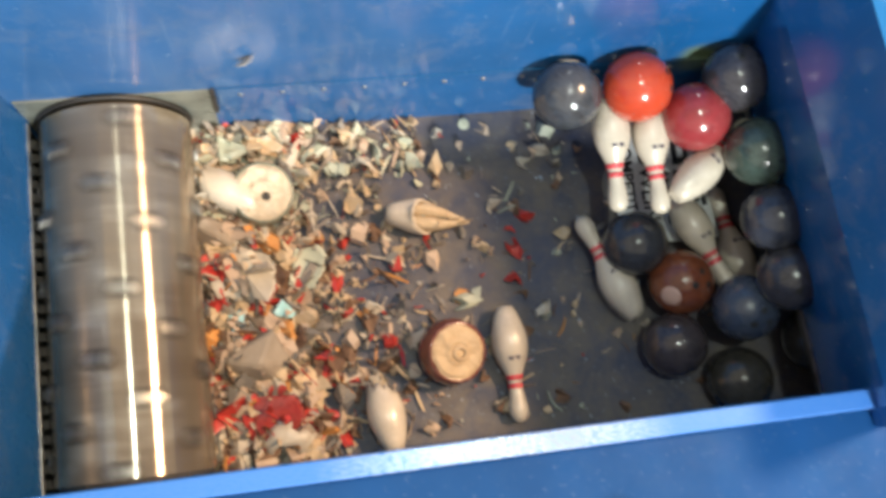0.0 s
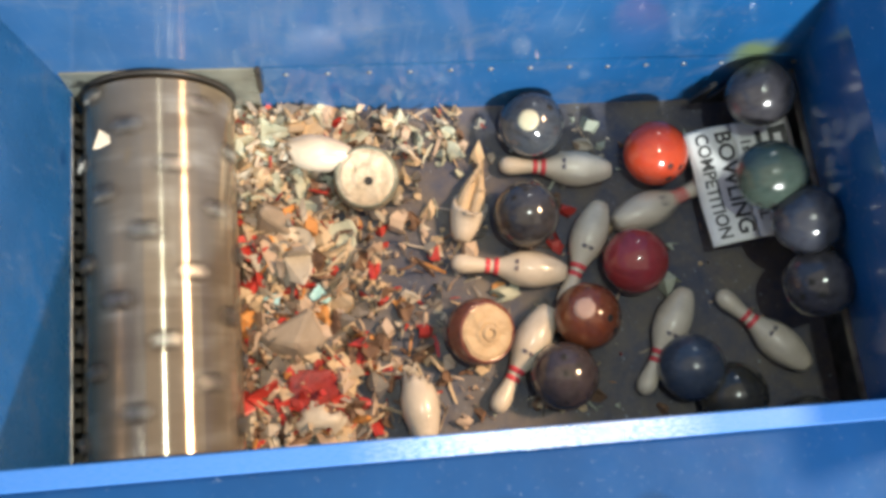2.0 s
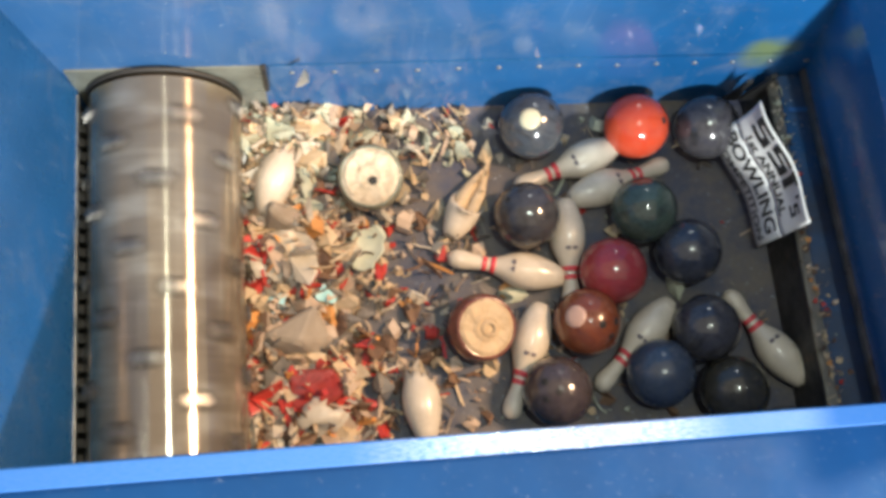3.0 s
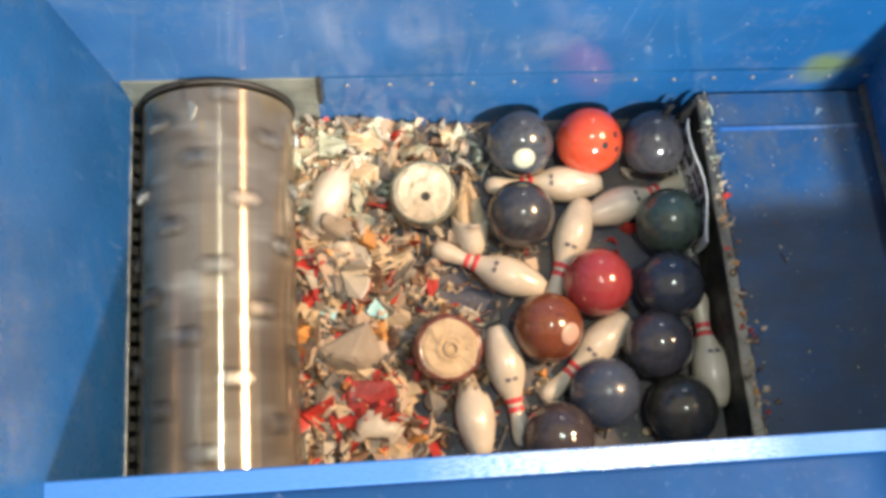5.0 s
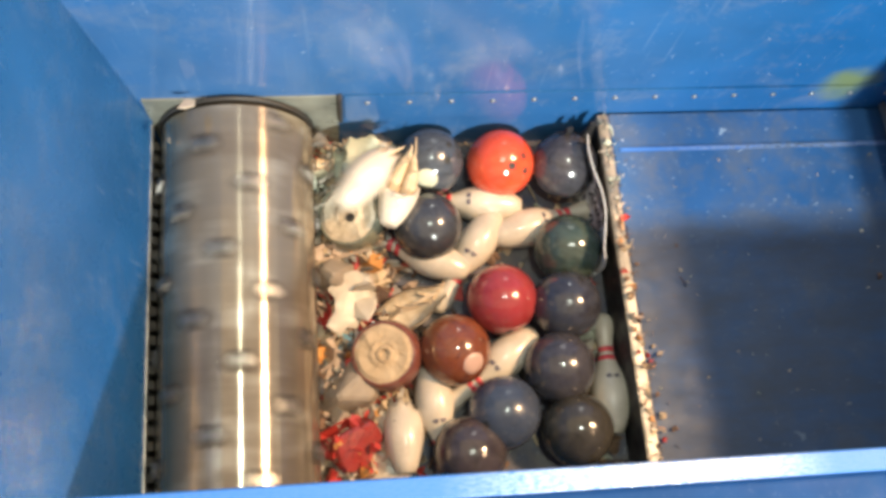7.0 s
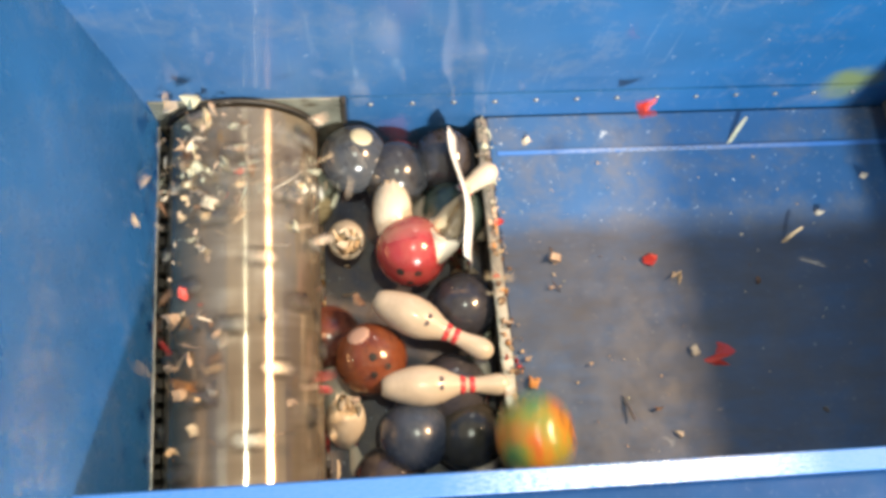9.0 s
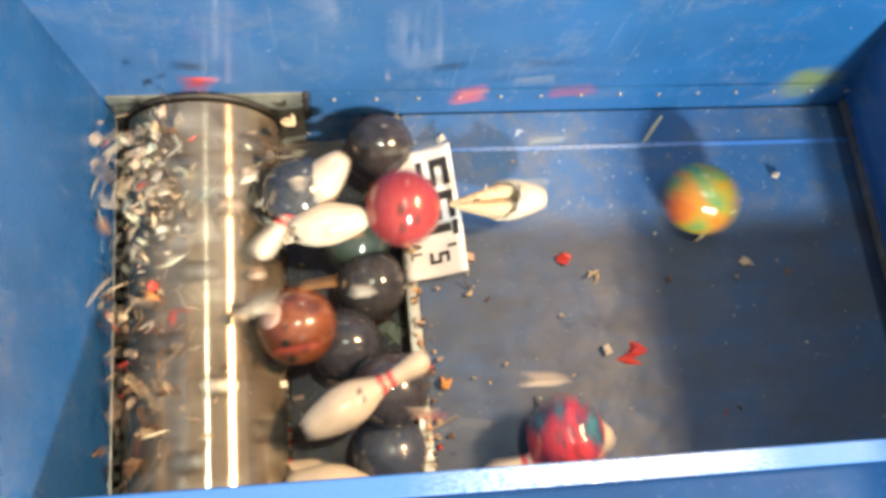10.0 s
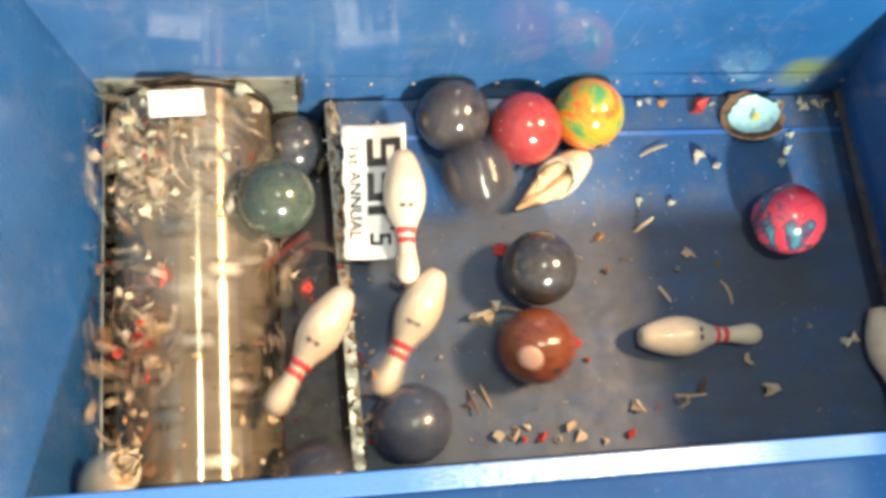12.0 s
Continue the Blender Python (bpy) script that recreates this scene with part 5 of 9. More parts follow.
    walk(things['violet_ball'], [
        (0, pose(1.690, 0.486, 0.360, 77.8, -34.0, -49.8)),
        (0.5, pose(1.682, 0.485, 0.360, 75.0, -58.6, -47.7)),
        (1, pose(1.661, 0.507, 0.360, 78.1, -55.2, -50.3)),
        (1.5, pose(1.657, 0.496, 0.340, 105.6, -60.9, -73.8)),
        (2, pose(1.641, 0.490, 0.330, 128.5, -52.2, -93.1)),
        (2.2, pose(1.597, 0.447, 0.108, -175.8, -12.3, -126.5)),
        (2.5, pose(1.414, 0.391, 0.108, -137.1, 34.6, -118.0)),
        (3, pose(1.319, 0.408, 0.108, -86.1, 36.4, -87.1)),
        (5, pose(0.980, 0.433, 0.108, -24.9, 12.4, -59.0)),
        (5.5, pose(0.882, 0.433, 0.108, 10.3, -9.8, -58.2)),
        (6, pose(0.798, 0.440, 0.108, 43.0, -28.8, -69.5)),
        (6.5, pose(0.703, 0.437, 0.108, 89.8, -33.7, -94.8)),
        (7, pose(0.601, 0.441, 0.108, 137.9, -22.1, -118.4)),
        (8.8, pose(0.351, 0.433, 0.108, -172.6, 12.4, -123.1)),
        (9, pose(0.262, 0.386, 0.108, -143.0, 47.5, -107.4)),
        (9.5, pose(0.220, 0.372, 0.140, -115.8, 55.5, -85.9)),
        (10, pose(0.170, 0.362, 0.300, -78.8, 52.6, -55.6)),
        (10.2, pose(0.413, 0.411, 0.360, -166.0, 37.4, -123.9)),
        (10.5, pose(0.677, 0.510, 0.335, 162.9, -14.5, -130.9)),
        (10.8, pose(1.443, 0.837, 0.335, 111.0, -61.4, -94.8)),
        (11, pose(1.120, 0.779, 0.335, 173.3, -19.7, -140.4)),
        (11.5, pose(0.703, 0.179, 0.335, 156.3, 37.6, -143.4)),
        (12, pose(0.472, 0.932, 0.335, -149.1, 4.6, -121.4)),
    ])
    walk(things['plum_ball'], [
        (0, pose(1.378, 0.333, 0.108, -74.9, -2.1, -2.0)),
        (0.5, pose(1.371, 0.364, 0.108, -87.7, -5.7, -1.1)),
        (1, pose(0.993, 0.320, 0.108, -72.2, -64.2, -11.3)),
        (1.5, pose(0.954, 0.259, 0.108, -5.9, -58.5, -71.1)),
        (2, pose(0.868, 0.278, 0.108, 68.3, -57.5, -136.5)),
        (2.5, pose(0.834, 0.223, 0.108, 60.6, -30.6, -131.0)),
        (3, pose(0.815, 0.242, 0.108, 73.9, -30.6, -137.8)),
        (5, pose(0.642, 0.170, 0.108, 92.7, 26.2, -138.6)),
        (5.5, pose(0.558, 0.170, 0.108, 128.6, 48.6, -115.9)),
        (6, pose(0.466, 0.175, 0.108, -170.6, 47.8, -68.6)),
        (6.5, pose(0.405, 0.185, 0.108, -144.2, 31.2, -51.5)),
        (7, pose(0.312, 0.204, 0.108, -119.8, -2.0, -45.0)),
        (8.8, pose(0.083, 0.136, 0.060, -62.8, -25.2, -59.8)),
        (9.5, pose(0.015, 0.130, 0.000, -31.3, -34.2, -75.8)),
        (10.5, pose(-0.090, 0.157, -0.200, 27.6, -42.2, -114.3)),
        (12, pose(-0.091, 0.094, -0.300, 16.9, -17.1, -108.9)),
    ])
    walk(things['black_ball'], [
        (0, pose(1.582, 0.194, 0.108, -78.0, -3.2, -0.3)),
        (0.5, pose(1.584, 0.238, 0.108, -96.9, -2.3, 0.6)),
        (1, pose(1.433, 0.206, 0.108, -77.3, -59.9, -11.0)),
        (2, pose(1.416, 0.175, 0.108, -46.7, -60.8, -37.7)),
        (3, pose(1.384, 0.207, 0.108, -58.7, -79.7, -26.3)),
        (5, pose(1.030, 0.231, 0.108, 96.1, -39.8, -178.9)),
        (5.5, pose(0.921, 0.238, 0.108, 99.4, 6.2, -179.9)),
        (6, pose(0.820, 0.250, 0.108, 106.7, 49.0, -176.3)),
        (6.5, pose(0.735, 0.245, 0.108, 108.7, 85.1, -174.3)),
        (7, pose(0.637, 0.254, 0.108, -83.6, 52.7, -7.0)),
        (8.8, pose(0.341, 0.290, 0.108, -83.5, -6.8, -6.9)),
        (9, pose(0.303, 0.250, 0.108, -63.7, -20.0, -11.6)),
        (9.5, pose(0.256, 0.097, 0.108, -1.2, -14.6, -32.0)),
        (10, pose(0.184, 0.107, 0.100, 15.5, -41.9, -40.2)),
        (10.5, pose(-0.023, 0.131, 0.000, 117.7, -60.9, -129.2)),
        (12, pose(-0.019, 0.070, -0.300, 95.3, -39.1, -111.6)),
    ])
    walk(things['grey_ball'], [
        (0, pose(1.871, 0.298, 0.108, 85.4, -4.3, 31.0)),
        (0.5, pose(1.864, 0.326, 0.108, 73.6, -0.6, 31.5)),
        (1, pose(1.865, 0.295, 0.108, 85.3, -7.0, 30.8)),
        (1.5, pose(1.840, 0.302, 0.108, 77.0, -14.7, 32.3)),
        (2, pose(1.666, 0.048, 0.108, 126.6, -63.5, -3.2)),
        (2.5, pose(1.545, 0.037, 0.108, -69.4, -64.6, -165.4)),
        (3, pose(1.526, 0.038, 0.108, -64.4, -56.9, -169.8)),
        (5, pose(1.128, -0.001, 0.108, -60.4, 2.6, -171.9)),
        (5.5, pose(1.033, 0.018, 0.108, -43.9, 40.7, -165.4)),
        (6, pose(0.933, 0.037, 0.108, 19.3, 70.8, -109.9)),
        (7, pose(0.746, 0.053, 0.108, 112.3, 33.5, -27.3)),
        (8.8, pose(0.488, 0.030, 0.108, 141.6, -19.2, -23.2)),
        (9.5, pose(0.352, 0.028, 0.100, -164.6, -64.9, -63.7)),
        (10.5, pose(0.169, 0.037, 0.050, -62.1, -39.5, -154.2)),
        (12, pose(0.111, -0.021, -0.100, -73.0, -6.3, -149.8)),
    ])
    walk(things['rainbow_ball'], [
        (0, pose(0.600, -0.360, 0.800, 68.5, 3.4, 34.1)),
        (8.4, pose(0.600, -0.360, 0.800, 68.5, 3.4, 34.1)),
        (8.65, pose(0.580, -0.220, 0.980, 68.5, 3.4, 34.1)),
        (8.85, pose(0.520, -0.050, 0.960, 68.5, 3.4, 34.1)),
        (9, pose(0.446, 0.216, 0.400, 68.5, 3.4, 34.1)),
        (9.2, pose(0.951, 0.481, 0.360, 80.2, 62.3, 41.3)),
        (9.4, pose(1.369, 0.540, 0.335, -149.5, 51.5, 163.7)),
        (9.5, pose(1.530, 0.566, 0.335, -127.6, -5.0, 173.6)),
        (9.6, pose(1.588, 0.666, 0.335, -79.6, -21.0, 162.0)),
        (10, pose(1.136, 0.872, 0.335, -72.5, 38.2, 163.3)),
        (10.2, pose(0.931, 0.969, 0.335, 62.7, 79.5, -65.3)),
        (10.5, pose(0.738, 1.114, 0.335, 88.7, 21.0, -42.3)),
        (10.8, pose(0.807, 1.096, 0.335, 68.9, 46.6, -53.7)),
        (11, pose(0.774, 1.104, 0.335, 79.9, 34.8, -46.4)),
        (11.5, pose(0.813, 1.114, 0.335, 60.0, 41.7, -58.8)),
        (12, pose(0.827, 1.114, 0.335, 53.0, 44.5, -63.6)),
    ])
    walk(things['cherry_ball'], [
        (0, pose(0.950, -0.380, 0.800, 85.7, -23.4, -55.1)),
        (9.3, pose(0.950, -0.380, 0.800, 85.7, -23.4, -55.1)),
        (9.6, pose(0.880, -0.240, 0.980, 85.7, -23.4, -55.1)),
        (9.85, pose(0.720, -0.030, 0.950, 85.7, -23.4, -55.1)),
        (10, pose(0.635, 0.196, 0.360, 85.7, -23.4, -55.1)),
        (10.2, pose(0.954, 0.333, 0.335, 28.0, -2.3, -40.9)),
        (10.5, pose(1.301, 0.530, 0.335, -29.5, 15.4, -48.1)),
        (10.8, pose(1.555, 0.656, 0.335, -92.4, 21.0, -69.8)),
        (11, pose(1.604, 0.700, 0.335, -118.8, 8.8, -76.7)),
        (11.5, pose(1.507, 0.765, 0.335, -83.0, -26.8, -82.8)),
        (12, pose(1.415, 0.766, 0.335, -39.6, -25.4, -102.7)),
    ])
    walk(things['pin_a'], [
        (0, pose(1.191, 0.944, 0.330, 102.9, -0.0, 1.0)),
        (0.5, pose(1.163, 0.949, 0.300, 90.0, -0.0, -3.0)),
        (0.8, pose(1.422, 0.876, 0.200, 90.0, -0.0, -6.9)),
        (1, pose(0.871, 0.911, 0.120, 90.0, -0.0, -42.6)),
        (1.5, pose(0.928, 0.979, 0.051, 93.2, -0.0, -93.8)),
        (2, pose(0.927, 0.976, 0.051, 93.2, -0.0, -96.4)),
        (2.5, pose(0.931, 0.983, 0.051, 94.0, -0.0, -72.1)),
        (3, pose(0.936, 0.981, 0.051, 94.2, -0.0, -70.7)),
        (5, pose(0.679, 0.981, 0.051, 93.4, -0.0, -91.5)),
        (5.5, pose(0.590, 0.984, 0.051, 93.5, 0.0, -93.3)),
        (6, pose(0.499, 0.991, 0.051, 93.4, -0.0, -95.3)),
        (6.5, pose(0.423, 0.993, 0.051, 93.8, -0.0, -96.7)),
        (7, pose(0.350, 0.992, 0.051, 94.0, 0.0, -96.8)),
        (8.8, pose(0.272, 0.940, 0.100, 90.0, -0.0, -132.7)),
        (9.3, pose(0.186, 1.060, 0.000, 90.0, -0.0, -91.7)),
        (10, pose(0.110, 1.132, -0.200, 90.0, -0.0, -91.9)),
        (12, pose(0.066, 1.109, -0.300, 90.0, -0.0, -91.7)),
    ])
    walk(things['pin_b'], [
        (0, pose(1.325, 0.927, 0.320, 98.4, -0.0, 2.0)),
        (0.5, pose(1.327, 0.918, 0.280, 90.0, -0.0, -0.5)),
        (1, pose(1.198, 0.822, 0.120, 90.0, -0.0, -18.8)),
        (1.5, pose(1.031, 0.665, 0.051, 93.5, -0.0, -15.3)),
        (2, pose(0.985, 0.673, 0.051, 93.7, -0.0, -25.3)),
        (2.5, pose(0.931, 0.670, 0.051, 93.6, -0.0, 2.8)),
        (3, pose(0.910, 0.677, 0.051, 93.7, -0.0, -1.4)),
        (5, pose(0.732, 0.745, 0.051, 93.9, 0.0, -22.1)),
        (5.5, pose(0.630, 0.748, 0.051, 94.0, -0.0, -21.4)),
        (6, pose(0.532, 0.769, 0.051, 94.3, 0.0, -24.2)),
        (6.5, pose(0.450, 0.778, 0.051, 94.6, -0.0, -23.0)),
        (7, pose(0.350, 0.800, 0.051, 95.2, -0.0, -34.4)),
        (8.8, pose(0.190, 0.822, 0.000, 90.0, -0.0, -46.8)),
        (9.5, pose(0.089, 0.900, -0.200, 90.0, -0.0, -91.9)),
        (12, pose(0.055, 0.883, -0.300, 90.0, -0.0, -92.3)),
    ])
    walk(things['pin_c'], [
        (0, pose(1.515, 0.892, 0.340, 90.0, -0.0, 127.1)),
        (0.5, pose(1.499, 0.886, 0.340, 90.0, -0.0, 128.1)),
        (1, pose(1.505, 0.870, 0.340, 90.0, -0.0, 129.6)),
        (1.5, pose(1.484, 0.883, 0.340, 93.2, -0.0, 129.4)),
        (1.8, pose(1.445, 0.904, 0.230, 92.8, 0.0, 119.0)),
        (2, pose(1.286, 0.835, 0.060, 90.0, -0.0, 110.1)),
        (2.5, pose(1.132, 0.906, 0.051, 93.4, -0.0, 104.7)),
        (3, pose(1.111, 0.923, 0.051, 93.5, 0.0, 108.4)),
        (5, pose(0.987, 0.923, 0.051, 93.7, -0.0, 109.3)),
        (5.5, pose(0.889, 0.922, 0.051, 93.5, -0.0, 105.7)),
        (6, pose(0.792, 0.928, 0.051, 93.6, 0.0, 105.7)),
        (6.5, pose(0.707, 0.921, 0.051, 93.5, -0.0, 104.6)),
        (7, pose(0.620, 0.921, 0.051, 93.5, 0.0, 106.3)),
        (8.8, pose(0.331, 0.949, 0.150, 54.2, 0.0, 131.9)),
        (9, pose(0.286, 0.969, 0.150, 52.8, 0.0, 114.5)),
        (9.2667, pose(0.303, 0.949, 0.240, 79.7, -21.3, 38.1)),
        (9.5, pose(0.320, 0.929, 0.330, 106.6, -0.0, -38.2)),
        (10, pose(-0.056, 0.872, 0.400, 90.0, -0.0, -40.9)),
        (10.1, pose(-0.128, 0.882, 0.400, 90.0, -0.0, -98.6)),
        (10.2, pose(-0.199, 0.892, 0.400, 90.0, -0.0, -156.2)),
        (10.3333, pose(0.088, 0.880, 0.400, 90.0, -0.0, 158.3)),
        (10.5, pose(0.375, 0.868, 0.400, 90.0, -0.0, 112.8)),
        (10.6667, pose(0.181, 0.960, 0.410, 90.0, -0.0, 175.0)),
        (10.8, pose(-0.013, 1.053, 0.420, 90.0, -0.0, -122.9)),
        (11, pose(-0.046, 1.065, 0.420, 90.0, -0.0, -140.1)),
        (11.1, pose(-0.015, 1.027, 0.420, 90.0, -0.0, 161.0)),
        (11.2, pose(0.017, 0.989, 0.420, 90.0, -0.0, 102.1)),
        (11.3, pose(0.049, 0.951, 0.420, 90.0, 0.0, 43.3)),
        (11.5, pose(0.183, 0.789, 0.400, 90.0, 0.0, 34.4)),
        (12, pose(0.248, 0.802, 0.380, 90.0, -0.0, -1.3)),
    ])
    walk(things['pin_d'], [
        (0, pose(1.194, 0.617, 0.100, 90.0, -0.0, -158.0)),
        (0.2, pose(1.114, 0.560, 0.100, 90.0, -0.0, 178.5)),
        (0.5, pose(0.968, 0.490, 0.051, 94.0, 0.0, 170.9)),
        (1, pose(0.906, 0.526, 0.051, 93.3, -0.0, -115.8)),
        (1.5, pose(0.729, 0.656, 0.051, 93.2, -0.0, -94.2)),
        (2, pose(0.735, 0.644, 0.051, 93.3, -0.0, -98.8)),
        (2.5, pose(0.711, 0.633, 0.051, 93.2, -0.0, -100.7)),
        (3, pose(0.699, 0.649, 0.051, 93.3, -0.0, -104.1)),
        (5, pose(0.477, 0.710, 0.051, 93.4, -0.0, -114.7)),
        (5.5, pose(0.394, 0.732, 0.051, 93.5, -0.0, -120.8)),
        (6, pose(0.343, 0.739, 0.051, 94.1, 0.0, -119.0)),
        (6.5, pose(0.264, 0.767, 0.051, 93.8, -0.0, -122.1)),
        (7, pose(0.181, 0.838, 0.051, 94.7, -0.0, -114.1)),
        (7.6, pose(0.212, 0.749, 0.101, 93.6, 2.0, -173.9)),
        (8.2, pose(0.243, 0.660, 0.150, 91.2, 2.0, 126.2)),
        (8.8, pose(0.274, 0.571, 0.200, 90.0, 0.0, 66.3)),
        (9, pose(0.210, 0.560, 0.220, 90.0, 0.0, 61.4)),
        (9.5, pose(0.224, 0.521, 0.300, 90.0, -0.0, 128.8)),
        (10, pose(0.103, 0.344, 0.400, 90.0, -0.0, 117.3)),
        (10.2, pose(0.048, 0.272, 0.420, 90.0, -0.0, 103.1)),
        (10.3333, pose(0.005, 0.461, 0.420, 90.0, -0.0, 168.1)),
        (10.5, pose(-0.037, 0.649, 0.420, 90.0, -0.0, -126.9)),
        (10.6667, pose(0.014, 0.458, 0.410, 90.0, -0.0, -170.6)),
        (10.8, pose(0.065, 0.267, 0.400, 90.0, -0.0, 145.7)),
        (11, pose(-0.002, 0.355, 0.400, 90.0, -0.0, 165.6)),
        (11.5, pose(-0.063, 0.623, 0.450, 90.0, -0.0, -139.2)),
        (11.7333, pose(0.088, 0.552, 0.405, 90.0, -0.0, -84.1)),
        (12, pose(0.238, 0.481, 0.360, 90.0, -0.0, -28.9)),
    ])
    walk(things['pin_e'], [
        (0, pose(0.836, 0.336, 0.051, 93.4, -0.0, 1.1)),
        (0.5, pose(0.815, 0.348, 0.051, 93.4, -0.0, -5.4)),
        (1, pose(0.784, 0.331, 0.051, 93.5, -0.0, -25.1)),
        (1.5, pose(0.773, 0.327, 0.051, 93.4, -0.0, -29.1)),
        (2, pose(0.751, 0.344, 0.051, 93.4, -0.0, -32.6)),
        (2.5, pose(0.762, 0.338, 0.051, 93.3, 0.0, -19.9)),
        (3, pose(0.735, 0.346, 0.051, 93.4, -0.0, -20.2)),
        (5, pose(0.518, 0.335, 0.051, 93.8, -0.0, 10.5)),
        (5.5, pose(0.429, 0.309, 0.051, 94.1, -0.0, 4.9)),
        (6, pose(0.352, 0.282, 0.051, 94.3, -0.0, -15.4)),
        (6.5, pose(0.278, 0.282, 0.051, 94.8, -0.0, -16.6)),
        (7, pose(0.231, 0.288, 0.051, 95.2, -0.0, 6.8)),
        (8.8, pose(-0.003, 0.277, -0.020, 90.0, 0.0, 21.1)),
        (9, pose(-0.057, 0.321, -0.020, 90.0, 0.0, 12.1)),
        (9.5, pose(-0.023, 0.260, 0.150, 90.0, -0.0, -22.7)),
        (9.7333, pose(-0.056, 0.209, 0.125, 90.0, -0.0, -67.4)),
        (10, pose(-0.090, 0.158, 0.100, 90.0, -0.0, -112.0)),
        (10.2, pose(0.104, 0.601, 0.400, 90.0, -0.0, 177.0)),
        (10.3, pose(-0.033, 0.522, 0.433, 98.9, 14.3, -126.4)),
        (10.4, pose(-0.169, 0.442, 0.467, 116.3, 14.3, -66.7)),
        (10.5, pose(-0.305, 0.363, 0.500, 125.2, -0.0, -10.1)),
        (10.6667, pose(-0.281, 0.346, 0.500, 107.6, -7.6, 36.5)),
        (10.8, pose(-0.256, 0.329, 0.500, 90.0, 0.0, 83.2)),
        (11, pose(-0.121, 0.216, 0.450, 90.0, 0.0, 49.7)),
        (11.5, pose(0.091, 0.169, 0.400, 90.0, 0.0, 71.7)),
        (11.7333, pose(0.029, 0.305, 0.400, 90.0, -0.0, 18.9)),
        (12, pose(-0.033, 0.441, 0.400, 90.0, -0.0, -33.9)),
    ])
    walk(things['pin_f'], [
        (0, pose(1.669, 0.681, 0.051, 93.6, -0.0, -172.2)),
        (0.5, pose(1.669, 0.692, 0.051, 93.4, -0.0, -175.8)),
        (1, pose(1.661, 0.691, 0.051, 93.5, -0.0, -179.9)),
        (1.5, pose(1.599, 0.652, 0.051, 93.0, -0.0, 168.3)),
        (2, pose(1.573, 0.386, 0.051, 93.3, -0.0, -135.1)),
        (2.5, pose(1.631, 0.336, 0.051, 93.5, -0.0, -165.2)),
        (3, pose(1.535, 0.374, 0.051, 93.4, -0.0, -146.3)),
        (5, pose(1.157, 0.422, 0.051, 93.9, -0.0, -178.3)),
        (5.5, pose(1.044, 0.417, 0.051, 94.1, 0.0, -179.2)),
        (6, pose(0.948, 0.414, 0.051, 94.3, -0.0, -178.8)),
        (6.5, pose(0.863, 0.415, 0.051, 94.4, -0.0, -177.1)),
        (7, pose(0.765, 0.425, 0.051, 94.4, -0.0, 178.2)),
        (8.8, pose(0.390, 0.365, 0.100, 90.0, -0.0, 170.8)),
        (9, pose(0.341, 0.291, 0.100, 90.0, -0.0, 175.8)),
        (9.3, pose(0.398, 0.175, 0.200, 90.0, -0.0, 108.9)),
        (9.6, pose(0.456, 0.059, 0.300, 90.0, -0.0, 42.0)),
        (9.8, pose(0.521, 0.105, 0.320, 90.0, 0.0, -16.0)),
        (10, pose(0.587, 0.151, 0.340, 90.0, 0.0, -74.1)),
        (10.2, pose(0.652, 0.197, 0.360, 90.0, -0.0, -132.2)),
        (10.3333, pose(0.708, 0.441, 0.380, 56.3, -9.9, -100.4)),
        (10.5, pose(0.764, 0.685, 0.400, 22.7, -0.0, -68.5)),
        (10.6667, pose(0.849, 0.638, 0.340, 56.3, 25.3, 4.6)),
        (10.8, pose(0.934, 0.591, 0.280, 90.0, 0.0, 77.8)),
        (11, pose(1.068, 0.491, 0.280, 90.0, 0.0, 68.6)),
        (11.5, pose(1.153, 0.421, 0.280, 90.0, 0.0, 89.9)),
        (12, pose(1.111, 0.437, 0.280, 90.0, 0.0, 88.6)),
    ])
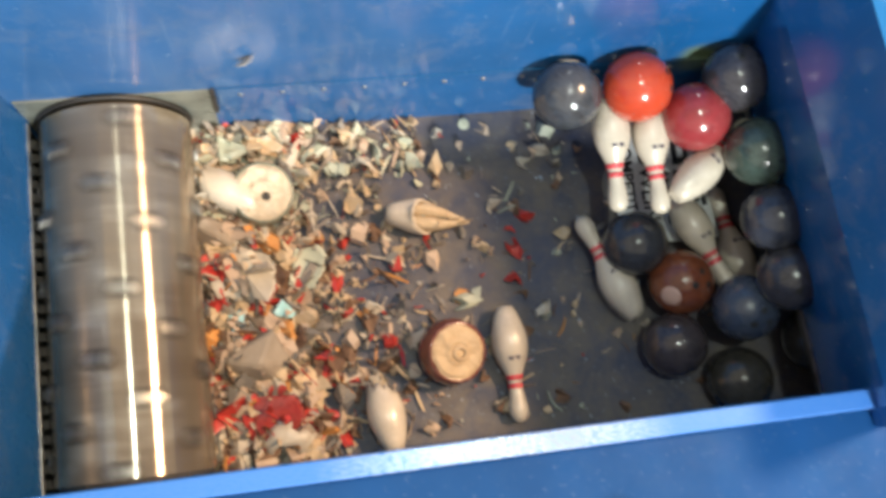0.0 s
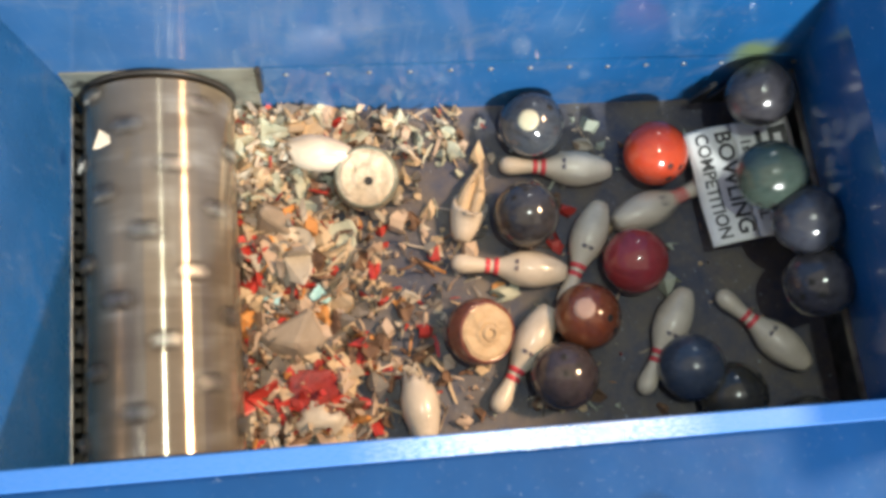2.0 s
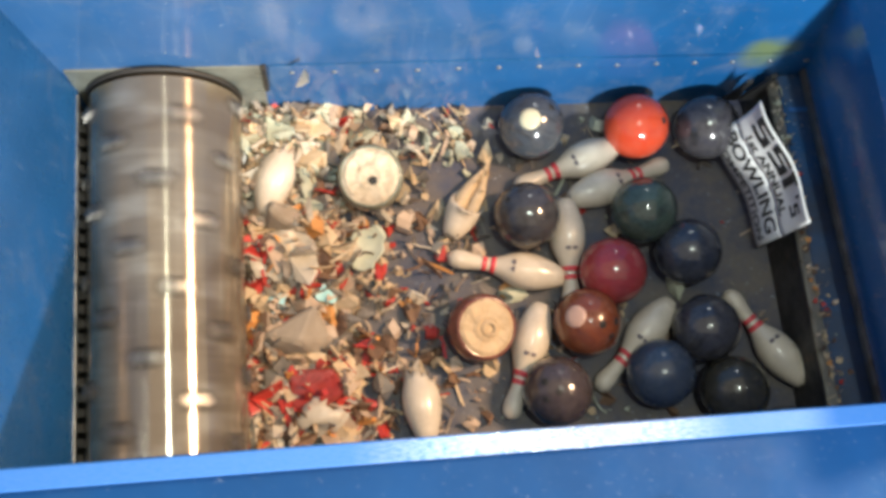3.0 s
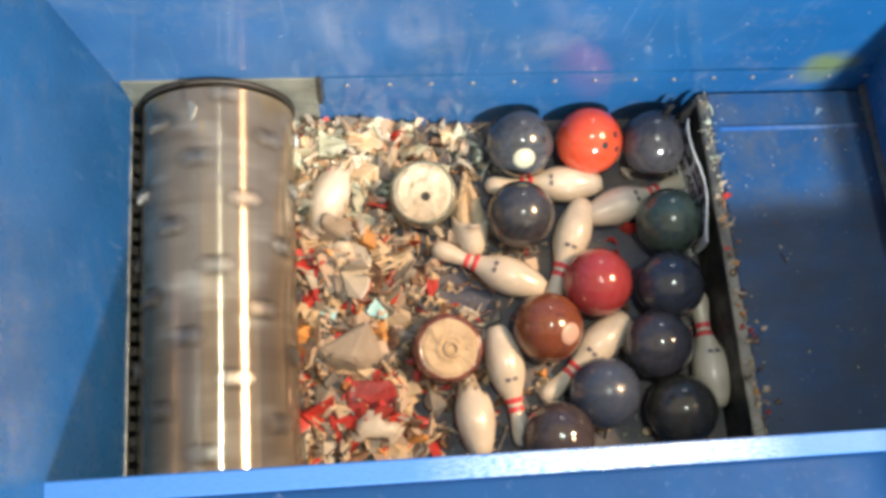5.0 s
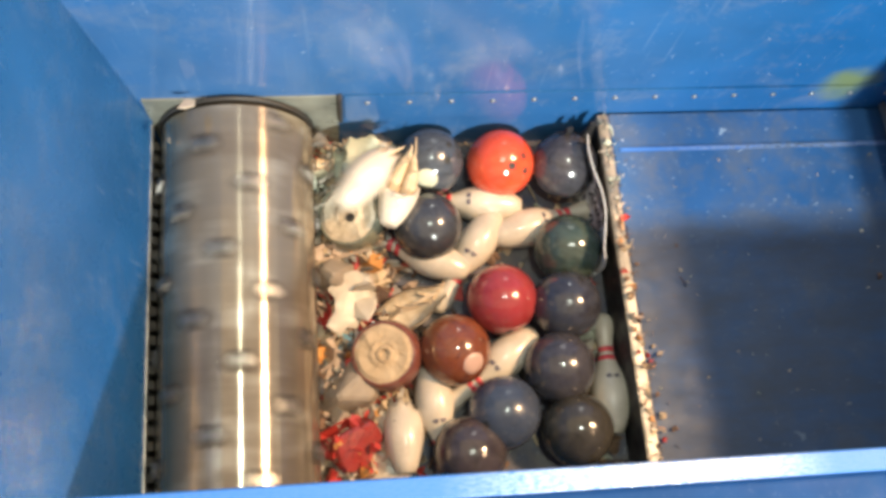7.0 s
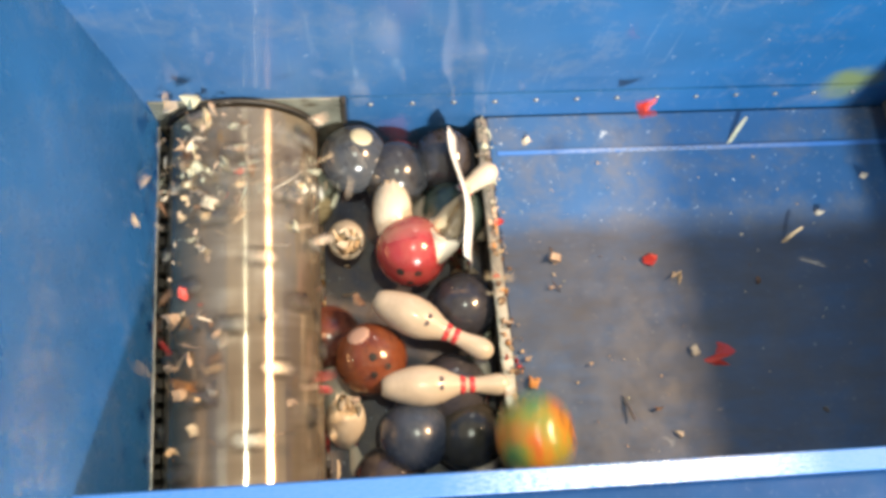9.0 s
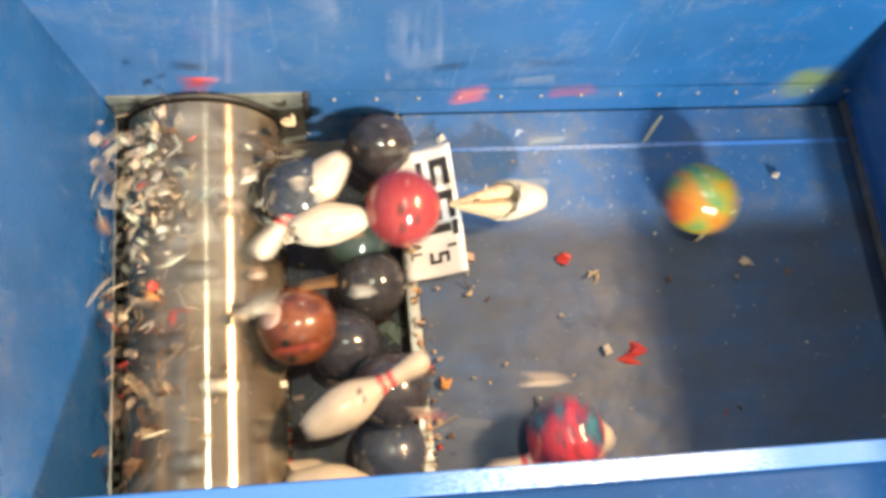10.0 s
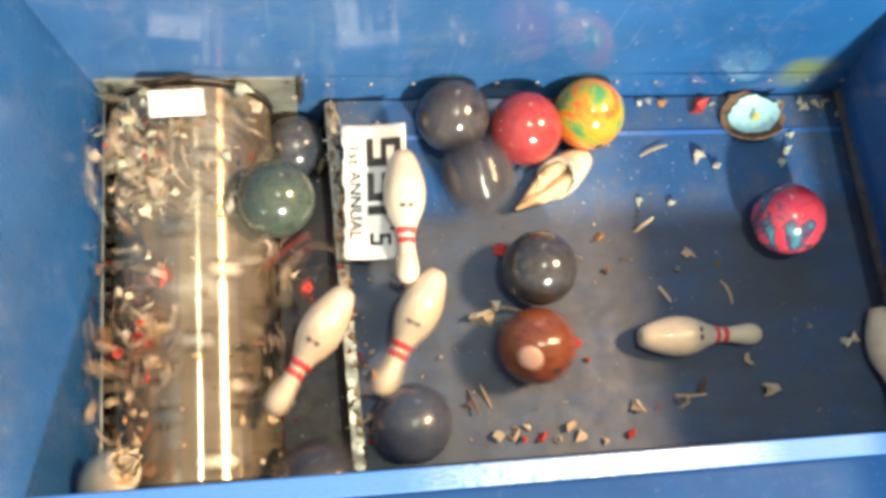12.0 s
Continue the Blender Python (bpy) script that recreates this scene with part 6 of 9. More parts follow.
    walk(things['pin_g'], [
        (0, pose(1.521, 0.657, 0.150, 90.0, 0.0, 23.0)),
        (0.5, pose(1.519, 0.649, 0.120, 90.0, 0.0, 19.7)),
        (1, pose(1.425, 0.586, 0.051, 93.7, -0.0, 44.0)),
        (1.5, pose(1.249, 0.387, 0.051, 93.7, -0.0, 9.4)),
        (2, pose(1.230, 0.369, 0.051, 93.5, -0.0, -29.3)),
        (2.5, pose(1.120, 0.369, 0.051, 93.6, -0.0, -36.2)),
        (3, pose(1.095, 0.374, 0.051, 93.6, -0.0, -45.0)),
        (5, pose(0.759, 0.410, 0.051, 93.6, 0.0, -49.2)),
        (5.5, pose(0.654, 0.408, 0.051, 93.6, 0.0, -49.8)),
        (6, pose(0.574, 0.434, 0.051, 93.5, -0.0, -50.5)),
        (6.5, pose(0.492, 0.439, 0.051, 93.6, 0.0, -52.6)),
        (7, pose(0.393, 0.448, 0.051, 93.7, -0.0, -54.0)),
        (8.8, pose(0.249, 0.334, 0.200, 90.0, -0.0, -4.5)),
        (8.9, pose(0.245, 0.361, 0.200, 90.0, -0.0, 42.1)),
        (9, pose(0.241, 0.388, 0.200, 90.0, 0.0, 88.7)),
        (9.2667, pose(0.133, 0.327, 0.200, 90.0, -0.0, 26.5)),
        (9.5, pose(0.025, 0.266, 0.200, 90.0, -0.0, -35.6)),
        (9.7333, pose(0.046, 0.189, 0.225, 90.0, -0.0, 25.1)),
        (10, pose(0.066, 0.112, 0.250, 90.0, 0.0, 85.8)),
        (10.4, pose(1.256, 0.102, 0.300, 90.0, -0.0, 98.9)),
        (10.8, pose(1.586, 0.246, 0.280, 90.0, 0.0, 78.8)),
        (11, pose(1.582, 0.270, 0.280, 90.0, 0.0, 71.9)),
        (11.5, pose(1.659, 0.339, 0.280, 90.0, 0.0, 21.8)),
        (12, pose(1.705, 0.301, 0.280, 90.0, 0.0, 3.2)),
    ])
    walk(things['pin_stub'], [
        (0, pose(0.396, 0.296, 0.058, 95.8, -0.0, 188.2)),
        (0.5, pose(0.399, 0.330, 0.058, 96.7, -0.0, 189.1)),
        (1, pose(0.402, 0.304, 0.058, 95.1, -0.0, 186.4)),
        (1.5, pose(0.403, 0.304, 0.058, 95.1, -0.0, 186.2)),
        (2, pose(0.403, 0.292, 0.058, 94.9, -0.0, 186.1)),
        (2.5, pose(0.400, 0.292, 0.058, 94.8, -0.0, 184.1)),
        (3, pose(0.390, 0.309, 0.058, 94.7, -0.0, 185.0)),
        (5, pose(0.394, 0.319, 0.058, 95.2, -0.0, 185.6)),
        (5.5, pose(0.332, 0.309, 0.058, 95.0, -0.0, 184.4)),
        (6, pose(0.263, 0.330, 0.058, 95.6, -0.0, 179.1)),
        (6.5, pose(0.184, 0.324, 0.058, 95.8, -0.0, 183.8)),
        (7, pose(0.125, 0.347, 0.058, 97.7, 0.0, 180.3)),
        (8.2, pose(0.010, 0.200, 0.080, 60.0, 0.0, 180.0)),
        (8.8, pose(-0.017, 0.276, 0.140, 26.0, -8.0, 180.0)),
        (9, pose(-0.055, 0.344, 0.150, 26.0, -8.0, 190.0)),
        (9.3, pose(-0.020, 0.250, 0.060, 40.0, 0.0, 180.0)),
        (9.6, pose(-0.020, 0.150, -0.150, 70.0, 0.0, 130.0)),
        (10, pose(-0.014, 0.057, -0.200, 90.0, -0.0, 85.7)),
        (10.4, pose(-0.097, 0.063, -0.080, 90.0, 0.0, 25.0)),
        (10.7, pose(-0.160, 0.068, 0.010, 90.0, 0.0, -35.0)),
        (11, pose(-0.222, 0.072, 0.100, 90.0, -0.0, -94.2)),
        (11.6, pose(-0.395, 0.117, 0.450, 90.0, -0.0, -94.5)),
        (11.8, pose(-0.434, 0.146, 0.495, 66.5, 17.4, -167.3)),
        (12, pose(-0.473, 0.176, 0.540, 43.1, 0.0, 120.0)),
    ])
    walk(things['pin_bare_stub'], [
        (0, pose(0.060, 0.760, -0.080, 20.0, 0.0, 0.0)),
        (7.6, pose(0.060, 0.760, -0.080, 20.0, 0.0, 0.0)),
        (8.4, pose(0.050, 0.780, 0.100, 20.0, 10.0, 0.0)),
        (8.8, pose(-0.024, 0.844, 0.170, 24.0, -14.0, 0.0)),
        (9, pose(-0.031, 0.835, 0.180, 24.0, -10.0, 30.0)),
        (9.3, pose(-0.010, 0.800, 0.000, 30.0, 0.0, 60.0)),
        (9.7, pose(-0.040, 0.800, -0.260, 30.0, 0.0, 60.0)),
        (12, pose(-0.040, 0.800, -0.260, 30.0, 0.0, 60.0)),
    ])
    walk(things['pin_white_stub'], [
        (0, pose(-0.081, 1.024, 0.120, 90.0, -0.0, -128.8)),
        (0.5, pose(-0.044, 1.048, 0.120, 90.0, -0.0, -94.9)),
        (1, pose(-0.044, 1.051, 0.120, 90.0, -0.0, -89.5)),
        (1.2667, pose(-0.022, 1.041, 0.120, 90.0, -0.0, -133.3)),
        (1.5, pose(0.001, 1.030, 0.120, 90.0, -0.0, -177.0)),
        (2, pose(0.066, 1.050, 0.120, 90.0, -0.0, -100.0)),
        (2.2667, pose(0.023, 1.043, 0.120, 90.0, -0.0, -145.7)),
        (2.5, pose(-0.019, 1.037, 0.120, 90.0, -0.0, 168.5)),
        (3, pose(-0.000, 1.020, 0.120, 90.0, -0.0, 163.4)),
        (5, pose(0.010, 1.005, 0.120, 90.0, -0.0, 161.7)),
        (5.5, pose(-0.004, 1.012, 0.120, 90.0, -0.0, 161.0)),
        (6, pose(-0.025, 1.076, 0.120, 90.0, -0.0, 146.4)),
        (6.5, pose(-0.018, 1.110, 0.140, 90.0, -0.0, 114.1)),
        (6.8, pose(-0.015, 1.089, 0.180, 90.0, -0.0, 106.0)),
        (7.2, pose(0.187, 1.045, 0.300, 90.0, -0.0, 171.9)),
        (8.8, pose(0.150, 0.976, 0.200, 90.0, -0.0, -177.5)),
        (9, pose(0.106, 0.992, 0.200, 90.0, -0.0, -179.1)),
        (9.5, pose(0.059, 0.855, 0.100, 90.0, -0.0, -156.7)),
        (10, pose(-0.059, 0.806, 0.400, 90.0, -0.0, -82.3)),
        (10.3, pose(-0.155, 0.800, 0.300, 90.0, -0.0, -82.2)),
        (10.5, pose(-0.179, 0.846, 0.000, 90.0, -0.0, -92.1)),
        (12, pose(-0.110, 0.850, -0.300, 90.0, -0.0, -92.4)),
    ])
    walk(things['split_pin'], [
        (0, pose(0.666, 0.843, 0.050, 90.0, 0.0, 79.1)),
        (0.5, pose(0.668, 0.904, 0.050, 90.0, 0.0, 88.6)),
        (1, pose(0.657, 0.870, 0.050, 90.0, -0.0, 105.8)),
        (1.5, pose(0.630, 0.936, 0.050, 90.0, -0.0, 174.7)),
        (2, pose(0.646, 0.920, 0.050, 90.0, -0.0, 160.8)),
        (2.5, pose(0.630, 0.911, 0.050, 90.0, -0.0, 158.3)),
        (3, pose(0.625, 0.922, 0.050, 90.0, -0.0, 148.7)),
        (5, pose(0.427, 0.943, 0.050, 90.0, -0.0, -177.4)),
        (5.5, pose(0.344, 0.961, 0.050, 90.0, -0.0, 176.3)),
        (6, pose(0.263, 0.970, 0.050, 90.0, -0.0, 166.3)),
        (6.5, pose(0.177, 0.977, 0.060, 90.0, -0.0, 175.0)),
        (7, pose(0.168, 1.057, 0.200, 90.0, -0.0, 159.7)),
        (8.8, pose(0.333, 0.915, 0.200, 90.0, -0.0, 148.5)),
        (9.2, pose(0.256, 0.895, 0.300, 90.0, -0.0, 148.2)),
        (9.5, pose(0.350, 0.953, 0.350, 90.0, -0.0, 164.1)),
        (9.7333, pose(0.406, 0.916, 0.355, 90.0, -0.0, -141.9)),
        (10, pose(0.462, 0.879, 0.360, 90.0, -0.0, -87.9)),
        (10.2, pose(0.470, 0.909, 0.300, 90.0, -0.0, -64.6)),
        (10.5, pose(0.634, 0.985, 0.280, 90.0, -0.0, -48.8)),
        (10.6667, pose(0.660, 0.970, 0.280, 90.0, -0.0, 8.8)),
        (10.8, pose(0.686, 0.954, 0.280, 90.0, 0.0, 66.4)),
        (11, pose(0.660, 0.941, 0.280, 90.0, 0.0, 51.2)),
        (11.5, pose(0.689, 0.938, 0.280, 90.0, -0.0, -3.6)),
        (12, pose(0.670, 0.895, 0.280, 90.0, -0.0, -55.4)),
    ])
    walk(things['hollow_pin'], [
        (0, pose(0.089, 0.804, 0.100, 90.0, 0.0, 41.4)),
        (0.5, pose(0.109, 0.800, 0.100, 90.0, 0.0, 21.9)),
        (1, pose(0.106, 0.731, 0.100, 90.0, 0.0, 18.1)),
        (1.5, pose(0.113, 0.743, 0.100, 90.0, 0.0, 21.4)),
        (1.7333, pose(0.149, 0.717, 0.100, 90.0, -0.0, 76.9)),
        (2, pose(0.185, 0.691, 0.100, 90.0, -0.0, 132.5)),
        (2.5, pose(0.169, 0.696, 0.100, 90.0, -0.0, 120.1)),
        (3, pose(0.176, 0.701, 0.100, 90.0, -0.0, 122.8)),
        (5, pose(0.182, 0.721, 0.100, 90.0, -0.0, 119.1)),
        (5.5, pose(0.174, 0.699, 0.100, 90.0, -0.0, 123.0)),
        (6, pose(0.184, 0.718, 0.100, 90.0, -0.0, 128.2)),
        (6.5, pose(0.156, 0.685, 0.100, 90.0, -0.0, 129.6)),
        (7, pose(0.214, 0.671, 0.100, 90.0, -0.0, 116.4)),
        (8.8, pose(-0.035, 0.611, 0.000, 90.0, 0.0, 42.1)),
        (10, pose(-0.138, 0.646, -0.200, 90.0, 0.0, 41.9)),
        (12, pose(-0.109, 0.615, -0.300, 90.0, 0.0, 41.8)),
    ])
    walk(things['cut_ball_tan'], [
        (0, pose(0.634, 0.395, 0.100, 9.9, 11.0, 1.9)),
        (0.5, pose(0.636, 0.436, 0.100, 13.1, 23.1, 4.8)),
        (1, pose(0.605, 0.425, 0.100, 8.2, 8.2, 2.5)),
        (1.5, pose(0.611, 0.432, 0.100, 8.2, 8.3, 2.5)),
        (2, pose(0.613, 0.435, 0.100, 11.9, 15.9, 4.1)),
        (2.5, pose(0.607, 0.440, 0.100, 8.5, 14.3, 3.8)),
        (3, pose(0.595, 0.453, 0.100, 8.8, 8.6, 2.9)),
        (5, pose(0.325, 0.453, 0.100, 4.7, 0.9, 2.3)),
        (5.5, pose(0.255, 0.452, 0.100, 2.0, -8.5, 2.0)),
        (6, pose(0.229, 0.460, 0.100, 0.9, -5.6, 2.0)),
        (6.5, pose(0.173, 0.461, 0.100, 2.5, -6.5, 2.0)),
        (7, pose(0.084, 0.503, 0.100, 1.5, -13.2, 1.8)),
        (8.8, pose(-0.089, 0.578, 0.000, -47.8, -61.2, 35.6)),
        (10, pose(-0.176, 0.610, -0.200, -130.8, -58.0, 110.3)),
        (12, pose(-0.148, 0.578, -0.300, -107.7, -73.6, 89.0)),
    ])
    walk(things['cut_ball_pale'], [
        (0, pose(0.080, 0.964, 0.100, 6.6, 9.4, 1.1)),
        (0.5, pose(0.084, 0.973, 0.100, 4.6, 5.8, 0.8)),
        (1, pose(0.195, 0.982, 0.100, 14.1, 10.2, 1.9)),
        (1.5, pose(0.283, 0.951, 0.100, 10.1, -2.9, -0.4)),
        (2, pose(0.286, 0.953, 0.100, 10.9, -3.0, -0.5)),
        (2.5, pose(0.280, 0.940, 0.100, 6.5, -1.8, -0.3)),
        (3, pose(0.278, 0.953, 0.100, 10.6, -2.6, -0.5)),
        (5, pose(0.279, 0.945, 0.100, 8.3, -2.8, -0.5)),
        (5.5, pose(0.190, 0.954, 0.100, 8.4, -2.5, -0.5)),
        (6, pose(0.091, 0.977, 0.100, 13.8, 3.3, 1.0)),
        (6.5, pose(0.006, 0.973, 0.100, 11.8, 0.4, 0.4)),
        (7, pose(0.000, 0.941, 0.100, 3.3, -18.1, -0.7)),
        (8.8, pose(-0.127, 1.029, 0.050, -58.4, -56.9, 41.5)),
        (9.5, pose(-0.244, 1.058, -0.100, -150.7, -50.0, 121.4)),
        (12, pose(-0.132, 1.074, -0.300, -77.0, -44.6, 63.6)),
    ])
    walk(things['beige_chunk'], [
        (0, pose(0.016, 0.440, 0.080, 10.0, 0.0, 20.0)),
        (0.5, pose(0.026, 0.467, 0.080, 10.0, 0.0, 20.0)),
        (1, pose(0.027, 0.471, 0.080, 10.0, 0.0, 20.0)),
        (1.5, pose(0.019, 0.462, 0.080, 10.0, 0.0, 20.0)),
        (2, pose(0.023, 0.454, 0.080, 10.0, 0.0, 20.0)),
        (2.5, pose(0.020, 0.457, 0.080, 10.0, 0.0, 20.0)),
        (3, pose(0.020, 0.464, 0.080, 10.0, 0.0, 20.0)),
        (5, pose(0.023, 0.460, 0.080, 10.0, 0.0, 20.0)),
        (5.5, pose(0.011, 0.464, 0.080, 12.0, 0.0, 22.0)),
        (6, pose(-0.001, 0.466, 0.080, 20.0, 0.0, 30.0)),
        (6.5, pose(-0.010, 0.418, 0.080, 30.0, 10.0, 40.0)),
        (7, pose(-0.012, 0.410, 0.080, 40.0, 20.0, 40.0)),
        (8.8, pose(-0.115, 0.374, -0.050, 60.0, 20.0, 40.0)),
        (12, pose(-0.117, 0.388, -0.300, 60.0, 20.0, 40.0)),
    ])
    walk(things['red_broken_ball'], [
        (0, pose(0.066, 0.263, 0.070, 0.0, 0.0, 0.0)),
        (0.5, pose(0.075, 0.281, 0.070, 0.0, 0.0, 0.0)),
        (1, pose(0.067, 0.313, 0.070, 0.0, 0.0, 0.0)),
        (1.5, pose(0.075, 0.294, 0.070, 0.0, 0.0, 0.0)),
        (2, pose(0.078, 0.294, 0.070, 0.0, 0.0, 0.0)),
        (2.5, pose(0.069, 0.289, 0.070, 0.0, 0.0, 0.0)),
        (3, pose(0.069, 0.299, 0.070, 0.0, 0.0, 0.0)),
        (5, pose(0.085, 0.313, 0.070, 0.0, 0.0, 0.0)),
        (5.5, pose(0.060, 0.301, 0.070, 0.0, 0.0, 0.0)),
        (6, pose(0.061, 0.312, 0.070, 0.0, 0.0, 0.0)),
        (6.5, pose(0.033, 0.241, 0.070, 0.0, 10.0, 20.0)),
        (7, pose(-0.026, 0.246, 0.080, 20.0, 20.0, 30.0)),
        (8.8, pose(-0.153, 0.238, -0.050, 60.0, 30.0, 30.0)),
        (12, pose(-0.123, 0.204, -0.300, 60.0, 30.0, 30.0)),
    ])
    walk(things['white_shell'], [
        (0, pose(0.105, 0.197, 0.120, 0.0, 0.0, 10.0)),
        (0.5, pose(0.114, 0.215, 0.120, 0.0, 0.0, 10.0)),
        (1, pose(0.110, 0.218, 0.120, 0.0, 0.0, 10.0)),
        (1.5, pose(0.118, 0.212, 0.120, 0.0, 0.0, 10.0)),
        (2, pose(0.108, 0.208, 0.120, 0.0, 0.0, 10.0)),
        (2.5, pose(0.100, 0.211, 0.120, 0.0, 0.0, 10.0)),
        (3, pose(0.100, 0.226, 0.120, 0.0, 0.0, 10.0)),
        (5, pose(0.109, 0.234, 0.120, 0.0, 0.0, 10.0)),
        (5.5, pose(0.107, 0.234, 0.120, 0.0, 0.0, 10.0)),
        (6, pose(0.096, 0.240, 0.120, 0.0, 0.0, 10.0)),
        (6.5, pose(0.090, 0.212, 0.100, 0.0, 0.0, 10.0)),
        (7, pose(0.078, 0.177, 0.050, 0.0, 0.0, 10.0)),
        (8.8, pose(-0.017, 0.181, -0.100, 0.0, 0.0, 10.0)),
        (12, pose(0.058, 0.137, -0.300, 0.0, 0.0, 0.0)),
    ])
    walk(things['tan_block'], [
        (0, pose(-0.066, 0.856, 0.100, 30.0, 20.0, 0.0)),
        (0.5, pose(-0.035, 0.846, 0.100, 30.0, 20.0, 0.0)),
        (1, pose(-0.019, 0.856, 0.100, 30.0, 20.0, 0.0)),
        (1.5, pose(-0.000, 0.836, 0.100, 30.0, 20.0, 0.0)),
        (2, pose(0.000, 0.829, 0.100, 30.0, 20.0, 0.0)),
        (2.5, pose(0.006, 0.822, 0.100, 30.0, 20.0, 0.0)),
        (3, pose(0.011, 0.835, 0.100, 30.0, 20.0, 0.0)),
        (5, pose(0.012, 0.844, 0.100, 30.0, 20.0, 0.0)),
        (5.5, pose(-0.004, 0.842, 0.100, 30.0, 20.0, 0.0)),
        (6, pose(-0.060, 0.826, 0.100, 40.0, 30.0, 0.0)),
        (6.5, pose(-0.058, 0.748, 0.100, 50.0, 30.0, 20.0)),
        (7, pose(-0.050, 0.758, 0.080, 60.0, 30.0, 20.0)),
        (8.8, pose(-0.141, 0.825, -0.100, 60.0, 30.0, 20.0)),
        (12, pose(-0.102, 0.810, -0.300, 60.0, 30.0, 20.0)),
    ])
    walk(things['bone_shell'], [
        (0, pose(-0.000, 0.685, 0.100, 0.0, 0.0, 40.0)),
        (0.5, pose(-0.012, 0.680, 0.100, 0.0, 0.0, 40.0)),
        (1, pose(-0.017, 0.701, 0.100, 0.0, 0.0, 40.0)),
        (1.5, pose(-0.007, 0.700, 0.100, 0.0, 0.0, 40.0)),
        (2, pose(0.009, 0.710, 0.100, 0.0, 0.0, 40.0)),
        (2.5, pose(-0.013, 0.696, 0.100, 0.0, 0.0, 40.0)),
        (3, pose(-0.008, 0.692, 0.100, 0.0, 0.0, 40.0)),
        (5, pose(0.004, 0.701, 0.100, 0.0, 0.0, 40.0)),
        (5.5, pose(-0.010, 0.689, 0.100, 0.0, 0.0, 40.0)),
        (6, pose(-0.021, 0.717, 0.100, 0.0, 0.0, 40.0)),
        (6.5, pose(-0.026, 0.675, 0.100, 0.0, 0.0, 60.0)),
        (7, pose(-0.019, 0.654, 0.100, 20.0, 0.0, 80.0)),
        (8.8, pose(-0.144, 0.711, -0.100, 20.0, 0.0, 80.0)),
        (12, pose(-0.106, 0.692, -0.300, 20.0, 0.0, 80.0)),
    ])
    walk(things['grey_shell'], [
        (0, pose(0.206, 0.717, 0.060, 0.0, 0.0, 60.0)),
        (0.5, pose(0.193, 0.710, 0.060, 0.0, 0.0, 60.0)),
        (1, pose(0.198, 0.716, 0.060, 0.0, 0.0, 60.0)),
        (1.5, pose(0.190, 0.706, 0.060, 0.0, 0.0, 60.0)),
        (2, pose(0.188, 0.754, 0.060, 0.0, 0.0, 60.0)),
        (2.5, pose(0.301, 0.668, 0.060, 0.0, 0.0, 60.0)),
        (3, pose(0.257, 0.732, 0.060, 0.0, 0.0, 60.0)),
        (5, pose(0.088, 0.974, 0.060, 0.0, 0.0, 60.0)),
        (5.5, pose(0.062, 0.972, 0.060, 0.0, 0.0, 60.0)),
        (6, pose(0.129, 1.135, 0.080, 0.0, 0.0, 60.0)),
        (6.5, pose(0.150, 1.091, 0.100, 0.0, 0.0, 60.0)),
        (7, pose(0.034, 1.129, 0.120, 0.0, 0.0, 60.0)),
        (8.8, pose(0.015, 0.982, 0.000, 0.0, 0.0, 60.0)),
        (12, pose(0.022, 1.007, -0.300, 0.0, 0.0, 0.0)),
    ])
    walk(things['half_shell_blue'], [
        (0, pose(-0.340, 0.450, 0.150, 0.0, 0.0, 0.0)),
        (10.45, pose(-0.340, 0.450, 0.150, 0.0, 0.0, 0.0)),
        (10.5, pose(-0.332, 0.510, 0.150, 0.0, 0.0, 0.0)),
        (10.66, pose(0.600, 0.583, 0.500, 0.0, 40.0, 20.0)),
        (10.8, pose(1.276, 1.056, 0.260, 0.0, -20.0, 20.0)),
        (11, pose(1.375, 1.135, 0.260, 0.0, -20.0, 10.0)),
        (11.5, pose(1.430, 1.163, 0.260, 0.0, -20.0, 0.0)),
        (12, pose(1.402, 1.129, 0.260, 0.0, -20.0, 0.0)),
    ])
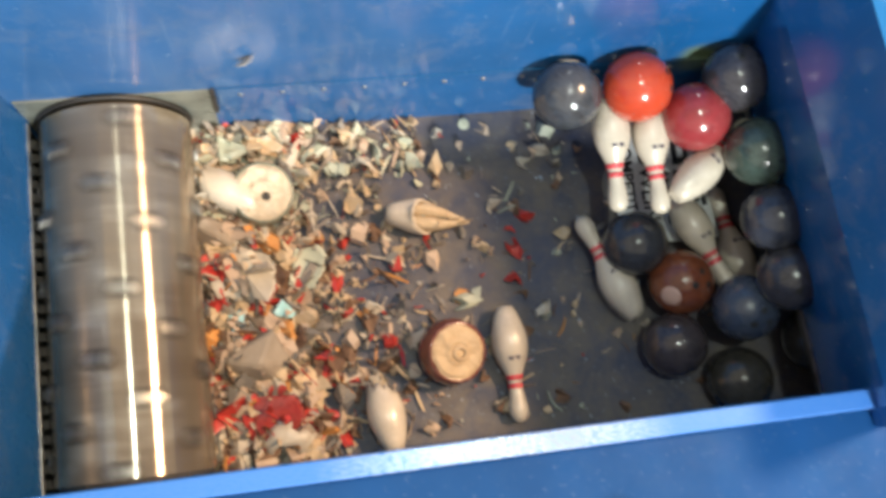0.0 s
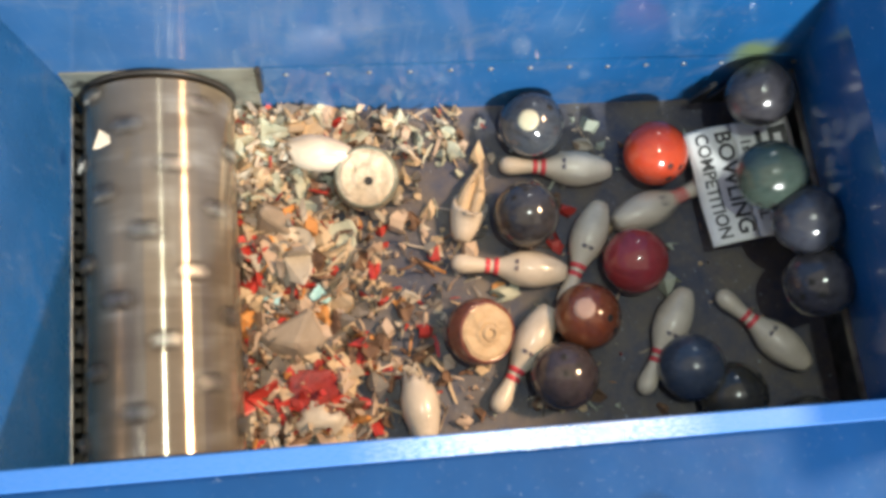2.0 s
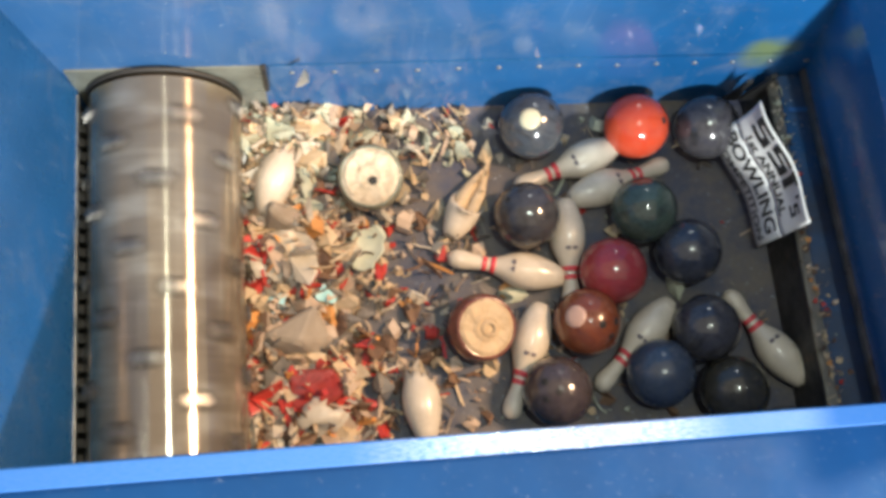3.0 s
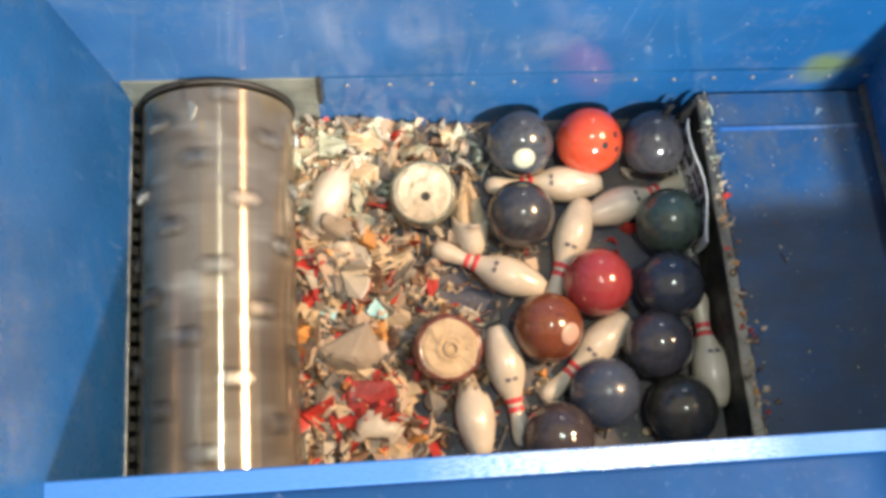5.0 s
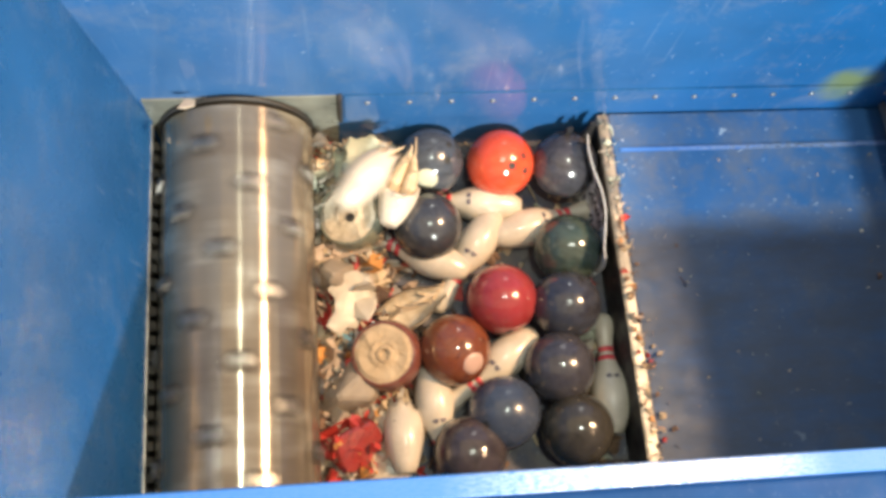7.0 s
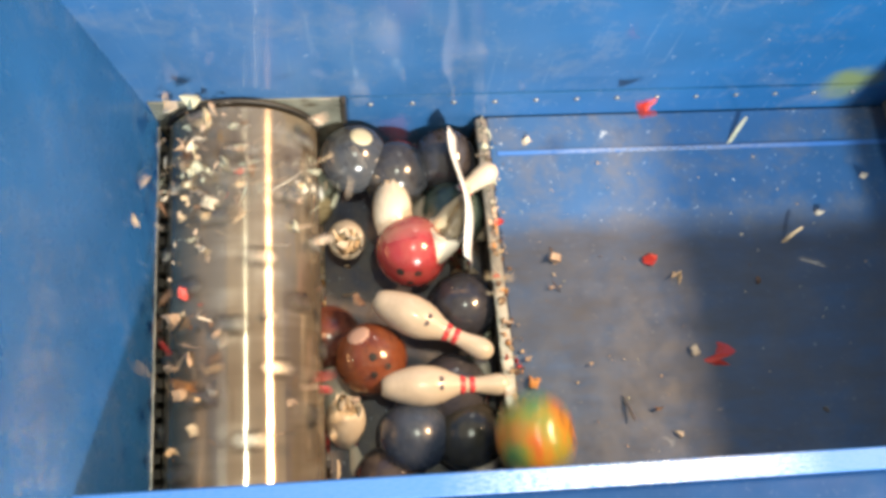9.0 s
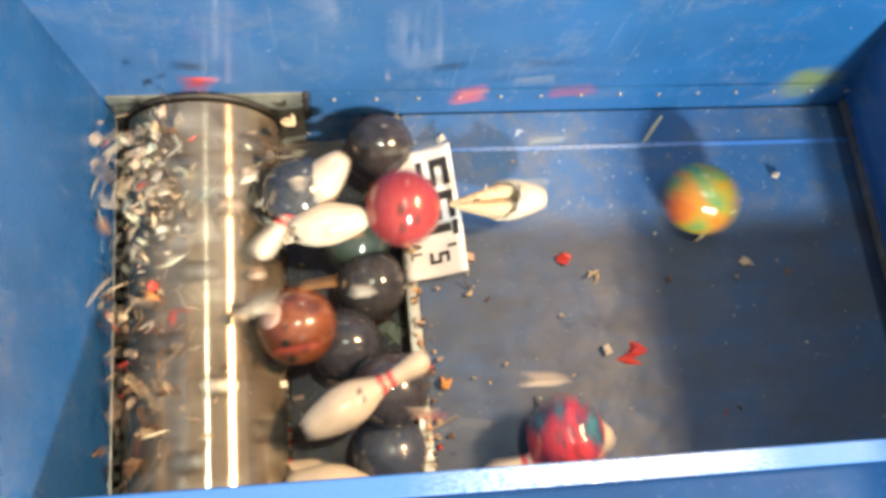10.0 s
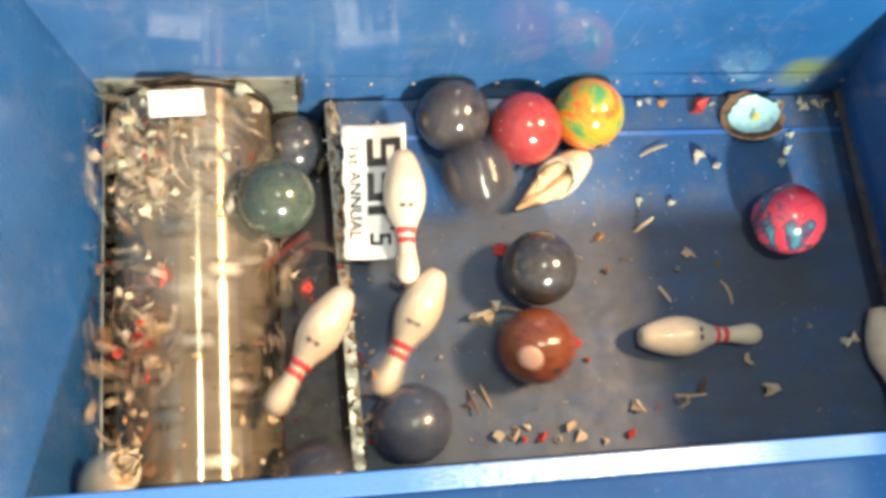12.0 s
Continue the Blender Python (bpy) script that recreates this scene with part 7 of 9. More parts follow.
    walk(things['banner'], [
        (0, pose(1.451, 0.888, 0.050, 0.0, 0.0, -90.0)),
        (0.3, pose(1.384, 0.913, 0.060, 0.0, 0.0, -90.0)),
        (0.5, pose(1.351, 0.881, 0.100, 5.0, 0.0, -90.0)),
        (0.8, pose(1.458, 0.882, 0.200, 15.0, 0.0, -86.0)),
        (1, pose(1.399, 0.874, 0.200, 20.0, 0.0, -86.0)),
        (1.5, pose(1.595, 0.929, 0.120, 24.0, 0.0, -88.0)),
        (1.8, pose(1.543, 0.852, 0.170, 28.0, 0.0, -80.0)),
        (2, pose(1.555, 0.877, 0.150, 14.0, 0.0, -83.0)),
        (2.3, pose(1.532, 0.842, 0.330, 26.0, 0.0, -70.0)),
        (2.5, pose(1.542, 0.833, 0.360, 30.0, 0.0, -68.0)),
        (2.9, pose(1.527, 0.862, 0.240, 78.0, 0.0, -74.0)),
        (3.2, pose(1.510, 0.870, 0.230, 98.0, 0.0, -78.0)),
        (3.7, pose(1.420, 0.900, 0.130, 95.0, 0.0, -86.0)),
        (5, pose(1.146, 0.920, 0.085, 94.0, 0.0, -88.0)),
        (5.5, pose(1.041, 0.930, 0.085, 94.0, 0.0, -88.0)),
        (6, pose(0.941, 0.930, 0.085, 94.0, 0.0, -88.0)),
        (7, pose(0.755, 0.930, 0.100, 93.0, 0.0, -88.0)),
        (8.4, pose(0.480, 0.935, 0.145, 95.0, 0.0, -86.0)),
        (8.8, pose(0.372, 0.941, 0.170, 98.0, 0.0, -86.0)),
        (9, pose(0.330, 0.938, 0.180, 98.0, 0.0, -86.0)),
        (9.5, pose(0.291, 0.943, 0.210, 60.0, 0.0, -86.0)),
        (10, pose(0.248, 0.880, 0.230, 18.0, 0.0, -86.0)),
        (10.2, pose(0.209, 0.877, 0.240, 15.0, 0.0, -86.0)),
        (10.5, pose(0.169, 0.867, 0.230, 25.0, 0.0, -88.0)),
        (10.8, pose(0.129, 0.896, 0.260, 10.0, 0.0, -95.0)),
        (11, pose(0.070, 0.851, 0.270, 12.0, 0.0, -82.0)),
        (11.5, pose(0.111, 0.832, 0.290, 8.0, 0.0, -92.0)),
        (12, pose(0.096, 0.900, 0.310, 6.0, 0.0, -92.0)),
    ])
    walk(things['banner_lower'], [
        (0, pose(1.451, 0.888, 0.050, 0.0, 0.0, -90.0)),
        (0.3, pose(1.384, 0.913, 0.060, 0.0, 0.0, -90.0)),
        (0.5, pose(1.351, 0.881, 0.100, 5.0, 0.0, -90.0)),
        (0.8, pose(1.458, 0.882, 0.200, 15.0, 0.0, -86.0)),
        (1, pose(1.399, 0.874, 0.200, 20.0, 0.0, -86.0)),
        (1.5, pose(1.595, 0.929, 0.120, 24.0, 0.0, -88.0)),
        (1.8, pose(1.543, 0.852, 0.170, 28.0, 0.0, -80.0)),
        (2, pose(1.555, 0.877, 0.150, 14.0, 0.0, -83.0)),
        (2.3, pose(1.532, 0.842, 0.330, 26.0, 0.0, -70.0)),
        (2.5, pose(1.542, 0.833, 0.360, 30.0, 0.0, -68.0)),
        (2.9, pose(1.527, 0.862, 0.240, 78.0, 0.0, -74.0)),
        (3.2, pose(1.510, 0.870, 0.230, 98.0, 0.0, -78.0)),
        (3.7, pose(1.420, 0.900, 0.130, 95.0, 0.0, -86.0)),
        (5, pose(1.146, 0.920, 0.085, 94.0, 0.0, -88.0)),
        (5.5, pose(1.041, 0.930, 0.085, 94.0, 0.0, -88.0)),
        (6, pose(0.941, 0.930, 0.085, 94.0, 0.0, -88.0)),
        (7, pose(0.755, 0.930, 0.100, 93.0, 0.0, -88.0)),
        (8.4, pose(0.480, 0.935, 0.145, 95.0, 0.0, -86.0)),
        (8.8, pose(0.372, 0.941, 0.170, 98.0, 0.0, -86.0)),
        (9, pose(0.266, 0.895, 0.000, 78.0, 0.0, -86.0)),
        (9.5, pose(0.233, 0.848, -0.100, 60.0, 0.0, -86.0)),
        (11, pose(-0.019, 0.857, -0.100, 40.0, 0.0, -86.0)),
        (12, pose(-0.133, 0.893, -0.150, 40.0, 0.0, -80.0)),
    ])
    walk(things['black_piece'], [
        (0, pose(1.302, 1.202, 0.200, 0.0, 0.0, 0.0)),
        (0.5, pose(1.270, 1.202, 0.200, 0.0, 0.0, 0.0)),
        (1, pose(1.379, 1.200, 0.200, 0.0, 0.0, 0.0)),
        (1.5, pose(1.488, 1.175, 0.200, 0.0, 0.0, 0.0)),
        (2, pose(1.459, 1.177, 0.200, 0.0, 0.0, 0.0)),
        (2.5, pose(1.617, 1.189, 0.200, 0.0, 0.0, 0.0)),
        (3, pose(1.545, 1.183, 0.200, 0.0, 0.0, 0.0)),
        (5, pose(1.098, 1.168, 0.180, 0.0, 0.0, 0.0)),
        (5.5, pose(0.987, 1.161, 0.180, 0.0, 0.0, 0.0)),
        (6, pose(0.891, 1.170, 0.180, 0.0, 0.0, 0.0)),
        (6.5, pose(0.802, 1.154, 0.180, 0.0, 0.0, 0.0)),
        (7, pose(0.707, 1.162, 0.180, 0.0, 0.0, 0.0)),
        (8.8, pose(0.408, 1.195, 0.100, 0.0, 0.0, 0.0)),
        (9, pose(0.352, 1.197, 0.100, 0.0, 0.0, 0.0)),
        (9.5, pose(0.291, 1.196, 0.100, 0.0, 0.0, 0.0)),
        (10.5, pose(0.105, 1.202, -0.150, 0.0, 0.0, 0.0)),
        (12, pose(0.109, 1.202, -0.200, 0.0, 0.0, 0.0)),
    ])
    walk(things['chip_0'], [
        (0, pose(-0.340, 1.033, 0.150, 30.8, 85.3, 288.5)),
        (9.7, pose(-0.340, 1.033, 0.150, 30.8, 85.3, 288.5)),
        (9.8667, pose(0.124, 1.080, 0.550, 51.8, 97.3, 306.5)),
        (10, pose(0.587, 1.127, 0.620, 72.8, 109.3, 324.5)),
        (10.2, pose(1.205, 1.190, 0.232, 100.8, 125.3, 348.5)),
        (10.5, pose(1.151, 1.190, 0.232, 100.8, 125.3, 348.5)),
        (11, pose(1.062, 1.190, 0.232, 100.8, 125.3, 348.5)),
        (11.5, pose(1.077, 1.190, 0.232, 100.8, 125.3, 348.5)),
        (12, pose(1.062, 1.190, 0.232, 100.8, 125.3, 348.5)),
    ])
    walk(things['chip_1'], [
        (0, pose(-0.340, 1.032, 0.150, 209.6, 33.9, 155.9)),
        (9.75, pose(-0.340, 1.032, 0.150, 209.6, 33.9, 155.9)),
        (9.9, pose(0.133, 1.079, 0.550, 230.6, 45.9, 173.9)),
        (10.0667, pose(0.605, 1.126, 0.620, 251.6, 57.9, 191.9)),
        (10.2667, pose(1.235, 1.189, 0.232, 279.6, 73.9, 215.9)),
        (10.5, pose(1.190, 1.189, 0.232, 279.6, 73.9, 215.9)),
        (11, pose(1.101, 1.189, 0.232, 279.6, 73.9, 215.9)),
        (11.5, pose(1.116, 1.189, 0.232, 279.6, 73.9, 215.9)),
        (12, pose(1.101, 1.189, 0.232, 279.6, 73.9, 215.9)),
    ])
    walk(things['chip_2'], [
        (0, pose(-0.340, 1.026, 0.150, 172.5, 57.5, 264.4)),
        (9.8, pose(-0.340, 1.026, 0.150, 172.5, 57.5, 264.4)),
        (9.9333, pose(0.166, 1.072, 0.550, 193.5, 69.5, 282.4)),
        (10.1, pose(0.672, 1.118, 0.620, 214.5, 81.5, 300.4)),
        (10.3, pose(1.347, 1.180, 0.232, 242.5, 97.5, 324.4)),
        (10.5, pose(1.311, 1.180, 0.232, 242.5, 97.5, 324.4)),
        (11, pose(1.222, 1.180, 0.232, 242.5, 97.5, 324.4)),
        (11.5, pose(1.237, 1.180, 0.232, 242.5, 97.5, 324.4)),
        (12, pose(1.221, 1.180, 0.232, 242.5, 97.5, 324.4)),
    ])
    walk(things['chip_3'], [
        (0, pose(-0.340, 0.949, 0.150, 40.9, 140.8, 186.0)),
        (9.85, pose(-0.340, 0.949, 0.150, 40.9, 140.8, 186.0)),
        (10, pose(0.258, 0.985, 0.550, 61.9, 152.8, 204.0)),
        (10.1333, pose(0.855, 1.021, 0.620, 82.9, 164.8, 222.0)),
        (10.3333, pose(1.652, 1.070, 0.232, 110.9, 180.8, 246.0)),
        (10.5, pose(1.625, 1.070, 0.232, 110.9, 180.8, 246.0)),
        (11, pose(1.536, 1.070, 0.232, 110.9, 180.8, 246.0)),
        (11.5, pose(1.551, 1.070, 0.232, 110.9, 180.8, 246.0)),
        (12, pose(1.535, 1.070, 0.232, 110.9, 180.8, 246.0)),
    ])
    walk(things['chip_4'], [
        (0, pose(-0.340, 0.911, 0.150, 155.0, 211.2, 265.6)),
        (9.9, pose(-0.340, 0.911, 0.150, 155.0, 211.2, 265.6)),
        (10.0333, pose(0.155, 0.943, 0.550, 176.0, 223.2, 283.6)),
        (10.2, pose(0.649, 0.974, 0.620, 197.0, 235.2, 301.6)),
        (10.4, pose(1.309, 1.016, 0.232, 225.0, 251.2, 325.6)),
        (10.5, pose(1.291, 1.016, 0.232, 225.0, 251.2, 325.6)),
        (11, pose(1.202, 1.016, 0.232, 225.0, 251.2, 325.6)),
        (11.5, pose(1.217, 1.016, 0.232, 225.0, 251.2, 325.6)),
        (12, pose(1.201, 1.016, 0.232, 225.0, 251.2, 325.6)),
    ])
    walk(things['chip_5'], [
        (0, pose(-0.340, 0.888, 0.150, 344.3, 102.3, 233.5)),
        (9.95, pose(-0.340, 0.888, 0.150, 344.3, 102.3, 233.5)),
        (10.1, pose(0.237, 0.917, 0.550, 365.3, 114.3, 251.5)),
        (10.2667, pose(0.813, 0.945, 0.620, 386.3, 126.3, 269.5)),
        (10.4667, pose(1.582, 0.983, 0.232, 414.3, 142.3, 293.5)),
        (11, pose(1.484, 0.983, 0.232, 414.3, 142.3, 293.5)),
        (11.5, pose(1.499, 0.983, 0.232, 414.3, 142.3, 293.5)),
        (12, pose(1.483, 0.983, 0.232, 414.3, 142.3, 293.5)),
    ])
    walk(things['chip_6'], [
        (0, pose(-0.340, 1.033, 0.150, 250.6, 105.4, 0.5)),
        (10, pose(-0.340, 1.033, 0.150, 250.6, 105.4, 0.5)),
        (10.1333, pose(0.289, 1.080, 0.550, 271.6, 117.4, 18.5)),
        (10.3, pose(0.918, 1.127, 0.620, 292.6, 129.4, 36.5)),
        (10.5, pose(1.757, 1.190, 0.232, 320.6, 145.4, 60.5)),
        (11, pose(1.668, 1.190, 0.232, 320.6, 145.4, 60.5)),
        (11.5, pose(1.683, 1.190, 0.232, 320.6, 145.4, 60.5)),
        (12, pose(1.667, 1.190, 0.232, 320.6, 145.4, 60.5)),
    ])
    walk(things['chip_7'], [
        (0, pose(-0.340, 1.020, 0.150, 350.4, 107.4, 113.0)),
        (10.05, pose(-0.340, 1.020, 0.150, 350.4, 107.4, 113.0)),
        (10.2, pose(0.265, 1.066, 0.550, 371.4, 119.4, 131.0)),
        (10.3333, pose(0.869, 1.111, 0.620, 392.4, 131.4, 149.0)),
        (10.5333, pose(1.675, 1.172, 0.232, 420.4, 147.4, 173.0)),
        (11, pose(1.595, 1.172, 0.232, 420.4, 147.4, 173.0)),
        (11.5, pose(1.610, 1.172, 0.232, 420.4, 147.4, 173.0)),
        (12, pose(1.594, 1.172, 0.232, 420.4, 147.4, 173.0)),
    ])
    walk(things['chip_8'], [
        (0, pose(-0.340, 0.449, 0.150, 321.0, 210.7, 169.7)),
        (10.1, pose(-0.340, 0.449, 0.150, 321.0, 210.7, 169.7)),
        (10.2667, pose(0.165, 0.421, 0.550, 342.0, 222.7, 187.7)),
        (10.4, pose(0.671, 0.393, 0.620, 363.0, 234.7, 205.7)),
        (10.6, pose(1.345, 0.356, 0.232, 391.0, 250.7, 229.7)),
        (11, pose(1.273, 0.356, 0.232, 391.0, 250.7, 229.7)),
        (11.5, pose(1.288, 0.356, 0.232, 391.0, 250.7, 229.7)),
        (12, pose(1.273, 0.356, 0.232, 391.0, 250.7, 229.7)),
    ])
    walk(things['chip_9'], [
        (0, pose(-0.340, 0.494, 0.150, 278.4, 10.9, 254.5)),
        (10.15, pose(-0.340, 0.494, 0.150, 278.4, 10.9, 254.5)),
        (10.3, pose(0.263, 0.472, 0.550, 299.4, 22.9, 272.5)),
        (10.4667, pose(0.867, 0.450, 0.620, 320.4, 34.9, 290.5)),
        (10.6333, pose(1.672, 0.420, 0.232, 348.4, 50.9, 314.5)),
        (11, pose(1.609, 0.420, 0.232, 348.4, 50.9, 314.5)),
        (11.5, pose(1.624, 0.420, 0.232, 348.4, 50.9, 314.5)),
        (12, pose(1.609, 0.420, 0.232, 348.4, 50.9, 314.5)),
    ])
    walk(things['chip_10'], [
        (0, pose(-0.340, 0.519, 0.150, 134.7, 32.7, 237.8)),
        (10.2, pose(-0.340, 0.519, 0.150, 134.7, 32.7, 237.8)),
        (10.3333, pose(0.226, 0.500, 0.550, 155.7, 44.7, 255.8)),
        (10.5, pose(0.792, 0.481, 0.620, 176.7, 56.7, 273.8)),
        (10.7, pose(1.547, 0.456, 0.232, 204.7, 72.7, 297.8)),
        (11, pose(1.493, 0.456, 0.232, 204.7, 72.7, 297.8)),
        (11.5, pose(1.508, 0.456, 0.232, 204.7, 72.7, 297.8)),
        (12, pose(1.493, 0.456, 0.232, 204.7, 72.7, 297.8)),
    ])
    walk(things['chip_11'], [
        (0, pose(-0.340, 0.607, 0.150, 335.3, 74.6, 226.8)),
        (10.25, pose(-0.340, 0.607, 0.150, 335.3, 74.6, 226.8)),
        (10.4, pose(0.085, 0.600, 0.550, 356.3, 86.6, 244.8)),
        (10.5333, pose(0.509, 0.592, 0.620, 377.3, 98.6, 262.8)),
        (10.7333, pose(1.075, 0.582, 0.232, 405.3, 114.6, 286.8)),
        (11, pose(1.030, 0.582, 0.232, 405.3, 114.6, 286.8)),
        (11.5, pose(1.046, 0.582, 0.232, 405.3, 114.6, 286.8)),
        (12, pose(1.030, 0.582, 0.232, 405.3, 114.6, 286.8)),
    ])
    walk(things['chip_12'], [
        (0, pose(-0.340, 0.375, 0.150, 107.3, 267.0, 260.0)),
        (10.3, pose(-0.340, 0.375, 0.150, 107.3, 267.0, 260.0)),
        (10.4667, pose(0.041, 0.337, 0.550, 128.3, 279.0, 278.0)),
        (10.6, pose(0.423, 0.300, 0.620, 149.3, 291.0, 296.0)),
        (10.8, pose(0.931, 0.250, 0.232, 177.3, 307.0, 320.0)),
        (11, pose(0.895, 0.250, 0.232, 177.3, 307.0, 320.0)),
        (11.5, pose(0.910, 0.250, 0.232, 177.3, 307.0, 320.0)),
        (12, pose(0.895, 0.250, 0.232, 177.3, 307.0, 320.0)),
    ])
    walk(things['chip_13'], [
        (0, pose(-0.340, 0.394, 0.150, 78.7, 298.8, 236.8)),
        (10.35, pose(-0.340, 0.394, 0.150, 78.7, 298.8, 236.8)),
        (10.5, pose(0.103, 0.359, 0.550, 99.7, 310.8, 254.8)),
        (10.6667, pose(0.545, 0.324, 0.620, 120.7, 322.8, 272.8)),
        (10.8667, pose(1.136, 0.277, 0.232, 148.7, 338.8, 296.8)),
        (11, pose(1.109, 0.277, 0.232, 148.7, 338.8, 296.8)),
        (11.5, pose(1.124, 0.277, 0.232, 148.7, 338.8, 296.8)),
        (12, pose(1.108, 0.277, 0.232, 148.7, 338.8, 296.8)),
    ])
    walk(things['chip_14'], [
        (0, pose(-0.340, 0.341, 0.150, 245.8, 295.2, 154.3)),
        (10.4, pose(-0.340, 0.341, 0.150, 245.8, 295.2, 154.3)),
        (10.5333, pose(-0.074, 0.300, 0.550, 266.8, 307.2, 172.3)),
        (10.7, pose(0.192, 0.258, 0.620, 287.8, 319.2, 190.3)),
        (10.9, pose(0.546, 0.202, 0.232, 315.8, 335.2, 214.3)),
        (11, pose(0.528, 0.202, 0.232, 315.8, 335.2, 214.3)),
        (11.5, pose(0.543, 0.202, 0.232, 315.8, 335.2, 214.3)),
        (12, pose(0.527, 0.202, 0.232, 315.8, 335.2, 214.3)),
    ])
    walk(things['chip_15'], [
        (0, pose(-0.340, 0.332, 0.150, 273.1, 316.3, 36.8)),
        (10.45, pose(-0.340, 0.332, 0.150, 273.1, 316.3, 36.8)),
        (10.6, pose(-0.050, 0.289, 0.550, 294.1, 328.3, 54.8)),
        (10.7333, pose(0.240, 0.245, 0.620, 315.1, 340.3, 72.8)),
        (10.9333, pose(0.626, 0.188, 0.232, 343.1, 356.3, 96.8)),
        (11.5, pose(0.633, 0.188, 0.232, 343.1, 356.3, 96.8)),
        (12, pose(0.617, 0.188, 0.232, 343.1, 356.3, 96.8)),
    ])
    walk(things['chip_16'], [
        (0, pose(-0.340, 0.318, 0.150, 305.9, 141.8, 172.7)),
        (9.7, pose(-0.340, 0.318, 0.150, 305.9, 141.8, 172.7)),
        (9.8667, pose(0.007, 0.273, 0.550, 326.9, 153.8, 190.7)),
        (10, pose(0.353, 0.228, 0.620, 347.9, 165.8, 208.7)),
        (10.2, pose(0.815, 0.168, 0.232, 375.9, 181.8, 232.7)),
        (10.5, pose(0.761, 0.168, 0.232, 375.9, 181.8, 232.7)),
        (11, pose(0.672, 0.168, 0.232, 375.9, 181.8, 232.7)),
        (11.5, pose(0.687, 0.168, 0.232, 375.9, 181.8, 232.7)),
        (12, pose(0.671, 0.168, 0.232, 375.9, 181.8, 232.7)),
    ])
    walk(things['chip_17'], [
        (0, pose(-0.340, 0.328, 0.150, 52.7, 251.4, 105.1)),
        (9.75, pose(-0.340, 0.328, 0.150, 52.7, 251.4, 105.1)),
        (9.9, pose(0.025, 0.284, 0.550, 73.7, 263.4, 123.1)),
        (10.0667, pose(0.390, 0.241, 0.620, 94.7, 275.4, 141.1)),
        (10.2667, pose(0.877, 0.183, 0.232, 122.7, 291.4, 165.1)),
        (10.5, pose(0.832, 0.183, 0.232, 122.7, 291.4, 165.1)),
        (11, pose(0.742, 0.183, 0.232, 122.7, 291.4, 165.1)),
        (11.5, pose(0.758, 0.183, 0.232, 122.7, 291.4, 165.1)),
        (12, pose(0.742, 0.183, 0.232, 122.7, 291.4, 165.1)),
    ])
    walk(things['chip_18'], [
        (0, pose(-0.340, 0.316, 0.150, 313.6, 99.1, 202.3)),
        (9.8, pose(-0.340, 0.316, 0.150, 313.6, 99.1, 202.3)),
        (9.9333, pose(0.063, 0.270, 0.550, 334.6, 111.1, 220.3)),
        (10.1, pose(0.466, 0.225, 0.620, 355.6, 123.1, 238.3)),
        (10.3, pose(1.003, 0.165, 0.232, 383.6, 139.1, 262.3)),
        (10.5, pose(0.967, 0.165, 0.232, 383.6, 139.1, 262.3)),
        (11, pose(0.878, 0.165, 0.232, 383.6, 139.1, 262.3)),
        (11.5, pose(0.893, 0.165, 0.232, 383.6, 139.1, 262.3)),
        (12, pose(0.877, 0.165, 0.232, 383.6, 139.1, 262.3)),
    ])
    walk(things['chip_19'], [
        (0, pose(-0.340, 0.730, 0.150, 143.9, 220.6, 70.8)),
        (9.85, pose(-0.340, 0.730, 0.150, 143.9, 220.6, 70.8)),
        (10, pose(0.053, 0.738, 0.550, 164.9, 232.6, 88.8)),
        (10.1333, pose(0.445, 0.747, 0.620, 185.9, 244.6, 106.8)),
        (10.3333, pose(0.969, 0.758, 0.232, 213.9, 260.6, 130.8)),
        (10.5, pose(0.942, 0.758, 0.232, 213.9, 260.6, 130.8)),
        (11, pose(0.852, 0.758, 0.232, 213.9, 260.6, 130.8)),
        (11.5, pose(0.867, 0.758, 0.232, 213.9, 260.6, 130.8)),
        (12, pose(0.852, 0.758, 0.232, 213.9, 260.6, 130.8)),
    ])
    walk(things['chip_20'], [
        (0, pose(-0.340, 0.584, 0.150, 64.9, 268.9, 270.8)),
        (9.9, pose(-0.340, 0.584, 0.150, 64.9, 268.9, 270.8)),
        (10.0333, pose(-0.064, 0.573, 0.550, 85.9, 280.9, 288.8)),
        (10.2, pose(0.211, 0.562, 0.620, 106.9, 292.9, 306.8)),
        (10.4, pose(0.578, 0.548, 0.232, 134.9, 308.9, 330.8)),
        (10.5, pose(0.560, 0.548, 0.232, 134.9, 308.9, 330.8)),
        (11, pose(0.471, 0.548, 0.232, 134.9, 308.9, 330.8)),
        (11.5, pose(0.486, 0.548, 0.232, 134.9, 308.9, 330.8)),
        (12, pose(0.471, 0.548, 0.232, 134.9, 308.9, 330.8)),
    ])
    walk(things['chip_21'], [
        (0, pose(-0.340, 0.589, 0.150, 204.1, 331.6, 74.1)),
        (9.95, pose(-0.340, 0.589, 0.150, 204.1, 331.6, 74.1)),
        (10.1, pose(-0.043, 0.579, 0.550, 225.1, 343.6, 92.1)),
        (10.2667, pose(0.255, 0.569, 0.620, 246.1, 355.6, 110.1)),
        (10.4667, pose(0.651, 0.555, 0.232, 274.1, 371.6, 134.1)),
        (11, pose(0.553, 0.555, 0.232, 274.1, 371.6, 134.1)),
        (11.5, pose(0.568, 0.555, 0.232, 274.1, 371.6, 134.1)),
        (12, pose(0.552, 0.555, 0.232, 274.1, 371.6, 134.1)),
    ])
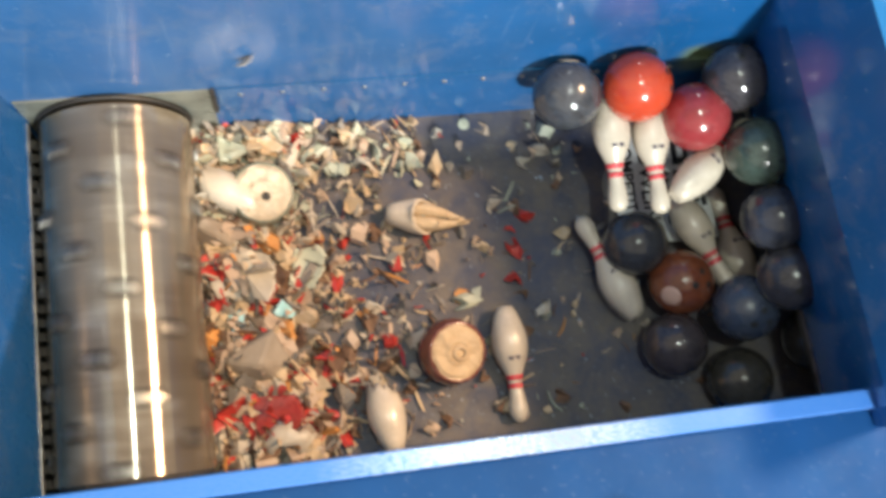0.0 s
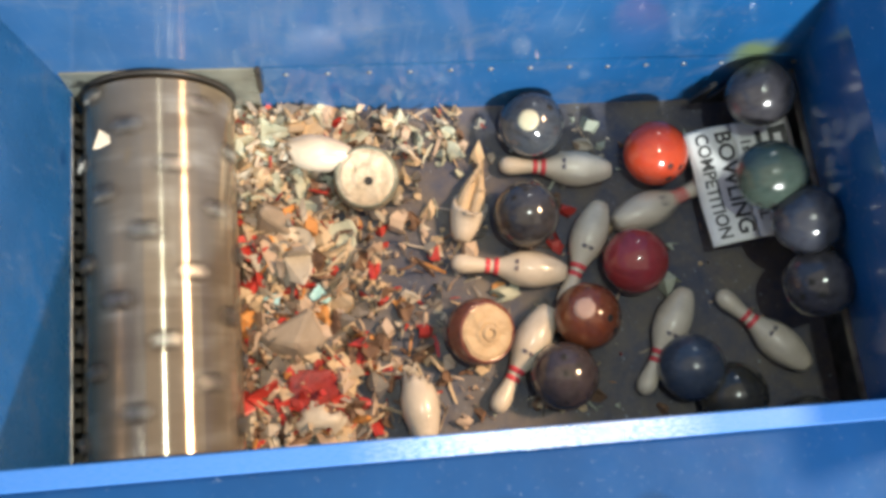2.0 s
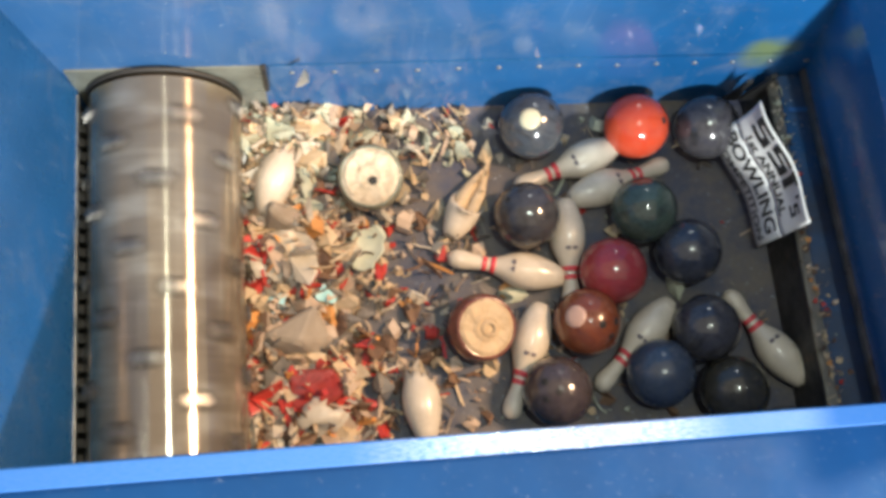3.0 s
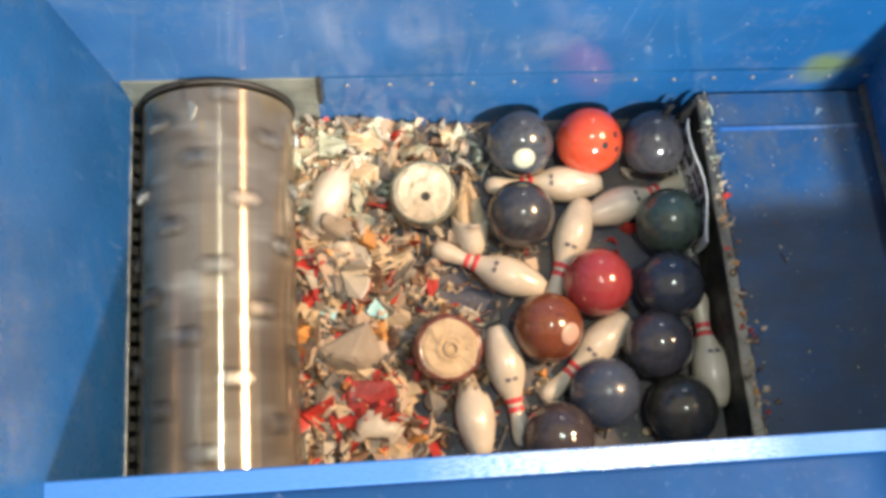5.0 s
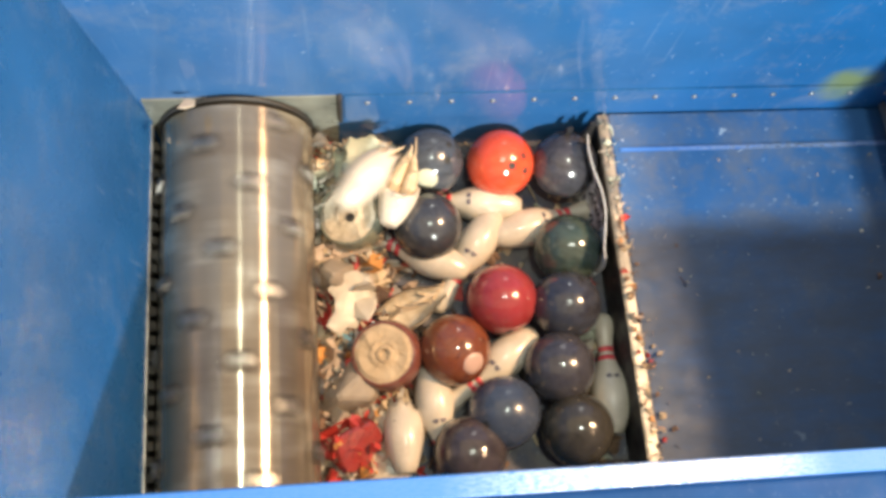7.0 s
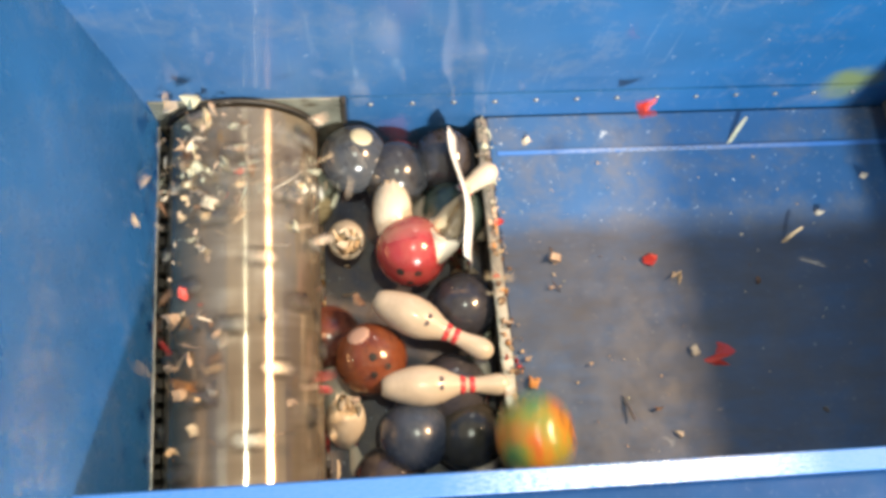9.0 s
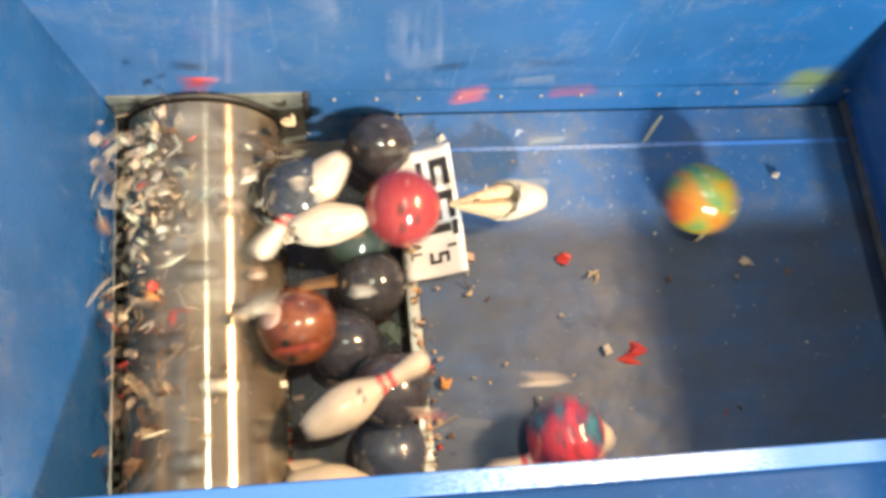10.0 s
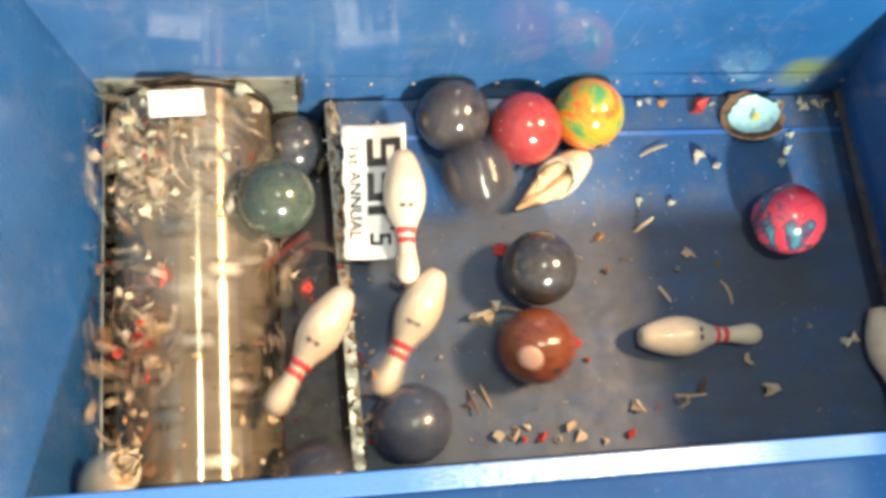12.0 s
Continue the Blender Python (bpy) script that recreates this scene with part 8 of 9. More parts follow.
    walk(things['chip_22'], [
        (0, pose(-0.340, 0.684, 0.150, 306.3, 60.8, 347.2)),
        (10, pose(-0.340, 0.684, 0.150, 306.3, 60.8, 347.2)),
        (10.1333, pose(0.066, 0.686, 0.550, 327.3, 72.8, 365.2)),
        (10.3, pose(0.471, 0.688, 0.620, 348.3, 84.8, 383.2)),
        (10.5, pose(1.012, 0.691, 0.232, 376.3, 100.8, 407.2)),
        (11, pose(0.923, 0.691, 0.232, 376.3, 100.8, 407.2)),
        (11.5, pose(0.938, 0.691, 0.232, 376.3, 100.8, 407.2)),
        (12, pose(0.922, 0.691, 0.232, 376.3, 100.8, 407.2)),
    ])
    walk(things['chip_23'], [
        (0, pose(-0.340, 0.923, 0.150, 224.5, 218.5, 349.4)),
        (10.05, pose(-0.340, 0.923, 0.150, 224.5, 218.5, 349.4)),
        (10.2, pose(0.104, 0.956, 0.550, 245.5, 230.5, 367.4)),
        (10.3333, pose(0.548, 0.989, 0.620, 266.5, 242.5, 385.4)),
        (10.5333, pose(1.140, 1.033, 0.232, 294.5, 258.5, 409.4)),
        (11, pose(1.060, 1.033, 0.232, 294.5, 258.5, 409.4)),
        (11.5, pose(1.075, 1.033, 0.232, 294.5, 258.5, 409.4)),
        (12, pose(1.059, 1.033, 0.232, 294.5, 258.5, 409.4)),
    ])
    walk(things['chip_24'], [
        (0, pose(-0.340, 1.028, 0.150, 283.3, 284.4, 19.5)),
        (10.1, pose(-0.340, 1.028, 0.150, 283.3, 284.4, 19.5)),
        (10.2667, pose(0.074, 1.075, 0.550, 304.3, 296.4, 37.5)),
        (10.4, pose(0.487, 1.121, 0.620, 325.3, 308.4, 55.5)),
        (10.6, pose(1.039, 1.183, 0.232, 353.3, 324.4, 79.5)),
        (11, pose(0.967, 1.183, 0.232, 353.3, 324.4, 79.5)),
        (11.5, pose(0.982, 1.183, 0.232, 353.3, 324.4, 79.5)),
        (12, pose(0.967, 1.183, 0.232, 353.3, 324.4, 79.5)),
    ])
    walk(things['chip_25'], [
        (0, pose(-0.340, 1.033, 0.150, 132.9, 30.6, 69.7)),
        (10.15, pose(-0.340, 1.033, 0.150, 132.9, 30.6, 69.7)),
        (10.3, pose(0.090, 1.080, 0.550, 153.9, 42.6, 87.7)),
        (10.4667, pose(0.520, 1.127, 0.620, 174.9, 54.6, 105.7)),
        (10.6333, pose(1.093, 1.190, 0.232, 202.9, 70.6, 129.7)),
        (11, pose(1.030, 1.190, 0.232, 202.9, 70.6, 129.7)),
        (11.5, pose(1.045, 1.190, 0.232, 202.9, 70.6, 129.7)),
        (12, pose(1.029, 1.190, 0.232, 202.9, 70.6, 129.7)),
    ])
    walk(things['chip_26'], [
        (0, pose(-0.340, 0.907, 0.150, 77.0, 309.1, 45.6)),
        (10.2, pose(-0.340, 0.907, 0.150, 77.0, 309.1, 45.6)),
        (10.3333, pose(0.138, 0.938, 0.550, 98.0, 321.1, 63.6)),
        (10.5, pose(0.617, 0.969, 0.620, 119.0, 333.1, 81.6)),
        (10.7, pose(1.254, 1.011, 0.232, 147.0, 349.1, 105.6)),
        (11, pose(1.201, 1.011, 0.232, 147.0, 349.1, 105.6)),
        (11.5, pose(1.216, 1.011, 0.232, 147.0, 349.1, 105.6)),
        (12, pose(1.200, 1.011, 0.232, 147.0, 349.1, 105.6)),
    ])
    walk(things['chip_27'], [
        (0, pose(-0.340, 1.033, 0.150, 106.8, 177.4, 305.8)),
        (10.25, pose(-0.340, 1.033, 0.150, 106.8, 177.4, 305.8)),
        (10.4, pose(0.159, 1.080, 0.550, 127.8, 189.4, 323.8)),
        (10.5333, pose(0.658, 1.127, 0.620, 148.8, 201.4, 341.8)),
        (10.7333, pose(1.324, 1.190, 0.232, 176.8, 217.4, 365.8)),
        (11, pose(1.279, 1.190, 0.232, 176.8, 217.4, 365.8)),
        (11.5, pose(1.294, 1.190, 0.232, 176.8, 217.4, 365.8)),
        (12, pose(1.279, 1.190, 0.232, 176.8, 217.4, 365.8)),
    ])
    walk(things['chip_28'], [
        (0, pose(-0.340, 1.025, 0.150, 347.5, 254.9, 76.9)),
        (10.3, pose(-0.340, 1.025, 0.150, 347.5, 254.9, 76.9)),
        (10.4667, pose(0.246, 1.071, 0.550, 368.5, 266.9, 94.9)),
        (10.6, pose(0.831, 1.117, 0.620, 389.5, 278.9, 112.9)),
        (10.8, pose(1.612, 1.178, 0.232, 417.5, 294.9, 136.9)),
        (11, pose(1.576, 1.178, 0.232, 417.5, 294.9, 136.9)),
        (11.5, pose(1.591, 1.178, 0.232, 417.5, 294.9, 136.9)),
        (12, pose(1.575, 1.178, 0.232, 417.5, 294.9, 136.9)),
    ])
    walk(things['chip_29'], [
        (0, pose(-0.340, 1.032, 0.150, 196.2, 254.1, 18.7)),
        (10.35, pose(-0.340, 1.032, 0.150, 196.2, 254.1, 18.7)),
        (10.5, pose(0.260, 1.079, 0.550, 217.2, 266.1, 36.7)),
        (10.6667, pose(0.860, 1.126, 0.620, 238.2, 278.1, 54.7)),
        (10.8667, pose(1.661, 1.189, 0.232, 266.2, 294.1, 78.7)),
        (11, pose(1.634, 1.189, 0.232, 266.2, 294.1, 78.7)),
        (11.5, pose(1.649, 1.189, 0.232, 266.2, 294.1, 78.7)),
        (12, pose(1.633, 1.189, 0.232, 266.2, 294.1, 78.7)),
    ])
    walk(things['chip_30'], [
        (0, pose(-0.340, 1.007, 0.150, 244.8, 132.6, 212.3)),
        (10.4, pose(-0.340, 1.007, 0.150, 244.8, 132.6, 212.3)),
        (10.5333, pose(0.281, 1.050, 0.550, 265.8, 144.6, 230.3)),
        (10.7, pose(0.902, 1.094, 0.620, 286.8, 156.6, 248.3)),
        (10.9, pose(1.729, 1.152, 0.232, 314.8, 172.6, 272.3)),
        (11, pose(1.711, 1.152, 0.232, 314.8, 172.6, 272.3)),
        (11.5, pose(1.726, 1.152, 0.232, 314.8, 172.6, 272.3)),
        (12, pose(1.711, 1.152, 0.232, 314.8, 172.6, 272.3)),
    ])
    walk(things['chip_31'], [
        (0, pose(-0.340, 1.031, 0.150, 241.0, 240.9, 188.3)),
        (10.45, pose(-0.340, 1.031, 0.150, 241.0, 240.9, 188.3)),
        (10.6, pose(0.291, 1.078, 0.550, 262.0, 252.9, 206.3)),
        (10.7333, pose(0.922, 1.125, 0.620, 283.0, 264.9, 224.3)),
        (10.9333, pose(1.763, 1.187, 0.232, 311.0, 280.9, 248.3)),
        (11.5, pose(1.769, 1.187, 0.232, 311.0, 280.9, 248.3)),
        (12, pose(1.754, 1.187, 0.232, 311.0, 280.9, 248.3)),
    ])
    walk(things['chip_32'], [
        (0, pose(-0.340, 1.018, 0.150, 199.7, 71.3, 178.3)),
        (9.7, pose(-0.340, 1.018, 0.150, 199.7, 71.3, 178.3)),
        (9.8667, pose(0.168, 1.063, 0.550, 220.7, 83.3, 196.3)),
        (10, pose(0.676, 1.108, 0.620, 241.7, 95.3, 214.3)),
        (10.2, pose(1.354, 1.168, 0.232, 269.7, 111.3, 238.3)),
        (10.5, pose(1.300, 1.168, 0.232, 269.7, 111.3, 238.3)),
        (11, pose(1.210, 1.168, 0.232, 269.7, 111.3, 238.3)),
        (11.5, pose(1.225, 1.168, 0.232, 269.7, 111.3, 238.3)),
        (12, pose(1.210, 1.168, 0.232, 269.7, 111.3, 238.3)),
    ])
    walk(things['chip_33'], [
        (0, pose(-0.340, 0.909, 0.150, 45.1, 173.1, 193.0)),
        (9.75, pose(-0.340, 0.909, 0.150, 45.1, 173.1, 193.0)),
        (9.9, pose(0.254, 0.940, 0.550, 66.1, 185.1, 211.0)),
        (10.0667, pose(0.847, 0.971, 0.620, 87.1, 197.1, 229.0)),
        (10.2667, pose(1.639, 1.013, 0.232, 115.1, 213.1, 253.0)),
        (10.5, pose(1.594, 1.013, 0.232, 115.1, 213.1, 253.0)),
        (11, pose(1.504, 1.013, 0.232, 115.1, 213.1, 253.0)),
        (11.5, pose(1.519, 1.013, 0.232, 115.1, 213.1, 253.0)),
        (12, pose(1.504, 1.013, 0.232, 115.1, 213.1, 253.0)),
    ])
    walk(things['chip_34'], [
        (0, pose(-0.340, 0.587, 0.150, 278.7, 141.7, 7.1)),
        (9.8, pose(-0.340, 0.587, 0.150, 278.7, 141.7, 7.1)),
        (9.9333, pose(-0.051, 0.577, 0.550, 299.7, 153.7, 25.1)),
        (10.1, pose(0.238, 0.567, 0.620, 320.7, 165.7, 43.1)),
        (10.3, pose(0.624, 0.553, 0.232, 348.7, 181.7, 67.1)),
        (10.5, pose(0.588, 0.553, 0.232, 348.7, 181.7, 67.1)),
        (11, pose(0.498, 0.553, 0.232, 348.7, 181.7, 67.1)),
        (11.5, pose(0.514, 0.553, 0.232, 348.7, 181.7, 67.1)),
        (12, pose(0.498, 0.553, 0.232, 348.7, 181.7, 67.1)),
    ])
    walk(things['chip_35'], [
        (0, pose(-0.340, 0.616, 0.150, 190.0, 73.9, 266.9)),
        (9.85, pose(-0.340, 0.616, 0.150, 190.0, 73.9, 266.9)),
        (10, pose(-0.013, 0.609, 0.550, 211.0, 85.9, 284.9)),
        (10.1333, pose(0.314, 0.603, 0.620, 232.0, 97.9, 302.9)),
        (10.3333, pose(0.750, 0.594, 0.232, 260.0, 113.9, 326.9)),
        (10.5, pose(0.723, 0.594, 0.232, 260.0, 113.9, 326.9)),
        (11, pose(0.633, 0.594, 0.232, 260.0, 113.9, 326.9)),
        (11.5, pose(0.648, 0.594, 0.232, 260.0, 113.9, 326.9)),
        (12, pose(0.633, 0.594, 0.232, 260.0, 113.9, 326.9)),
    ])
    walk(things['chip_36'], [
        (0, pose(-0.340, 0.470, 0.150, 139.9, 137.0, 327.4)),
        (9.9, pose(-0.340, 0.470, 0.150, 139.9, 137.0, 327.4)),
        (10.0333, pose(0.026, 0.444, 0.550, 160.9, 149.0, 345.4)),
        (10.2, pose(0.393, 0.419, 0.620, 181.9, 161.0, 363.4)),
        (10.4, pose(0.881, 0.385, 0.232, 209.9, 177.0, 387.4)),
        (10.5, pose(0.863, 0.385, 0.232, 209.9, 177.0, 387.4)),
        (11, pose(0.774, 0.385, 0.232, 209.9, 177.0, 387.4)),
        (11.5, pose(0.789, 0.385, 0.232, 209.9, 177.0, 387.4)),
        (12, pose(0.773, 0.385, 0.232, 209.9, 177.0, 387.4)),
    ])
    walk(things['chip_37'], [
        (0, pose(-0.340, 0.326, 0.150, 141.5, 125.6, 125.3)),
        (9.95, pose(-0.340, 0.326, 0.150, 141.5, 125.6, 125.3)),
        (10.1, pose(-0.038, 0.283, 0.550, 162.5, 137.6, 143.3)),
        (10.2667, pose(0.263, 0.239, 0.620, 183.5, 149.6, 161.3)),
        (10.4667, pose(0.665, 0.180, 0.232, 211.5, 165.6, 185.3)),
        (11, pose(0.567, 0.180, 0.232, 211.5, 165.6, 185.3)),
        (11.5, pose(0.582, 0.180, 0.232, 211.5, 165.6, 185.3)),
        (12, pose(0.567, 0.180, 0.232, 211.5, 165.6, 185.3)),
    ])
    walk(things['chip_38'], [
        (0, pose(-0.340, 0.334, 0.150, 173.1, 33.6, 196.8)),
        (10, pose(-0.340, 0.334, 0.150, 173.1, 33.6, 196.8)),
        (10.1333, pose(-0.065, 0.291, 0.550, 194.1, 45.6, 214.8)),
        (10.3, pose(0.209, 0.248, 0.620, 215.1, 57.6, 232.8)),
        (10.5, pose(0.575, 0.191, 0.232, 243.1, 73.6, 256.8)),
        (11, pose(0.486, 0.191, 0.232, 243.1, 73.6, 256.8)),
        (11.5, pose(0.501, 0.191, 0.232, 243.1, 73.6, 256.8)),
        (12, pose(0.485, 0.191, 0.232, 243.1, 73.6, 256.8)),
    ])
    walk(things['chip_39'], [
        (0, pose(-0.340, 0.345, 0.150, 331.7, 202.7, 267.8)),
        (10.05, pose(-0.340, 0.345, 0.150, 331.7, 202.7, 267.8)),
        (10.2, pose(-0.003, 0.304, 0.550, 352.7, 214.7, 285.8)),
        (10.3333, pose(0.334, 0.263, 0.620, 373.7, 226.7, 303.8)),
        (10.5333, pose(0.783, 0.208, 0.232, 401.7, 242.7, 327.8)),
        (11, pose(0.703, 0.208, 0.232, 401.7, 242.7, 327.8)),
        (11.5, pose(0.718, 0.208, 0.232, 401.7, 242.7, 327.8)),
        (12, pose(0.703, 0.208, 0.232, 401.7, 242.7, 327.8)),
    ])
    walk(things['chip_40'], [
        (0, pose(-0.340, 0.309, 0.150, 341.0, 303.2, 267.8)),
        (10.1, pose(-0.340, 0.309, 0.150, 341.0, 303.2, 267.8)),
        (10.2667, pose(0.025, 0.263, 0.550, 362.0, 315.2, 285.8)),
        (10.4, pose(0.391, 0.217, 0.620, 383.0, 327.2, 303.8)),
        (10.6, pose(0.878, 0.156, 0.232, 411.0, 343.2, 327.8)),
        (11, pose(0.807, 0.156, 0.232, 411.0, 343.2, 327.8)),
        (11.5, pose(0.822, 0.156, 0.232, 411.0, 343.2, 327.8)),
        (12, pose(0.806, 0.156, 0.232, 411.0, 343.2, 327.8)),
    ])
    walk(things['chip_41'], [
        (0, pose(-0.340, 0.388, 0.150, 292.7, 295.3, 91.4)),
        (10.15, pose(-0.340, 0.388, 0.150, 292.7, 295.3, 91.4)),
        (10.3, pose(0.097, 0.352, 0.550, 313.7, 307.3, 109.4)),
        (10.4667, pose(0.534, 0.317, 0.620, 334.7, 319.3, 127.4)),
        (10.6333, pose(1.117, 0.269, 0.232, 362.7, 335.3, 151.4)),
        (11, pose(1.055, 0.269, 0.232, 362.7, 335.3, 151.4)),
        (11.5, pose(1.070, 0.269, 0.232, 362.7, 335.3, 151.4)),
        (12, pose(1.054, 0.269, 0.232, 362.7, 335.3, 151.4)),
    ])
    walk(things['chip_42'], [
        (0, pose(-0.340, 0.364, 0.150, 173.5, 123.4, 94.2)),
        (10.2, pose(-0.340, 0.364, 0.150, 173.5, 123.4, 94.2)),
        (10.3333, pose(0.101, 0.325, 0.550, 194.5, 135.4, 112.2)),
        (10.5, pose(0.542, 0.286, 0.620, 215.5, 147.4, 130.2)),
        (10.7, pose(1.130, 0.235, 0.232, 243.5, 163.4, 154.2)),
        (11, pose(1.076, 0.235, 0.232, 243.5, 163.4, 154.2)),
        (11.5, pose(1.091, 0.235, 0.232, 243.5, 163.4, 154.2)),
        (12, pose(1.076, 0.235, 0.232, 243.5, 163.4, 154.2)),
    ])
    walk(things['chip_43'], [
        (0, pose(-0.340, 0.524, 0.150, 205.8, 114.4, 222.7)),
        (10.25, pose(-0.340, 0.524, 0.150, 205.8, 114.4, 222.7)),
        (10.4, pose(0.089, 0.505, 0.550, 226.8, 126.4, 240.7)),
        (10.5333, pose(0.519, 0.487, 0.620, 247.8, 138.4, 258.7)),
        (10.7333, pose(1.091, 0.462, 0.232, 275.8, 154.4, 282.7)),
        (11, pose(1.046, 0.462, 0.232, 275.8, 154.4, 282.7)),
        (11.5, pose(1.061, 0.462, 0.232, 275.8, 154.4, 282.7)),
        (12, pose(1.046, 0.462, 0.232, 275.8, 154.4, 282.7)),
    ])
    walk(things['chip_44'], [
        (0, pose(-0.340, 0.601, 0.150, 209.7, 37.6, 159.3)),
        (10.3, pose(-0.340, 0.601, 0.150, 209.7, 37.6, 159.3)),
        (10.4667, pose(0.146, 0.593, 0.550, 230.7, 49.6, 177.3)),
        (10.6, pose(0.632, 0.585, 0.620, 251.7, 61.6, 195.3)),
        (10.8, pose(1.279, 0.574, 0.232, 279.7, 77.6, 219.3)),
        (11, pose(1.244, 0.574, 0.232, 279.7, 77.6, 219.3)),
        (11.5, pose(1.259, 0.574, 0.232, 279.7, 77.6, 219.3)),
        (12, pose(1.243, 0.574, 0.232, 279.7, 77.6, 219.3)),
    ])
    walk(things['chip_45'], [
        (0, pose(-0.340, 0.690, 0.150, 140.3, 254.4, 31.7)),
        (10.35, pose(-0.340, 0.690, 0.150, 140.3, 254.4, 31.7)),
        (10.5, pose(0.001, 0.693, 0.550, 161.3, 266.4, 49.7)),
        (10.6667, pose(0.343, 0.695, 0.620, 182.3, 278.4, 67.7)),
        (10.8667, pose(0.798, 0.699, 0.232, 210.3, 294.4, 91.7)),
        (11, pose(0.771, 0.699, 0.232, 210.3, 294.4, 91.7)),
        (11.5, pose(0.786, 0.699, 0.232, 210.3, 294.4, 91.7)),
        (12, pose(0.771, 0.699, 0.232, 210.3, 294.4, 91.7)),
    ])
    walk(things['chip_46'], [
        (0, pose(-0.340, 0.474, 0.150, 60.8, 184.5, 145.7)),
        (10.4, pose(-0.340, 0.474, 0.150, 60.8, 184.5, 145.7)),
        (10.5333, pose(-0.034, 0.449, 0.550, 81.8, 196.5, 163.7)),
        (10.7, pose(0.273, 0.425, 0.620, 102.8, 208.5, 181.7)),
        (10.9, pose(0.682, 0.392, 0.232, 130.8, 224.5, 205.7)),
        (11, pose(0.664, 0.392, 0.232, 130.8, 224.5, 205.7)),
        (11.5, pose(0.679, 0.392, 0.232, 130.8, 224.5, 205.7)),
        (12, pose(0.663, 0.392, 0.232, 130.8, 224.5, 205.7)),
    ])
    walk(things['chip_47'], [
        (0, pose(-0.340, 0.415, 0.150, 239.5, 119.8, 71.0)),
        (10.45, pose(-0.340, 0.415, 0.150, 239.5, 119.8, 71.0)),
        (10.6, pose(-0.096, 0.382, 0.550, 260.5, 131.8, 89.0)),
        (10.7333, pose(0.147, 0.350, 0.620, 281.5, 143.8, 107.0)),
        (10.9333, pose(0.472, 0.307, 0.232, 309.5, 159.8, 131.0)),
        (11.5, pose(0.479, 0.307, 0.232, 309.5, 159.8, 131.0)),
        (12, pose(0.463, 0.307, 0.232, 309.5, 159.8, 131.0)),
    ])
    walk(things['chip_48'], [
        (0, pose(-0.340, 0.815, 0.150, 335.5, 87.8, 52.9)),
        (9.7, pose(-0.340, 0.815, 0.150, 335.5, 87.8, 52.9)),
        (9.8667, pose(0.103, 0.834, 0.550, 356.5, 99.8, 70.9)),
        (10, pose(0.546, 0.853, 0.620, 377.5, 111.8, 88.9)),
        (10.2, pose(1.137, 0.878, 0.232, 405.5, 127.8, 112.9)),
        (10.5, pose(1.083, 0.878, 0.232, 405.5, 127.8, 112.9)),
        (11, pose(0.993, 0.878, 0.232, 405.5, 127.8, 112.9)),
        (11.5, pose(1.009, 0.878, 0.232, 405.5, 127.8, 112.9)),
        (12, pose(0.993, 0.878, 0.232, 405.5, 127.8, 112.9)),
    ])
    walk(things['chip_49'], [
        (0, pose(-0.340, 0.389, 0.150, 100.8, 122.3, 81.0)),
        (9.75, pose(-0.340, 0.389, 0.150, 100.8, 122.3, 81.0)),
        (9.9, pose(0.194, 0.353, 0.550, 121.8, 134.3, 99.0)),
        (10.0667, pose(0.727, 0.317, 0.620, 142.8, 146.3, 117.0)),
        (10.2667, pose(1.439, 0.270, 0.232, 170.8, 162.3, 141.0)),
        (10.5, pose(1.394, 0.270, 0.232, 170.8, 162.3, 141.0)),
        (11, pose(1.305, 0.270, 0.232, 170.8, 162.3, 141.0)),
        (11.5, pose(1.320, 0.270, 0.232, 170.8, 162.3, 141.0)),
        (12, pose(1.304, 0.270, 0.232, 170.8, 162.3, 141.0)),
    ])
    walk(things['chip_50'], [
        (0, pose(-0.340, 0.991, 0.150, 193.1, 337.3, 45.4)),
        (7.8, pose(-0.340, 0.991, 0.150, 193.1, 337.3, 45.4)),
        (7.9667, pose(-0.035, 1.032, 0.550, 214.1, 349.3, 63.4)),
        (8.1, pose(0.269, 1.074, 0.620, 235.1, 361.3, 81.4)),
        (8.3, pose(0.675, 1.130, 0.232, 263.1, 377.3, 105.4)),
        (9, pose(0.537, 1.130, 0.232, 263.1, 377.3, 105.4)),
        (9.5, pose(0.457, 1.130, 0.232, 263.1, 377.3, 105.4)),
        (10, pose(0.383, 1.130, 0.232, 263.1, 377.3, 105.4)),
        (10.5, pose(0.293, 1.130, 0.232, 263.1, 377.3, 105.4)),
        (11, pose(0.204, 1.130, 0.232, 263.1, 377.3, 105.4)),
        (11.5, pose(0.219, 1.130, 0.232, 263.1, 377.3, 105.4)),
        (12, pose(0.204, 1.130, 0.232, 263.1, 377.3, 105.4)),
    ])
